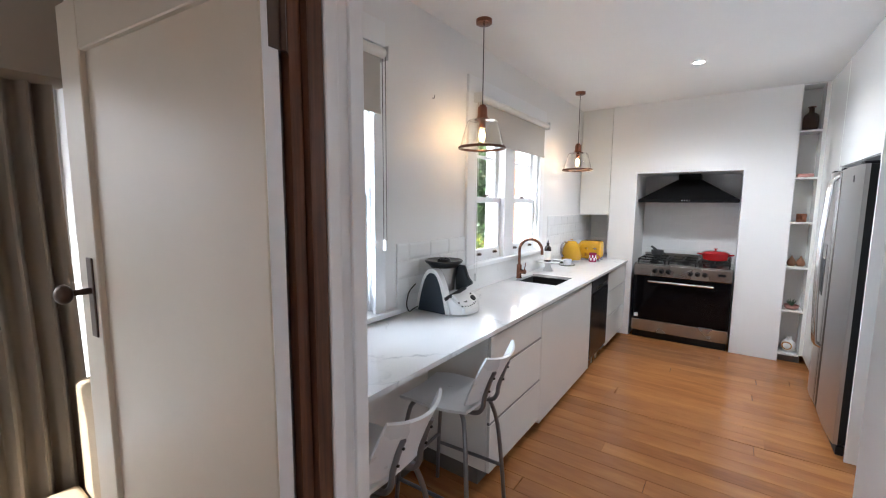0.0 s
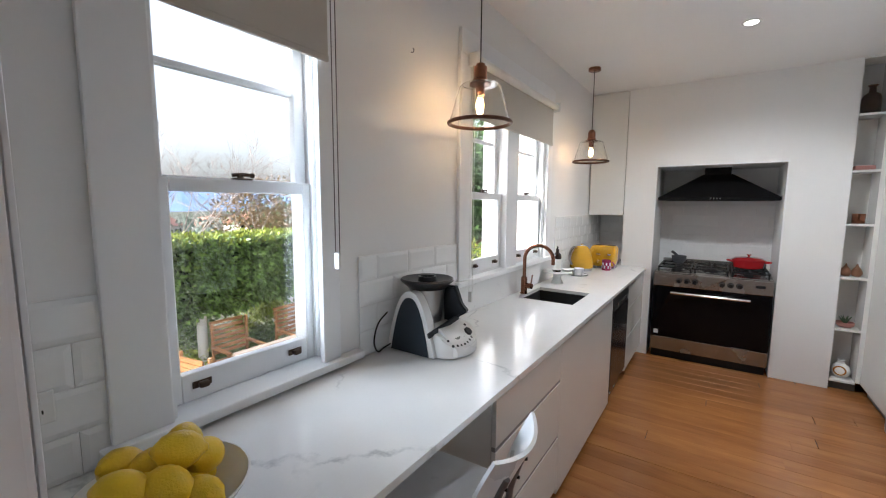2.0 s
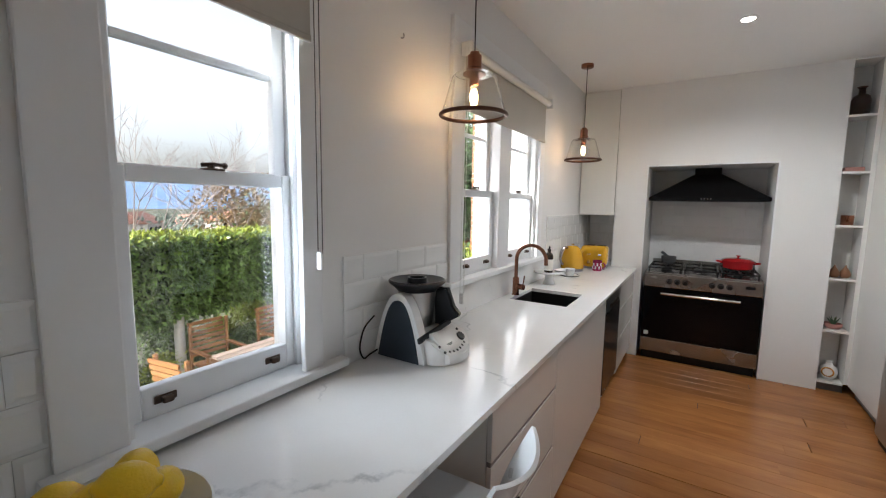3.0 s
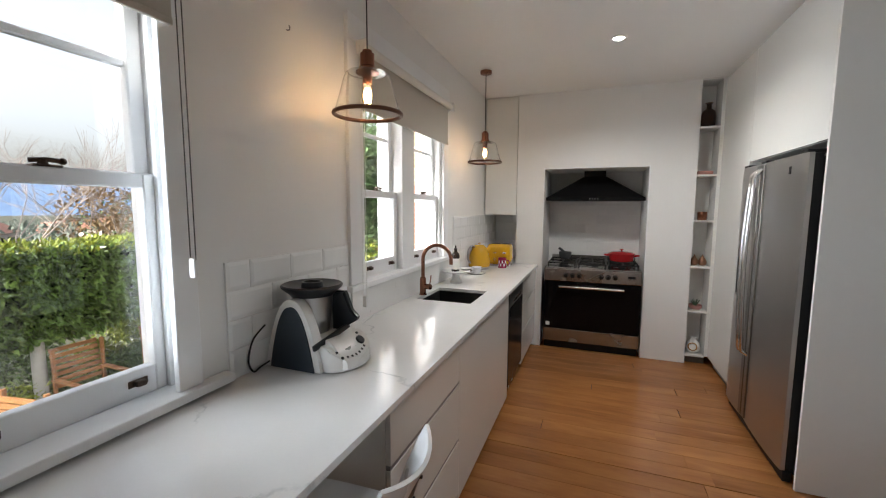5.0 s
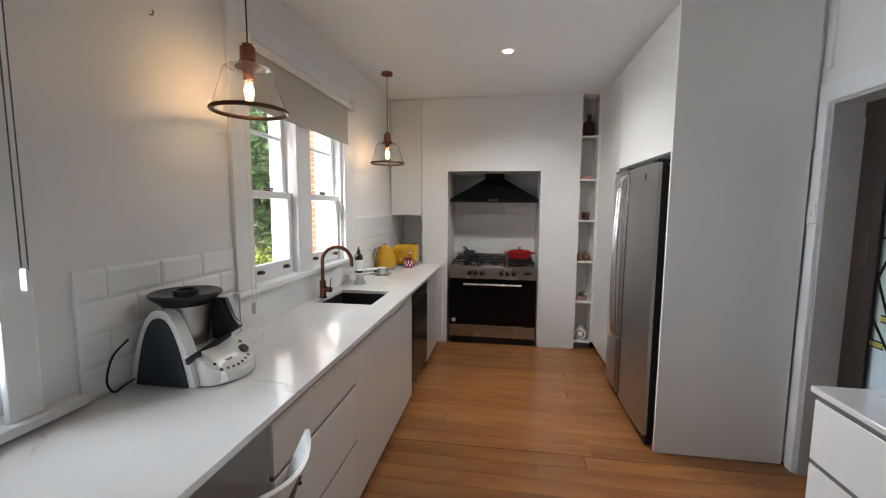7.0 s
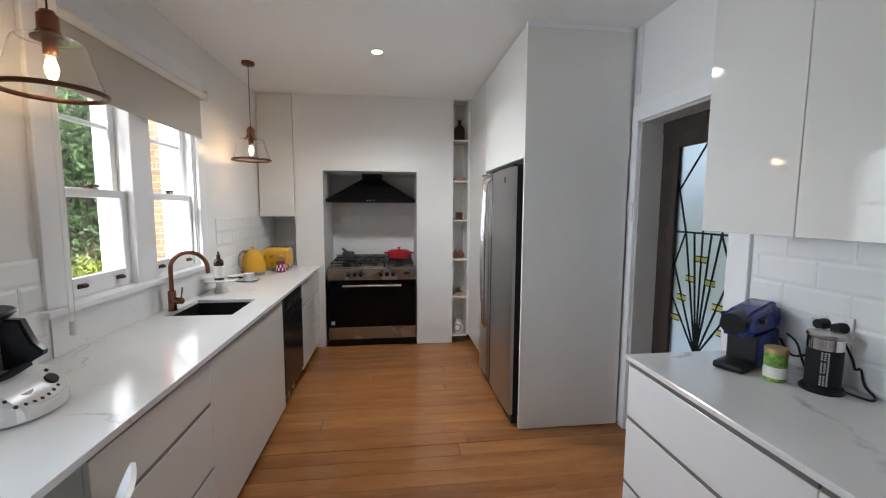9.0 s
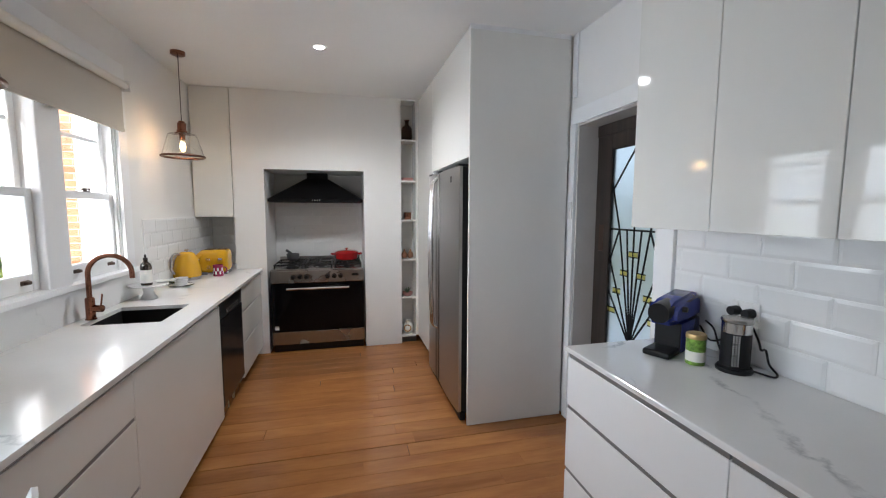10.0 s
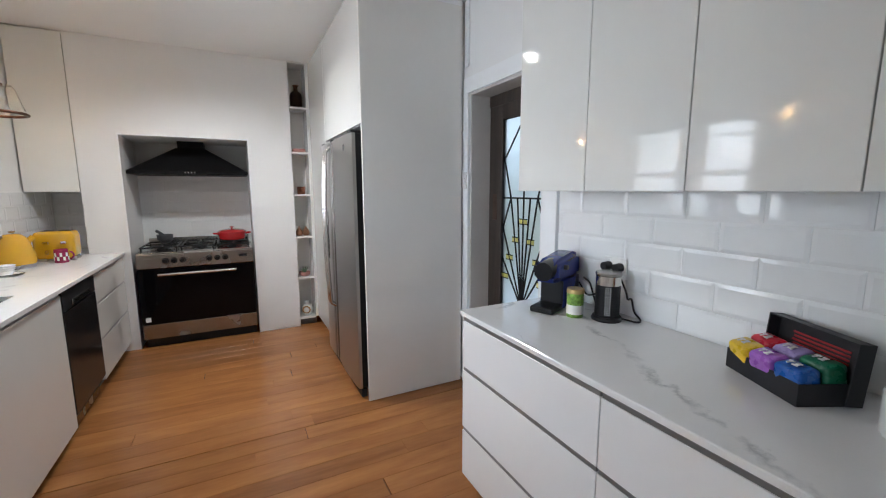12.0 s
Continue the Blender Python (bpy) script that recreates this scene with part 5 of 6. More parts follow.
part("lid", lathe(B(), [(0.0365, BT + 0.104), (0.0365, BT + 0.120), (0.034, BT + 0.123), (0, BT + 0.123)], (0.238, 4.868, 0)), M_kraft, cn, "gold lid", True)
part("label", lathe(B(), [(0.0353, BT + 0.015), (0.0357, BT + 0.015), (0.0357, BT + 0.055), (0.0353, BT + 0.055)], (0.2375, 4.8665, 0), 24), M_label, cn, "pale printed label", True)

fx, fy = 0.325, 4.775
fo = thing("milk_frother", (fx, fy, BT), "black and steel electric milk frother on its base", "frother")
part("base", lathe(B(), [(0, BT), (0.060, BT), (0.062, BT + 0.008), (0.056, BT + 0.018), (0, BT + 0.018)], (fx, fy, 0)), M_black, fo, "", True)
jg = part("jug", lathe(B(), [(0, BT + 0.018), (0.048, BT + 0.018), (0.049, BT + 0.022), (0.049, BT + 0.150), (0, BT + 0.150)], (fx, fy, 0), 32), M_black, fo, "", True)
part("collar", lathe(B(), [(0.0495, BT + 0.150), (0.0495, BT + 0.188), (0.046, BT + 0.190), (0.0, BT + 0.190)], (fx, fy, 0), 32), M_steelbright, fo, "polished steel collar", True)
part("lid", lathe(B(), [(0.051, BT + 0.190), (0.053, BT + 0.196), (0.050, BT + 0.203), (0, BT + 0.204)], (fx, fy, 0), 32), M_steel, fo, "steel lid", True)
dots = B()
for c in (-1, 0, 1):
    a = radians(222) + c * 0.17
    for r in range(16):
        zz = BT + 0.032 + r * 0.0073
        if c != 1 and r in (5, 11):
            continue
        m = Matrix.Translation((fx + 0.0492 * math.cos(a), fy + 0.0492 * math.sin(a), zz)) @ pose(0, 0, 0, 0, 0, math.degrees(a))
        bmesh.ops.create_cube(dots, size=1, matrix=m @ Matrix.Diagonal((0.0012, 0.0048, 0.0032, 1)))
part("dot_pattern", dots, M_whiteplastic, jg, "white dot pattern")
part("power_cord", tube(B(), [(fx + 0.03, fy - 0.05, BT + 0.012), (fx + 0.06, fy - 0.10, BT + 0.006), (fx + 0.10, fy - 0.085, BT + 0.006), (fx + 0.105, fy - 0.05, BT + 0.03), (fx + 0.09, fy - 0.045, BT + 0.085), (fx + 0.06, fy - 0.05, BT + 0.09), (fx + 0.062, fy - 0.035, BT + 0.125), (fx + 0.08, fy + 0.03, BT + 0.20), (fx + 0.085, fy + 0.045, BT + 0.205)], 0.004, 8), M_blackmat, fo, "black power cord", True)
socket(RX - 0.012, 4.835, 1.11, -1, True, "white double power socket with two black plugs, on the tiles")
# single switch plate under it
t = thing("power_socket", (RX - 0.012, 4.835, 1.0), "white blank wall plate below the socket", "socket")
part("plate", bx(B(), RX - 0.018, RX - 0.012, 4.78, 4.89, 0.975, 1.055, 0.003, 2), M_whiteplastic, t)

# box of tea packets
M_card = mat("black_card", (0.012, 0.013, 0.016), 0.55, 0, 0.1, 20, 120, 0.03)
tb = thing("tea_box", (0.33, 4.12, BT), "open black presentation box of coloured tea packets", "box")
A = Matrix.Translation((0.283, 4.285, BT)) @ pose(0, 0, 0, 0, 0, -116)


def placed(ob, m, parent=tb):
    ob.parent = None
    ob.parent = parent
    ob.matrix_parent_inverse = Matrix.Translation(-tb.location) if parent is tb else Matrix()
    ob.matrix_basis = m
    return ob


# local: u along the long front (0 .. 0.31), v away from the front towards the wall (0 .. 0.15)
LU, LV, LH = 0.245, 0.138, 0.060
tray = B()
bx(tray, 0, LU, 0, 0.003, 0.001, LH)
bx(tray, 0, LU, LV - 0.003, LV, 0.001, LH)
bx(tray, 0, 0.003, 0.003, LV - 0.003, 0.001, LH)
bx(tray, LU - 0.003, LU, 0.003, LV - 0.003, 0.001, LH)
bx(tray, 0.003, LU - 0.003, 0.003, LV - 0.003, 0.001, 0.004)
placed(part("tray", tray, M_card, tb), A)
lid = B()
bx(lid, 0.0, LU + 0.012, 0.0, 0.008, 0.0, 0.160, 0.001, 1)
bx(lid, 0.0, LU + 0.012, -0.035, 0.0, 0.156, 0.160)
bx(lid, -0.004, 0.0, -0.035, 0.008, 0.0, 0.160)
bx(lid, LU + 0.012, LU + 0.016, -0.035, 0.008, 0.0, 0.160)
lp = placed(part("lid", lid, M_card, tb), A @ Matrix.Translation((0.0, LV + 0.006, 0.006)) @ pose(0, 0, 0, -5, 0, 0))
M_redprint = mat("red_print", (0.35, 0.01, 0.015), 0.5)
for i in range(5):
    b_ = B()
    bx(b_, 0.05 + 0.004 * (i % 2), 0.215 - 0.02 * (i == 4), -0.0015, 0.0003, 0.120 - 0.011 * i, 0.125 - 0.011 * i)
    q = part("print_line", b_, M_redprint, lp, "red printed line")
packets = [("yellow", (0.75, 0.50, 0.02), 0, 0), ("violet", (0.36, 0.12, 0.52), 1, 0), ("blue", (0.01, 0.10, 0.42), 2, 0), ("red", (0.55, 0.02, 0.04), 0, 1), ("lilac", (0.36, 0.28, 0.55), 1, 1), ("green", (0.01, 0.14, 0.07), 2, 1)]
for name, colour, i, j in packets:
    m_ = mat("packet_" + name, colour, 0.28, 0, 0.18, 30, 90, 0.12)
    b_ = B()
    w, d, h = 0.076, 0.064, 0.058
    bx(b_, -w / 2, w / 2, -d / 2, d / 2, 0, h, 0.012, 3)
    for v in b_.verts:
        n_ = noise.noise(v.co * 45 + Vector((i * 7, j * 5, 3)))
        v.co += Vector((0.3, 0.3, 1.0)) * 0.0035 * n_ + Vector((0, 0, 0.010 * (1 - (2 * v.co.y / d) ** 2) if v.co.z > 0.03 else 0))
    pk = thing("tea_packet", (0, 0, 0), name + " foil tea packet in the black box", "packet", "tea packets")
    p_ = part("pouch", b_, m_, pk, "", True)
    b_ = B()
    bx(b_, -0.020, -0.004, -0.002, 0.003, h + 0.010, h + 0.012)
    bx(b_, -0.014, -0.010, -0.016, -0.002, h + 0.009, h + 0.012)
    bx(b_, 0.001, 0.015, -0.016, -0.012, h + 0.009, h + 0.012)
    bx(b_, 0.001, 0.015, -0.001, 0.003, h + 0.010, h + 0.012)
    bx(b_, 0.004, 0.012, -0.012, -0.001, h + 0.0095, h + 0.012)
    part("mark", b_, M_whiteplastic, p_, "pale printed mark")
    pk.matrix_basis = A @ pose(0.042 + 0.080 * i, 0.036 + 0.066 * j, 0.030 + 0.014 * j, 12 - 6 * (i == 2), 0, 4 * (i - 1))

# white cup at the very end of the bench
tagged(part("white_jar", lathe(B(), [(0, BT), (0.045, BT), (0.05, BT + 0.01), (0.05, BT + 0.10), (0.045, BT + 0.105), (0, BT + 0.105)], (0.23, 3.885, 0), 28), M_whiteplastic, None, "", True), "white ceramic jar on the benchtop beside the tea box", "jar")

# ---- back doorway with the leadlight door ----
bm = B()
for a, b in ((5.21, 5.33), (6.10, 6.165)):
    bx(bm, RX - 0.022, RX, a, b, 0, 2.09, 0.004, 2)
bx(bm, RX - 0.022, RX, 5.21, 6.165, 2.09, 2.19, 0.004, 2)
setting("trim_back_door", bm, M_trim, "white painted door architrave", "trim")
# reveal boards, a darker grey than the white architrave
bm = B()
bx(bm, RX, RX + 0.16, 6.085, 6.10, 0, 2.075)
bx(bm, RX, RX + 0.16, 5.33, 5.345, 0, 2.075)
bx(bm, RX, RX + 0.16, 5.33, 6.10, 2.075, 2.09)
setting("door_frame_back", bm, mat("grey_jamb", (0.50, 0.48, 0.46), 0.35), "pale grey door reveal", "door frame")
setting("trim_wall_strip", bx(B(), RX - 0.012, RX, 6.12, 6.165, 2.27, CZ, 0.002, 1), M_trim, "white cover strip on the wall above the doorway", "trim")
ld = thing("door_2", (RX + 0.14, 5.7, 0), "dark stained timber door with a sunburst leadlight panel, closed", "door", "", "structure")
X0, X1 = 0.600, 0.640
M_leafwood = wood("leaf_wood", (0.018, 0.012, 0.009), (0.050, 0.034, 0.025), 0.55, "z", 0.0, 18)
bm = B()
bx(bm, X0, X1, 5.345, 5.48, 0.01, 2.0, 0.003, 1)
bx(bm, X0, X1, 5.935, 6.085, 0.01, 2.0, 0.003, 1)
bx(bm, X0 + 0.001, X1 - 0.001, 5.48, 5.935, 1.905, 2.0)
bx(bm, X0 + 0.001, X1 - 0.001, 5.48, 5.935, 0.01, 0.55)
part("leaf_frame", bm, M_leafwood, ld)
# dark strip filling the height between leaf and door head
part("head_stop", bx(B(), X0 - 0.004, X1 + 0.02, 5.345, 6.085, 2.0, 2.075), M_leafwood, ld)
G0, G1, GZ0, GZ1 = 5.48, 5.935, 0.55, 1.905
M_frost = glass("frosted_leadlight", (0.78, 0.90, 1.0), 0.35)
M_amberpane = glass("yellow_leadlight", (0.90, 0.72, 0.15), 0.3)
gl = part("leadlight", bx(B(), X0 + 0.016, X0 + 0.022, G0, G1, GZ0, GZ1), M_frost, ld, "frosted pale blue leadlight glass")
gl.visible_shadow = False
M_lead = mat("lead_came", (0.012, 0.012, 0.014), 0.5, 0.5)


def came(y0, z0, y1, z1, w=0.0055):
    p0, p1 = Vector((0, y0, z0)), Vector((0, y1, z1))
    d = p1 - p0
    b = B()
    m = Matrix.Translation((X0 + 0.013, (y0 + y1) / 2, (z0 + z1) / 2)) @ Matrix.Rotation(math.atan2(d.z, d.y), 4, "X")
    bmesh.ops.create_cube(b, size=1, matrix=m @ Matrix.Diagonal((0.007, d.length, w * 2, 1)))
    part("lead_came", b, M_lead, gl)


yc, zc = (G0 + G1) / 2, 0.66
came(G0, 1.385, G1, 1.385)
rays = [-0.62, -0.40, -0.185, -0.09, 0.09, 0.185, 0.40, 0.62]
for k, a in enumerate(rays):
    r = 0.72 / max(0.2, math.cos(a))
    y1, z1 = yc + math.tan(a) * 0.72, zc + 0.725
    if abs(y1 - yc) > (G1 - G0) / 2:
        f = (G1 - G0) / 2 / abs(y1 - yc)
        y1, z1 = yc + (y1 - yc) * f, zc + 0.725 * f
    came(yc, zc, y1, z1, 0.0045)
for a, b, c, d in ((yc, zc, yc, GZ1), (yc, GZ1, G0, 1.62), (yc, GZ1, G1, 1.62), (G0, 1.70, yc - 0.135, 1.385), (G1, 1.70, yc + 0.135, 1.385), (yc - 0.135, 1.385, G0, 1.16), (yc + 0.135, 1.385, G1, 1.16)):
    came(a, b, c, d, 0.0045)
for y, z, w in ((yc, 1.235, 0.075), (yc - 0.075, 1.11, 0.07), (yc + 0.075, 1.11, 0.07), (yc - 0.14, 0.985, 0.07), (yc + 0.14, 0.985, 0.07), (yc - 0.185, 0.85, 0.07), (yc + 0.185, 0.85, 0.07)):
    part("yellow_pane", bx(B(), X0 + 0.010, X0 + 0.015, y - w / 2, y + w / 2, z - 0.014, z + 0.014), M_amberpane, gl, "yellow glass bar").visible_shadow = False
    came(y - w / 2, z + 0.016, y + w / 2, z + 0.016, 0.003)
    came(y - w / 2, z - 0.016, y + w / 2, z - 0.016, 0.003)
for a, b, c, d in ((G0, GZ0, G0, GZ1), (G1, GZ0, G1, GZ1), (G0, GZ0, G1, GZ0), (G0, GZ1, G1, GZ1)):
    came(a, b, c, d, 0.006)
lk = part("lock_plate", bx(B(), X0 - 0.006, X0, 5.985, 6.035, 1.23, 1.41, 0.003, 1), M_bronze, ld, "dark bronze lock plate")
ls = thing("light_switch", (RX, 6.15, 1.5), "white light switch beside the back door", "switch")
part("plate", bx(B(), RX - 0.030, RX - 0.022, 6.105, 6.16, 1.445, 1.56, 0.002, 1), M_whiteplastic, ls)
part("rocker", bx(B(), RX - 0.034, RX - 0.030, 6.125, 6.145, 1.49, 1.52, 0.001, 1), M_whiteplastic, ls)


# ---- dining room behind the doorway ----
DW = -3.10
wall = B()
# 0.35 thick: the unseen outer part is added to block sun from the kitchen windows
bx(wall, DW - 0.35, DW, -1.2, 1.6, 0, CZ)
bx(wall, DW - 0.35, DW, 1.6, 3.335, 0, 0.35)
bx(wall, DW - 0.35, DW, 1.6, 3.335, 2.25, CZ)
bx(wall, DW - 0.35, -2.85, 3.335, 3.53, 0, CZ)
setting("wall_dining_west", wall, M_wall, "painted dining room wall with a tall window", "wall")
# opening added to let fill light onto the open door
wall = B()
bx(wall, DW - 0.2, 0.35, -1.3, -1.2, 0, CZ)
bx(wall, 2.25, 3.0, -1.3, -1.2, 0, CZ)
bx(wall, 0.35, 2.25, -1.3, -1.2, 0, 0.85)
bx(wall, 0.35, 2.25, -1.3, -1.2, 2.25, CZ)
setting("wall_dining_south", wall, M_wall, "painted dining room wall with an added window opening", "wall")
setting("wall_dining_east", bx(B(), 3.0, 3.1, -1.3, 3.53, 0, CZ), M_wall, "plain painted dining room wall", "wall")
setting("wall_dining_north", bx(B(), RX + 0.16, 3.0, 3.345, 3.53, 0, CZ), M_wall, "plain painted dining room wall", "wall")
wn3 = thing("window_3", (DW, 2.5, 0.35), "tall white dining room window behind a curtain", "window", "", "structure")
bm = B()
for y in (1.6, 2.16, 2.72, 3.285):
    bx(bm, DW - 0.10, DW - 0.05, y, y + 0.05, 0.35, 2.25)
bx(bm, DW - 0.10, DW - 0.05, 1.65, 3.285, 0.35, 0.42)
bx(bm, DW - 0.10, DW - 0.05, 1.65, 3.285, 2.19, 2.25)
part("window_frame", bm, M_trim, wn3)
for y in (1.65, 2.21, 2.77):
    part("pane", bx(B(), DW - 0.077, DW - 0.073, y, y + 0.51, 0.42, 2.19), M_glass, wn3).visible_shadow = False
# unseen frame round the added fill opening
fill_win = thing("window_4", (1.3, -1.25, 0.85), "unseen white dining room window, added as a fill light", "window", "", "structure")
bm = B()
for x in (0.35, 1.275, 2.20):
    bx(bm, x, x + 0.05, -1.29, -1.255, 0.85, 2.25)
for z in (0.85, 1.52, 2.20):
    bx(bm, 0.40, 2.20, -1.288, -1.257, z, z + 0.05)
part("window_frame", bm, M_trim, fill_win)
cu = thing("curtain", (DW + 0.1, 3.2, 0), "heavy taupe linen curtain drawn aside", "curtain")


def fold(u, v):
    y = 3.03 + 0.27 * u + 0.012 * math.sin(v * 5)
    return DW + 0.10 + 0.034 * math.sin(u * 27 + 0.5 * math.sin(v * 3)) + 0.010 * math.sin(u * 49 + v * 2), y - 0.02 * (1 - v) * (1 - u), 0.02 + 1.97 * v


part("fabric", sheet(B(), fold, 60, 14, 0.004), M_curtain, cu, "", True)
pe = thing("pelmet", (DW + 0.1, 2.5, 1.95), "padded taupe fabric pelmet above the window", "pelmet")
bm = B()
prism(bm, [(DW, 2.40), (DW, 1.98), (DW + 0.03, 1.97), (DW + 0.15, 1.96), (DW + 0.20, 1.975), (DW + 0.215, 2.05), (DW + 0.205, 2.40)], "y", 1.5, 3.325)
part("pelmet_box", bm, M_curtain, pe, "", True)
# upholstered chair beside the open door
M_beige = mat("beige_upholstery", (0.50, 0.40, 0.27), 0.8, 0, 0.06, 8, 300, 0.1)
ch = thing("dining_chair", (-2.70, 3.05, 0), "beige upholstered dining chair with wooden legs against the wall", "chair")
bm = B()
bx(bm, -2.90, -2.50, 3.255, 3.325, 0.45, 0.90, 0.03, 4)
part("backrest", bm, M_beige, ch, "", True)
part("seat", bx(B(), -2.92, -2.49, 2.87, 3.25, 0.40, 0.49, 0.03, 4), M_beige, ch, "", True)
for x in (-2.89, -2.53):
    for y in (2.90, 3.29):
        part("leg", cyl(B(), (x, y, 0), (x, y, 0.42), 0.014, 0.02, 10), M_darkwood, ch, "", True)

# ---- garden ----
GZ = -1.15
M_ground = mat("garden_soil", (0.045, 0.048, 0.026), 0.95, 0, 0.4, 0.8, 14, 0.3)
M_leaf = mat("hedge_leaf", (0.105, 0.165, 0.04), 0.35, 0, 0.15, 3, 20, 0.0)
M_leaf2 = mat("lime_leaf", (0.20, 0.24, 0.03), 0.5, 0, 0.15, 3, 20, 0.0)
M_leaf3 = mat("tree_leaf", (0.06, 0.115, 0.035), 0.45, 0, 0.2, 3, 20, 0.0)
M_hedgeshade = mat("hedge_inner_shade", (0.012, 0.020, 0.007), 0.9, 0, 0.3)
M_bark = mat("bark", (0.14, 0.11, 0.09), 0.9, 0, 0.3, 20, 80, 0.4)
M_brick = mat("brick", (0.36, 0.15, 0.075), 0.85, 0, 0.2, 6, 60, 0.2, 0.0, 0.2)
M_render = mat("white_render", (0.80, 0.79, 0.76), 0.8, 0, 0.05, 3, 60, 0.1)
M_teak = wood("teak", (0.20, 0.085, 0.03), (0.40, 0.20, 0.075), 0.5, "x", 0.1, 12)
M_post = mat("concrete_post", (0.52, 0.50, 0.45), 0.85, 0, 0.1, 8, 60, 0.2)

for m_ in (M_leaf, M_leaf2, M_leaf3):
    n_, l_ = m_.node_tree.nodes, m_.node_tree.links
    geo, mr, vm = n_.new("ShaderNodeNewGeometry"), n_.new("ShaderNodeMapRange"), n_.new("ShaderNodeVectorMath")
    mr.inputs["To Min"].default_value, mr.inputs["To Max"].default_value = 0.4, 1.9
    l_.new(geo.outputs["Random Per Island"], mr.inputs["Value"])
    vm.operation = "SCALE"
    p_ = n_["Principled BSDF"]
    l_.new(p_.inputs["Base Color"].links[0].from_socket, vm.inputs[0]), l_.new(mr.outputs[0], vm.inputs["Scale"])
    l_.new(vm.outputs[0], p_.inputs["Base Color"])
    p_.inputs["Subsurface Weight"].default_value = 0.0

bm = B()
bmesh.ops.create_grid(bm, x_segments=40, y_segments=40, size=1500, matrix=Matrix.Translation((0, 0, GZ)))
for v in bm.verts:
    d = max(0, -v.co.x - 20)
    v.co.z -= min(14, d * 0.06)
setting("ground", bm, M_ground, "garden ground running down to a valley", "ground")
setting("house_plinth", bx(B(), OX + 0.02, 3.1, -1.3, 9.3, GZ - 0.5, -0.06), M_render, "rendered base of the house below the floor", "wall")


def leaves(points, size, seed, spread=1.0):
    """Many small folded leaves, one at each point with its outward way, joined into one mesh."""
    rng = random.Random(seed)
    vs, fs = [], []
    for p, out in points:
        d = (out + Vector((rng.gauss(0, 1), rng.gauss(0, 1), rng.gauss(0, 1))) * 0.55 * spread).normalized()
        side = d.cross(Vector((rng.gauss(0, 1), rng.gauss(0, 1), rng.gauss(0, 1)))).normalized()
        nrm = side.cross(d)
        s = size * rng.uniform(0.6, 1.25)
        k = len(vs)
        vs += [p, p + d * s * 0.45 + side * s * 0.25 + nrm * s * 0.10, p + d * s, p + d * s * 0.45 - side * s * 0.25 + nrm * s * 0.10]
        fs += [(k, k + 1, k + 2), (k, k + 2, k + 3)]
    return vs, fs


def leaf_object(name, points, size, seed, material, parent=None, spread=1.0):
    vs, fs = leaves(points, size, seed, spread)
    me = bpy.data.meshes.new(name)
    me.from_pydata([tuple(v) for v in vs], [], fs)
    me.materials.append(material)
    ob = new(name, me)
    ob["kind"] = "stuff"
    if parent:
        ob.parent = parent
        ob.matrix_parent_inverse = Matrix.Translation(-parent.location)
    return ob


def hedge():
    rng = random.Random(11)
    h = thing("hedge", (-8.0, 4.5, GZ), "clipped dense green garden hedge on pale posts", "hedge")
    x0, x1, y0, y1, z0, z1 = -8.7, -7.35, -6.0, 11.5, -0.12, 1.02
    # near-black box puts the shade between the leaves into colour
    part("core", bx(B(), x0 + 0.1, x1 - 0.12, y0, y1, z0 + 0.1, z1 - 0.12), M_hedgeshade, h)
    face, top = [], []
    for _ in range(30000):
        y, z = rng.uniform(2.5, y1), rng.uniform(z0 - 0.05, z1)
        dip = 0.10 * noise.noise(Vector((y * 1.6, z * 1.6, 0))) + 0.05 * noise.noise(Vector((y * 6, z * 6, 2)))
        low = z0 + 0.16 * noise.noise(Vector((y * 1.3, 5, 0)))
        if z < low:
            continue
        face.append((Vector((x1 - 0.06 + dip + rng.uniform(-0.10, 0.03), y, z)), Vector((0.6, 0, -0.5))))
    for _ in range(11000):
        x, y = rng.uniform(x0, x1), rng.uniform(2.0, y1)
        top.append((Vector((x, y, z1 - 0.05 + 0.05 * noise.noise(Vector((x * 3, y * 3, 0))) + rng.uniform(-0.08, 0.04))), Vector((0.2, 0, 0.8))))
    leaf_object("foliage", face, 0.105, 1, M_leaf, h)
    # top leaves take the lime colour for the sunlight on them
    leaf_object("sunlit_top", top, 0.075, 2, M_leaf2, h)
    for y in (5.05, 6.25, 7.75, 9.2):
        part("post", cyl(B(), (-7.45, y, GZ), (-7.45, y, -0.05), 0.07, 0.065, 14), M_post, h, "pale round post", True)
    return h


hedge()


def bush(name, c, r, n, size, seed, material, label, squash=0.8, category="shrub"):
    rng = random.Random(seed)
    b = thing(name, (c[0], c[1], GZ), label, category)
    pts = []
    lumps = [(Vector((rng.uniform(-0.6, 0.6) * r, rng.uniform(-0.6, 0.6) * r, rng.uniform(-0.5, 0.6) * r * squash)), r * rng.uniform(0.35, 0.6)) for _ in range(14)]
    for _ in range(n):
        o, rr = rng.choice(lumps)
        d = Vector((rng.gauss(0, 1), rng.gauss(0, 1), rng.gauss(0, 1))).normalized()
        pts.append((Vector(c) + o + d * rr * rng.uniform(0.6, 1.05), d))
    leaf_object("crown" if category == "tree" else "foliage", pts, size, seed, material, b, 1.3)
    return b, rng


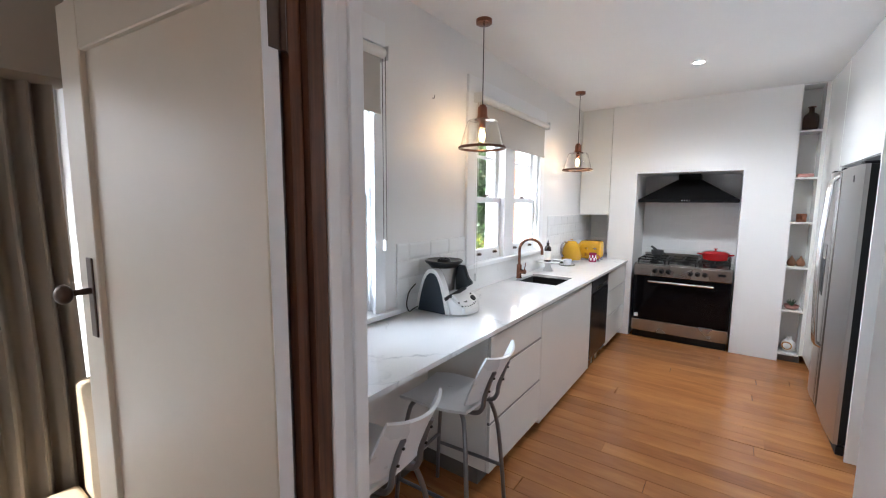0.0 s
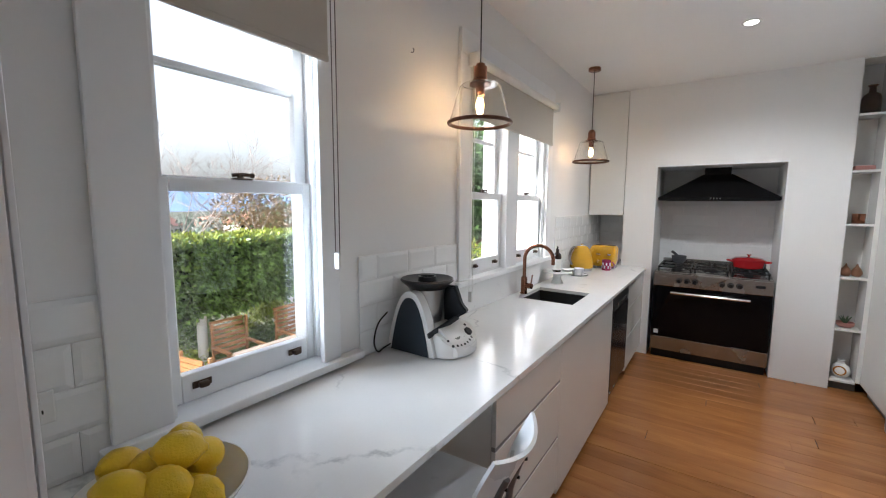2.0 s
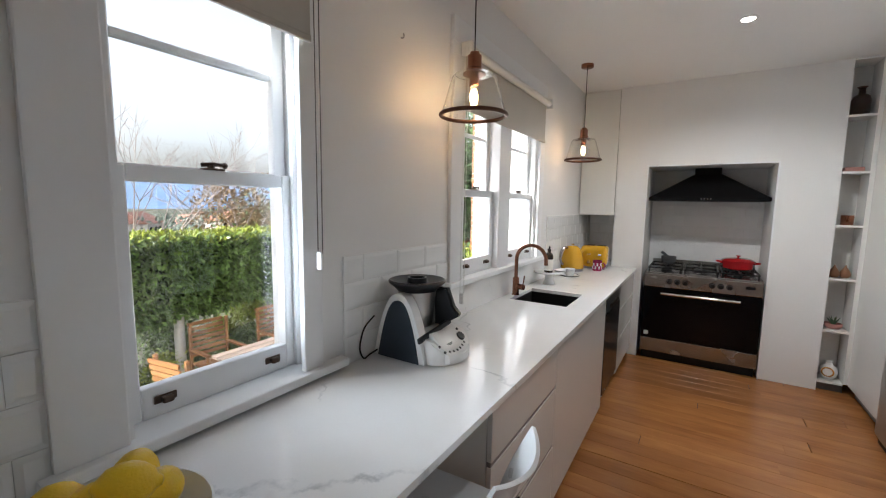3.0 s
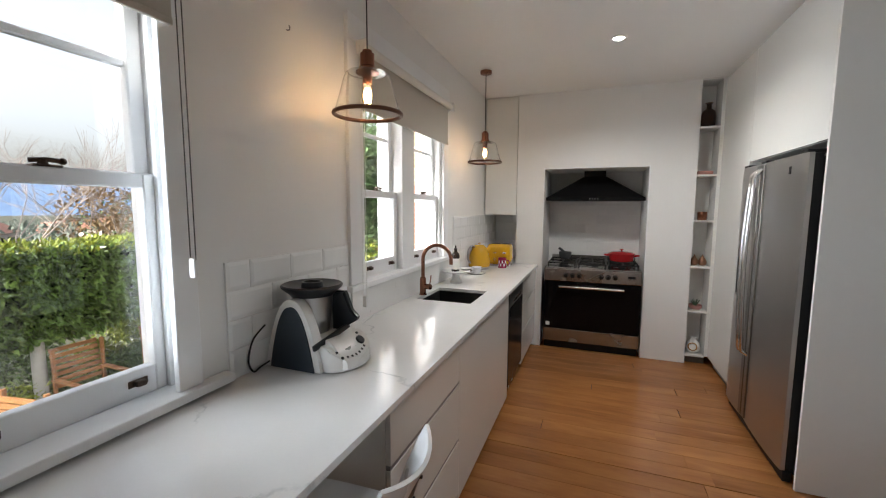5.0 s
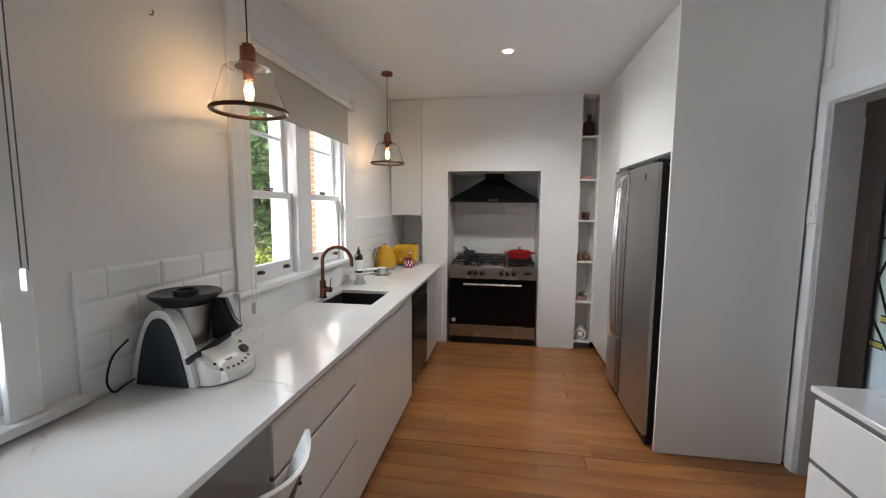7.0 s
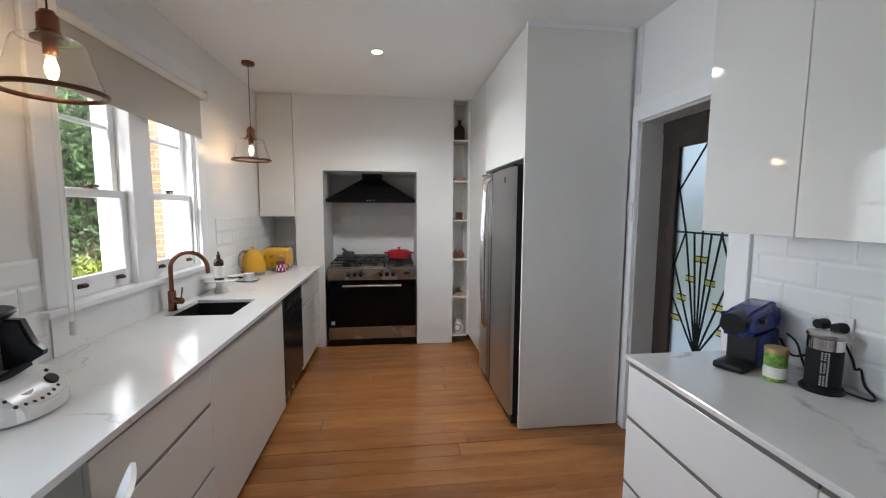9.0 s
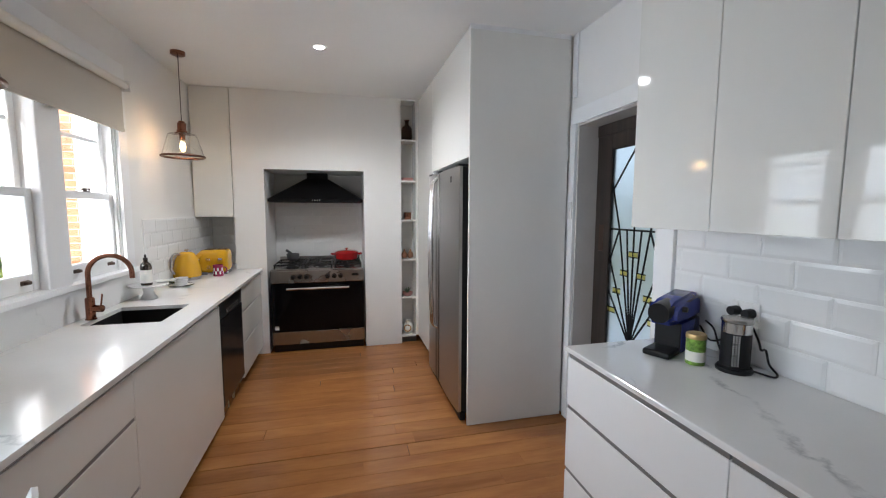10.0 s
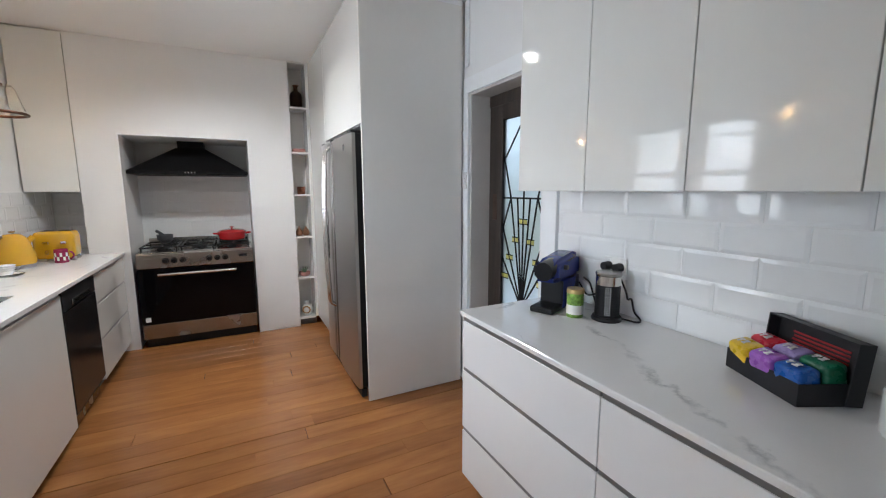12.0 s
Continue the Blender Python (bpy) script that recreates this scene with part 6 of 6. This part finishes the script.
def tree(c, r, h, n, size, seed, material, label):
    b, rng = bush("tree", (c[0], c[1], GZ + h), r, n, size, seed, material, label, 1.0, "tree")
    bm = B()
    tube(bm, [(c[0], c[1], GZ), (c[0] + 0.05, c[1], GZ + h * 0.5), (c[0], c[1] + 0.08, GZ + h)], 0.10, 8)
    for i in range(6):
        a = i * 1.05
        tube(bm, [(c[0], c[1], GZ + h * (0.4 + 0.08 * i)), (c[0] + 0.5 * r * math.cos(a), c[1] + 0.5 * r * math.sin(a), GZ + h * (0.6 + 0.09 * i))], 0.035, 6)
    part("trunk", bm, M_bark, b, "", True)


tree((-5.9, 10.6), 1.6, 2.9, 9000, 0.13, 21, M_leaf3, "leafy dark green garden tree")
tree((-7.6, 13.0), 2.0, 3.0, 9000, 0.15, 22, M_leaf3, "leafy dark green garden tree")
tree((-4.9, 12.2), 1.5, 3.3, 8000, 0.13, 23, M_leaf3, "leafy dark green garden tree")
for i, (x, y, z, r) in enumerate(((-4.5, 8.6, 0.30, 0.6), (-5.1, 9.3, 0.35, 0.65), (-5.8, 9.0, 0.2, 0.6))):
    bush("shrub", (x, y, z), r, 3500, 0.06, 31 + i, M_leaf2, "yellow-green leafy garden shrub")
for i, (x, y, z, r) in enumerate(((-7.1, 8.3, -0.75, 0.35), (-6.9, 8.9, -0.6, 0.45), (-6.2, 4.5, -0.8, 0.3), (-7.35, 4.2, -0.5, 0.45), (-8.1, 7.2, -0.75, 0.35), (-7.6, 5.4, -0.85, 0.36), (-7.5, 6.0, -0.9, 0.34), (-7.7, 6.6, -0.85, 0.36), (-7.2, 5.0, -0.95, 0.30), (-7.75, 7.4, -0.8, 0.36), (-7.3, 4.5, -0.9, 0.32), (-7.5, 9.4, -0.4, 0.5), (-8.3, 5.0, -0.5, 0.5), (-8.3, 6.4, -0.5, 0.5), (-8.3, 7.8, -0.5, 0.5), (-8.3, 9.2, -0.5, 0.5))):
    bush("shrub", (x, y, z), r, 2600, 0.055, 41 + i, M_leaf if i % 2 else M_leaf2, "low green leafy plant under the hedge")


M_palebark = mat("pale_bark", (0.30, 0.25, 0.22), 0.9, 0, 0.2)


def bare_tree(c, h, seed, label):
    rng = random.Random(seed)
    t_ = thing("bare_tree", (c[0], c[1], c[2]), label, "tree")
    bm = B()

    def limb(p, d, ln, r, depth):
        q = p + d * ln
        cyl(bm, p, q, r, r * 0.65, 4, False)
        if depth:
            for _ in range(3):
                e = (d + Vector((rng.gauss(0, 0.45), rng.gauss(0, 0.45), rng.gauss(0.1, 0.3)))).normalized()
                limb(q, e, ln * rng.uniform(0.62, 0.85), r * 0.6, depth - 1)
    limb(Vector(c), Vector((0, 0, 1)), h * 0.3, h * 0.007, 5)
    part("branches", bm, M_palebark, t_)


bare_tree((-15.0, 8.6, -3.5), 8.0, 3, "leafless winter tree beyond the hedge")
bare_tree((-18.0, 13.5, -4.5), 8.5, 5, "leafless winter tree beyond the hedge")
M_autumn = mat("russet_leaf", (0.19, 0.12, 0.05), 0.6, 0, 0.2)
tree((-19, 14.5), 2.6, 1.2, 5000, 0.20, 51, M_autumn, "russet garden tree beyond the hedge")
tree((-16, 17.5), 2.0, 1.8, 5000, 0.20, 52, M_leaf2, "yellow-green garden tree beyond the hedge")
tree((-24, 19.0), 2.6, 0.8, 5000, 0.22, 53, M_leaf3, "green garden tree beyond the hedge")

# distance: hills across the valley and the town below
# the haze of distance is put into the hills' blue base colour
M_hill = mat("haze_blue_hills", (0.12, 0.18, 0.29), 1.0, 0, 0.15, 0.004, 0.02, 0.0, spec=0.0)
hl = B()
rows = []
for i in range(61):
    a = radians(90 + 5 + 165 * i / 60)
    rows.append((a, 42 + 30 * (0.5 + 0.5 * noise.noise(Vector((i * 0.13, 3, 0)))) + 8 * noise.noise(Vector((i * 0.5, 1, 0)))))
prev = None
for a, h in rows:
    ring = [hl.verts.new((r * math.cos(a), r * math.sin(a), z)) for r, z in ((900, -18), (1100, -5 + h * 0.3), (1350, h), (1480, h * 0.6))]
    if prev:
        for k in range(3):
            hl.faces.new((prev[k], ring[k], ring[k + 1], prev[k + 1]))
    prev = ring
bmesh.ops.recalc_face_normals(hl, faces=hl.faces[:])
setting("backdrop_hills", hl, M_hill, "blue hazy hills across the valley", "hills", True)
M_house = mat("pale_house_wall", (0.62, 0.58, 0.54), 0.9, 0, 0.05, 0.1, 1, 0.0, 0.0, 0.3)
M_roofs = mat("tile_roof", (0.30, 0.14, 0.10), 0.9, 0, 0.1, 0.2, 2, 0.0, 0.0, 0.4)
# leaf green greyed in its colour for haze over the valley
M_farleaf = mat("hazy_far_leaf", (0.12, 0.15, 0.12), 0.8, 0, 0.3, 0.05, 0.4, 0.0)
trng = random.Random(9)


def town_house(x, y, z, s, rz):
    t_ = thing("house", (0, 0, 0), "distant pale house with a red tiled roof in the valley", "house", "valley houses")
    part("wall", bx(B(), -5 * s, 5 * s, -4 * s, 4 * s, 0, 3.2 * s), M_house, t_)
    part("roof", prism(B(), [(-4.6 * s, 3.2 * s), (4.6 * s, 3.2 * s), (0, 5.8 * s)], "x", -5.4 * s, 5.4 * s), M_roofs, t_)
    for k in (-3, 0, 3):
        part("window", bx(B(), (k - 0.7) * s, (k + 0.7) * s, -4.05 * s, -4.0 * s, 1.0 * s, 2.4 * s), M_blackglass, t_)
    t_.matrix_basis = pose(x, y, z, 0, 0, rz)
    return t_


h0 = town_house(-120, 84, GZ - 6.5, 1.0, 40)
for _ in range(70):
    a, r = radians(trng.uniform(108, 172)), trng.uniform(110, 480)
    copy_thing(h0, pose(r * math.cos(a), r * math.sin(a), GZ - min(14, max(0, -r * math.cos(a) - 20) * 0.06) - 0.5, 0, 0, trng.uniform(0, 180)))
pts = []
for _ in range(26000):
    a, r = radians(trng.uniform(100, 178)), trng.uniform(110, 520)
    x, y = r * math.cos(a), r * math.sin(a)
    z = GZ - min(14, max(0, -x - 20) * 0.06) - 1
    s = trng.uniform(0, 5)
    pts.append((Vector((x + trng.gauss(0, 1.5), y + trng.gauss(0, 1.5), z + s)), Vector((0, 0, 1))))
wd = leaf_object("valley_trees", pts, 1.6, 77, M_farleaf, None, 1.6)
tagged(wd, "distant belts of trees in the valley", "trees")

# patio set below the window
tt = thing("garden_table", (-6.0, 6.9, GZ), "weathered timber garden table on the patio", "table")
M_greywood = wood("grey_teak", (0.16, 0.12, 0.095), (0.34, 0.27, 0.22), 0.7, "y", 0.1, 10)
for i in range(7):
    part("slat", bx(B(), -6.45 + 0.13 * i, -6.33 + 0.13 * i, 6.15, 7.75, GZ + 0.71, GZ + 0.74), M_greywood, tt)
for x in (-6.38, -5.66):
    for y in (6.25, 7.65):
        part("leg", bx(B(), x - 0.035, x + 0.035, y - 0.035, y + 0.035, GZ, GZ + 0.71), M_greywood, tt)


def garden_chair():
    c = thing("garden_chair", (0, 0, 0), "orange-brown slatted timber garden chair on the patio", "chair", "garden chairs")
    for i in range(6):
        part("seat_slat", bx(B(), -0.24, 0.24, -0.22 + 0.075 * i, -0.16 + 0.075 * i, 0.42, 0.44), M_teak, c)
    for i in range(7):
        part("back_slat", bx(B(), -0.24, 0.24, 0.22 + 0.012 * i, 0.24 + 0.012 * i, 0.52 + 0.07 * i, 0.565 + 0.07 * i), M_teak, c)
    for x in (-0.26, 0.24):
        part("leg", bx(B(), x, x + 0.03, -0.22, -0.18, 0, 0.62), M_teak, c)
        part("back_leg", bx(B(), x, x + 0.03, 0.20, 0.24, 0, 1.0), M_teak, c)
        part("arm", bx(B(), x - 0.01, x + 0.045, -0.24, 0.24, 0.62, 0.645), M_teak, c)
    return c


g0 = garden_chair()
g0.matrix_basis = pose(-6.95, 6.5, GZ, 0, 0, 90)
copy_thing(g0, pose(-6.95, 7.5, GZ, 0, 0, 90))
copy_thing(g0, pose(-6.1, 5.75, GZ, 0, 0, 190))
M_teal = mat("teal_plastic", (0.02, 0.16, 0.14), 0.4)
tagged(part("plant_pot", lathe(B(), [(0, GZ), (0.13, GZ), (0.19, GZ + 0.30), (0.175, GZ + 0.30), (0.12, GZ + 0.03), (0, GZ + 0.03)], (-6.55, 4.95, 0), 20), M_teal, None, "", True), "teal plastic plant pot on the patio", "pot")

# brick side wing of the house with a white rendered return
wg = thing("house_wing", (-3.6, 10.2, GZ), "brick wing of the house beyond the kitchen", "house")
part("wall", bx(B(), -4.65, OX + 0.1, 9.55, 11.5, GZ, 4.2), M_grout, wg)
part("roof", bx(B(), -4.95, OX + 0.4, 9.25, 11.8, 4.2, 4.32), M_roofs, wg)
bricks = {}
row, z = 0, GZ
while z < 3.6:
    x = -4.65 - (0.12 if row % 2 else 0)
    while x < OX + 0.05:
        a, b = max(x, -4.65), min(x + 0.23, OX + 0.1)
        k = round(b - a, 3)
        if k > 0.03 and z > 0.6:
            if k not in bricks:
                q = B()
                bx(q, 0, k, -0.008, 0.0, 0, 0.076)
                me = bpy.data.meshes.new("brick")
                q.to_mesh(me)
                q.free()
                me.materials.append(M_brick)
                bricks[k] = me
            ob = new("brick", bricks[k])
            ob.parent = wg
            ob.matrix_parent_inverse = Matrix.Translation(-wg.location)
            ob.location = (a, 9.55, z)
        x += 0.24
    z += 0.086
    row += 1


# ---- floor boards ----
def boards(x0, x1, y0, y1, seed, crack=None):
    rng = random.Random(seed)
    y, w = y0, 0.128
    meshes = {}
    floor = bpy.data.objects["floor"]
    while y < y1 - 0.02:
        wide = min(w, y1 - y)
        x = x0 - rng.uniform(0, 2.0)
        while x < x1 - 0.01:
            ln = rng.choice((1.8, 2.4, 3.0, 3.6))
            a, b = max(x, x0), min(x + ln, x1)
            key = (round(b - a, 2), round(wide, 3))
            if b - a > 0.05:
                if key not in meshes:
                    q = B()
                    bx(q, 0.0008, key[0] - 0.0008, 0.0009, key[1] - 0.0009, -0.012, 0.0, 0.0012, 1)
                    me = bpy.data.meshes.new("floor_board")
                    q.to_mesh(me)
                    q.free()
                    me.materials.append(M_floor)
                    meshes[key] = me
                ob = new("floor_board", meshes[key])
                ob.location = (a, y, 0)
                ob.parent = floor
            x += ln
        y += wide
        if crack and abs(y - crack) < 0.01:
            y += 0.005


boards(WX, RX + 0.16, 3.244, 8.70, 4, 6.06)
boards(-3.10, 3.0, -1.2, 3.244, 5)


# ---- wall tiles ----
def tile_mesh(w, h, axis, slope=0.014, rise=0.008):
    """A bevelled tile: a raised flat face with sloping edges; axis is the way it faces."""
    b = B()
    g, s, t0, t1 = 0.0008, slope, 0.003, rise
    rings = []
    for inset, d in ((0, 0), (0, t0), (s, t1)):
        a = g + inset
        pts = [(a, a), (w - a, a), (w - a, h - a), (a, h - a)]
        rings.append([b.verts.new({"+x": (d, u, v), "-x": (-d, u, v), "-y": (u, -d, v), "+y": (u, d, v)}[axis]) for u, v in pts])
    for p, q in zip(rings, rings[1:]):
        for i in range(4):
            j = (i + 1) % 4
            b.faces.new((p[i], p[j], q[j], q[i]))
    b.faces.new(rings[-1])
    bmesh.ops.recalc_face_normals(b, faces=b.faces[:])
    me = bpy.data.meshes.new("tile")
    b.to_mesh(me)
    b.free()
    me.materials.append(M_tile)
    return me


def tiling(parent, axis, at, u0, u1, z0, z1, w, h, skip=(), slope=0.014, rise=0.008):
    """Tiles in running bond over a patch of wall; at: the wall's face; u runs along the wall."""
    cache = {}
    z, row = z0, 0
    while z < z1 - 0.012:
        hh = min(h, z1 - z)
        u = u0 - (w / 2 if row % 2 else 0)
        while u < u1 - 0.005:
            a, b = max(u, u0), min(u + w, u1)
            lo = z
            for s0, s1, sz in skip:
                if b > s0 + 0.002 and a < s1 - 0.002 and lo < sz:
                    if a >= s0 and b <= s1:
                        lo = max(lo, sz)
                    elif a < s0 < b:
                        b = s0
                    elif a < s1 < b:
                        a = s1
            if b - a > 0.03 and z + hh - lo > 0.03:
                key = (round(b - a, 3), round(z + hh - lo, 3))
                if key not in cache:
                    cache[key] = tile_mesh(*key, axis, slope, rise)
                ob = new("tile", cache[key])
                ob.location = (at, a, lo) if axis[1] == "x" else (a, at, lo)
                ob.parent = parent
            u += w
        z += hh
        row += 1


def splash(name, axis, at, u0, u1, z0, z1, w, h, label, skip=(), holes=(), slope=0.014, rise=0.0062):
    b = B()
    d = 0.004 if axis[0] == "+" else -0.004
    lo, hi = sorted((at, at + d))
    if holes:
        u = u0
        for a, c, z in holes:
            if a > u + 0.001:
                bx(b, lo, hi, u, a, z0, z1)
            u = c
        if u1 > u:
            bx(b, lo, hi, u, u1, z0, z1)
    elif axis[1] == "x":
        bx(b, lo, hi, u0, u1, z0, z1)
    else:
        bx(b, u0, u1, lo, hi, z0, z1)
    root = setting(name, b, M_grout, label, "tiles")
    tiling(root, axis, at + d, u0, u1, z0, z1, w, h, skip, slope, rise)
    return root


TW, TH = 0.21, 0.105
splash("splashback_east", "-x", RX, SY + 0.02, 5.205, BT + 0.001, UZ + 0.008, 0.25, 0.107, "white bevelled glazed wall tiles in running bond", (), (), 0.013, 0.0052)
splash("splashback_west_near", "+x", WX, SY, 3.80, BT + 0.001, 1.318, TW, TH, "white bevelled glazed wall tiles beside the window")
splash("splashback_west", "+x", WX, 4.62, 5.375, BT + 0.001, 1.318, TW, TH, "white bevelled glazed wall tiles between the windows")
setting("upstand_sink", bx(B(), WX, WX + 0.012, 5.377, 6.973, BT + 0.0005, 1.07, 0.001, 1), M_stone, "plain white stone upstand below the sink window", "upstand")
splash("splashback_corner", "+x", WX, 6.975, 8.598, BT + 0.001, 1.435, TW, TH, "white bevelled glazed wall tiles in the corner")
splash("splashback_recess", "-y", 8.60, WX + 0.01, -2.168, BT + 0.001, 1.435, TW, TH, "white bevelled glazed wall tiles behind the toaster")
splash("splashback_stove", "-y", 8.66, ALC[0], ALC[1], 0.80, 1.60, TW, TH, "white flat glazed wall tiles behind the stove", (), (), 0.002, 0.0045)
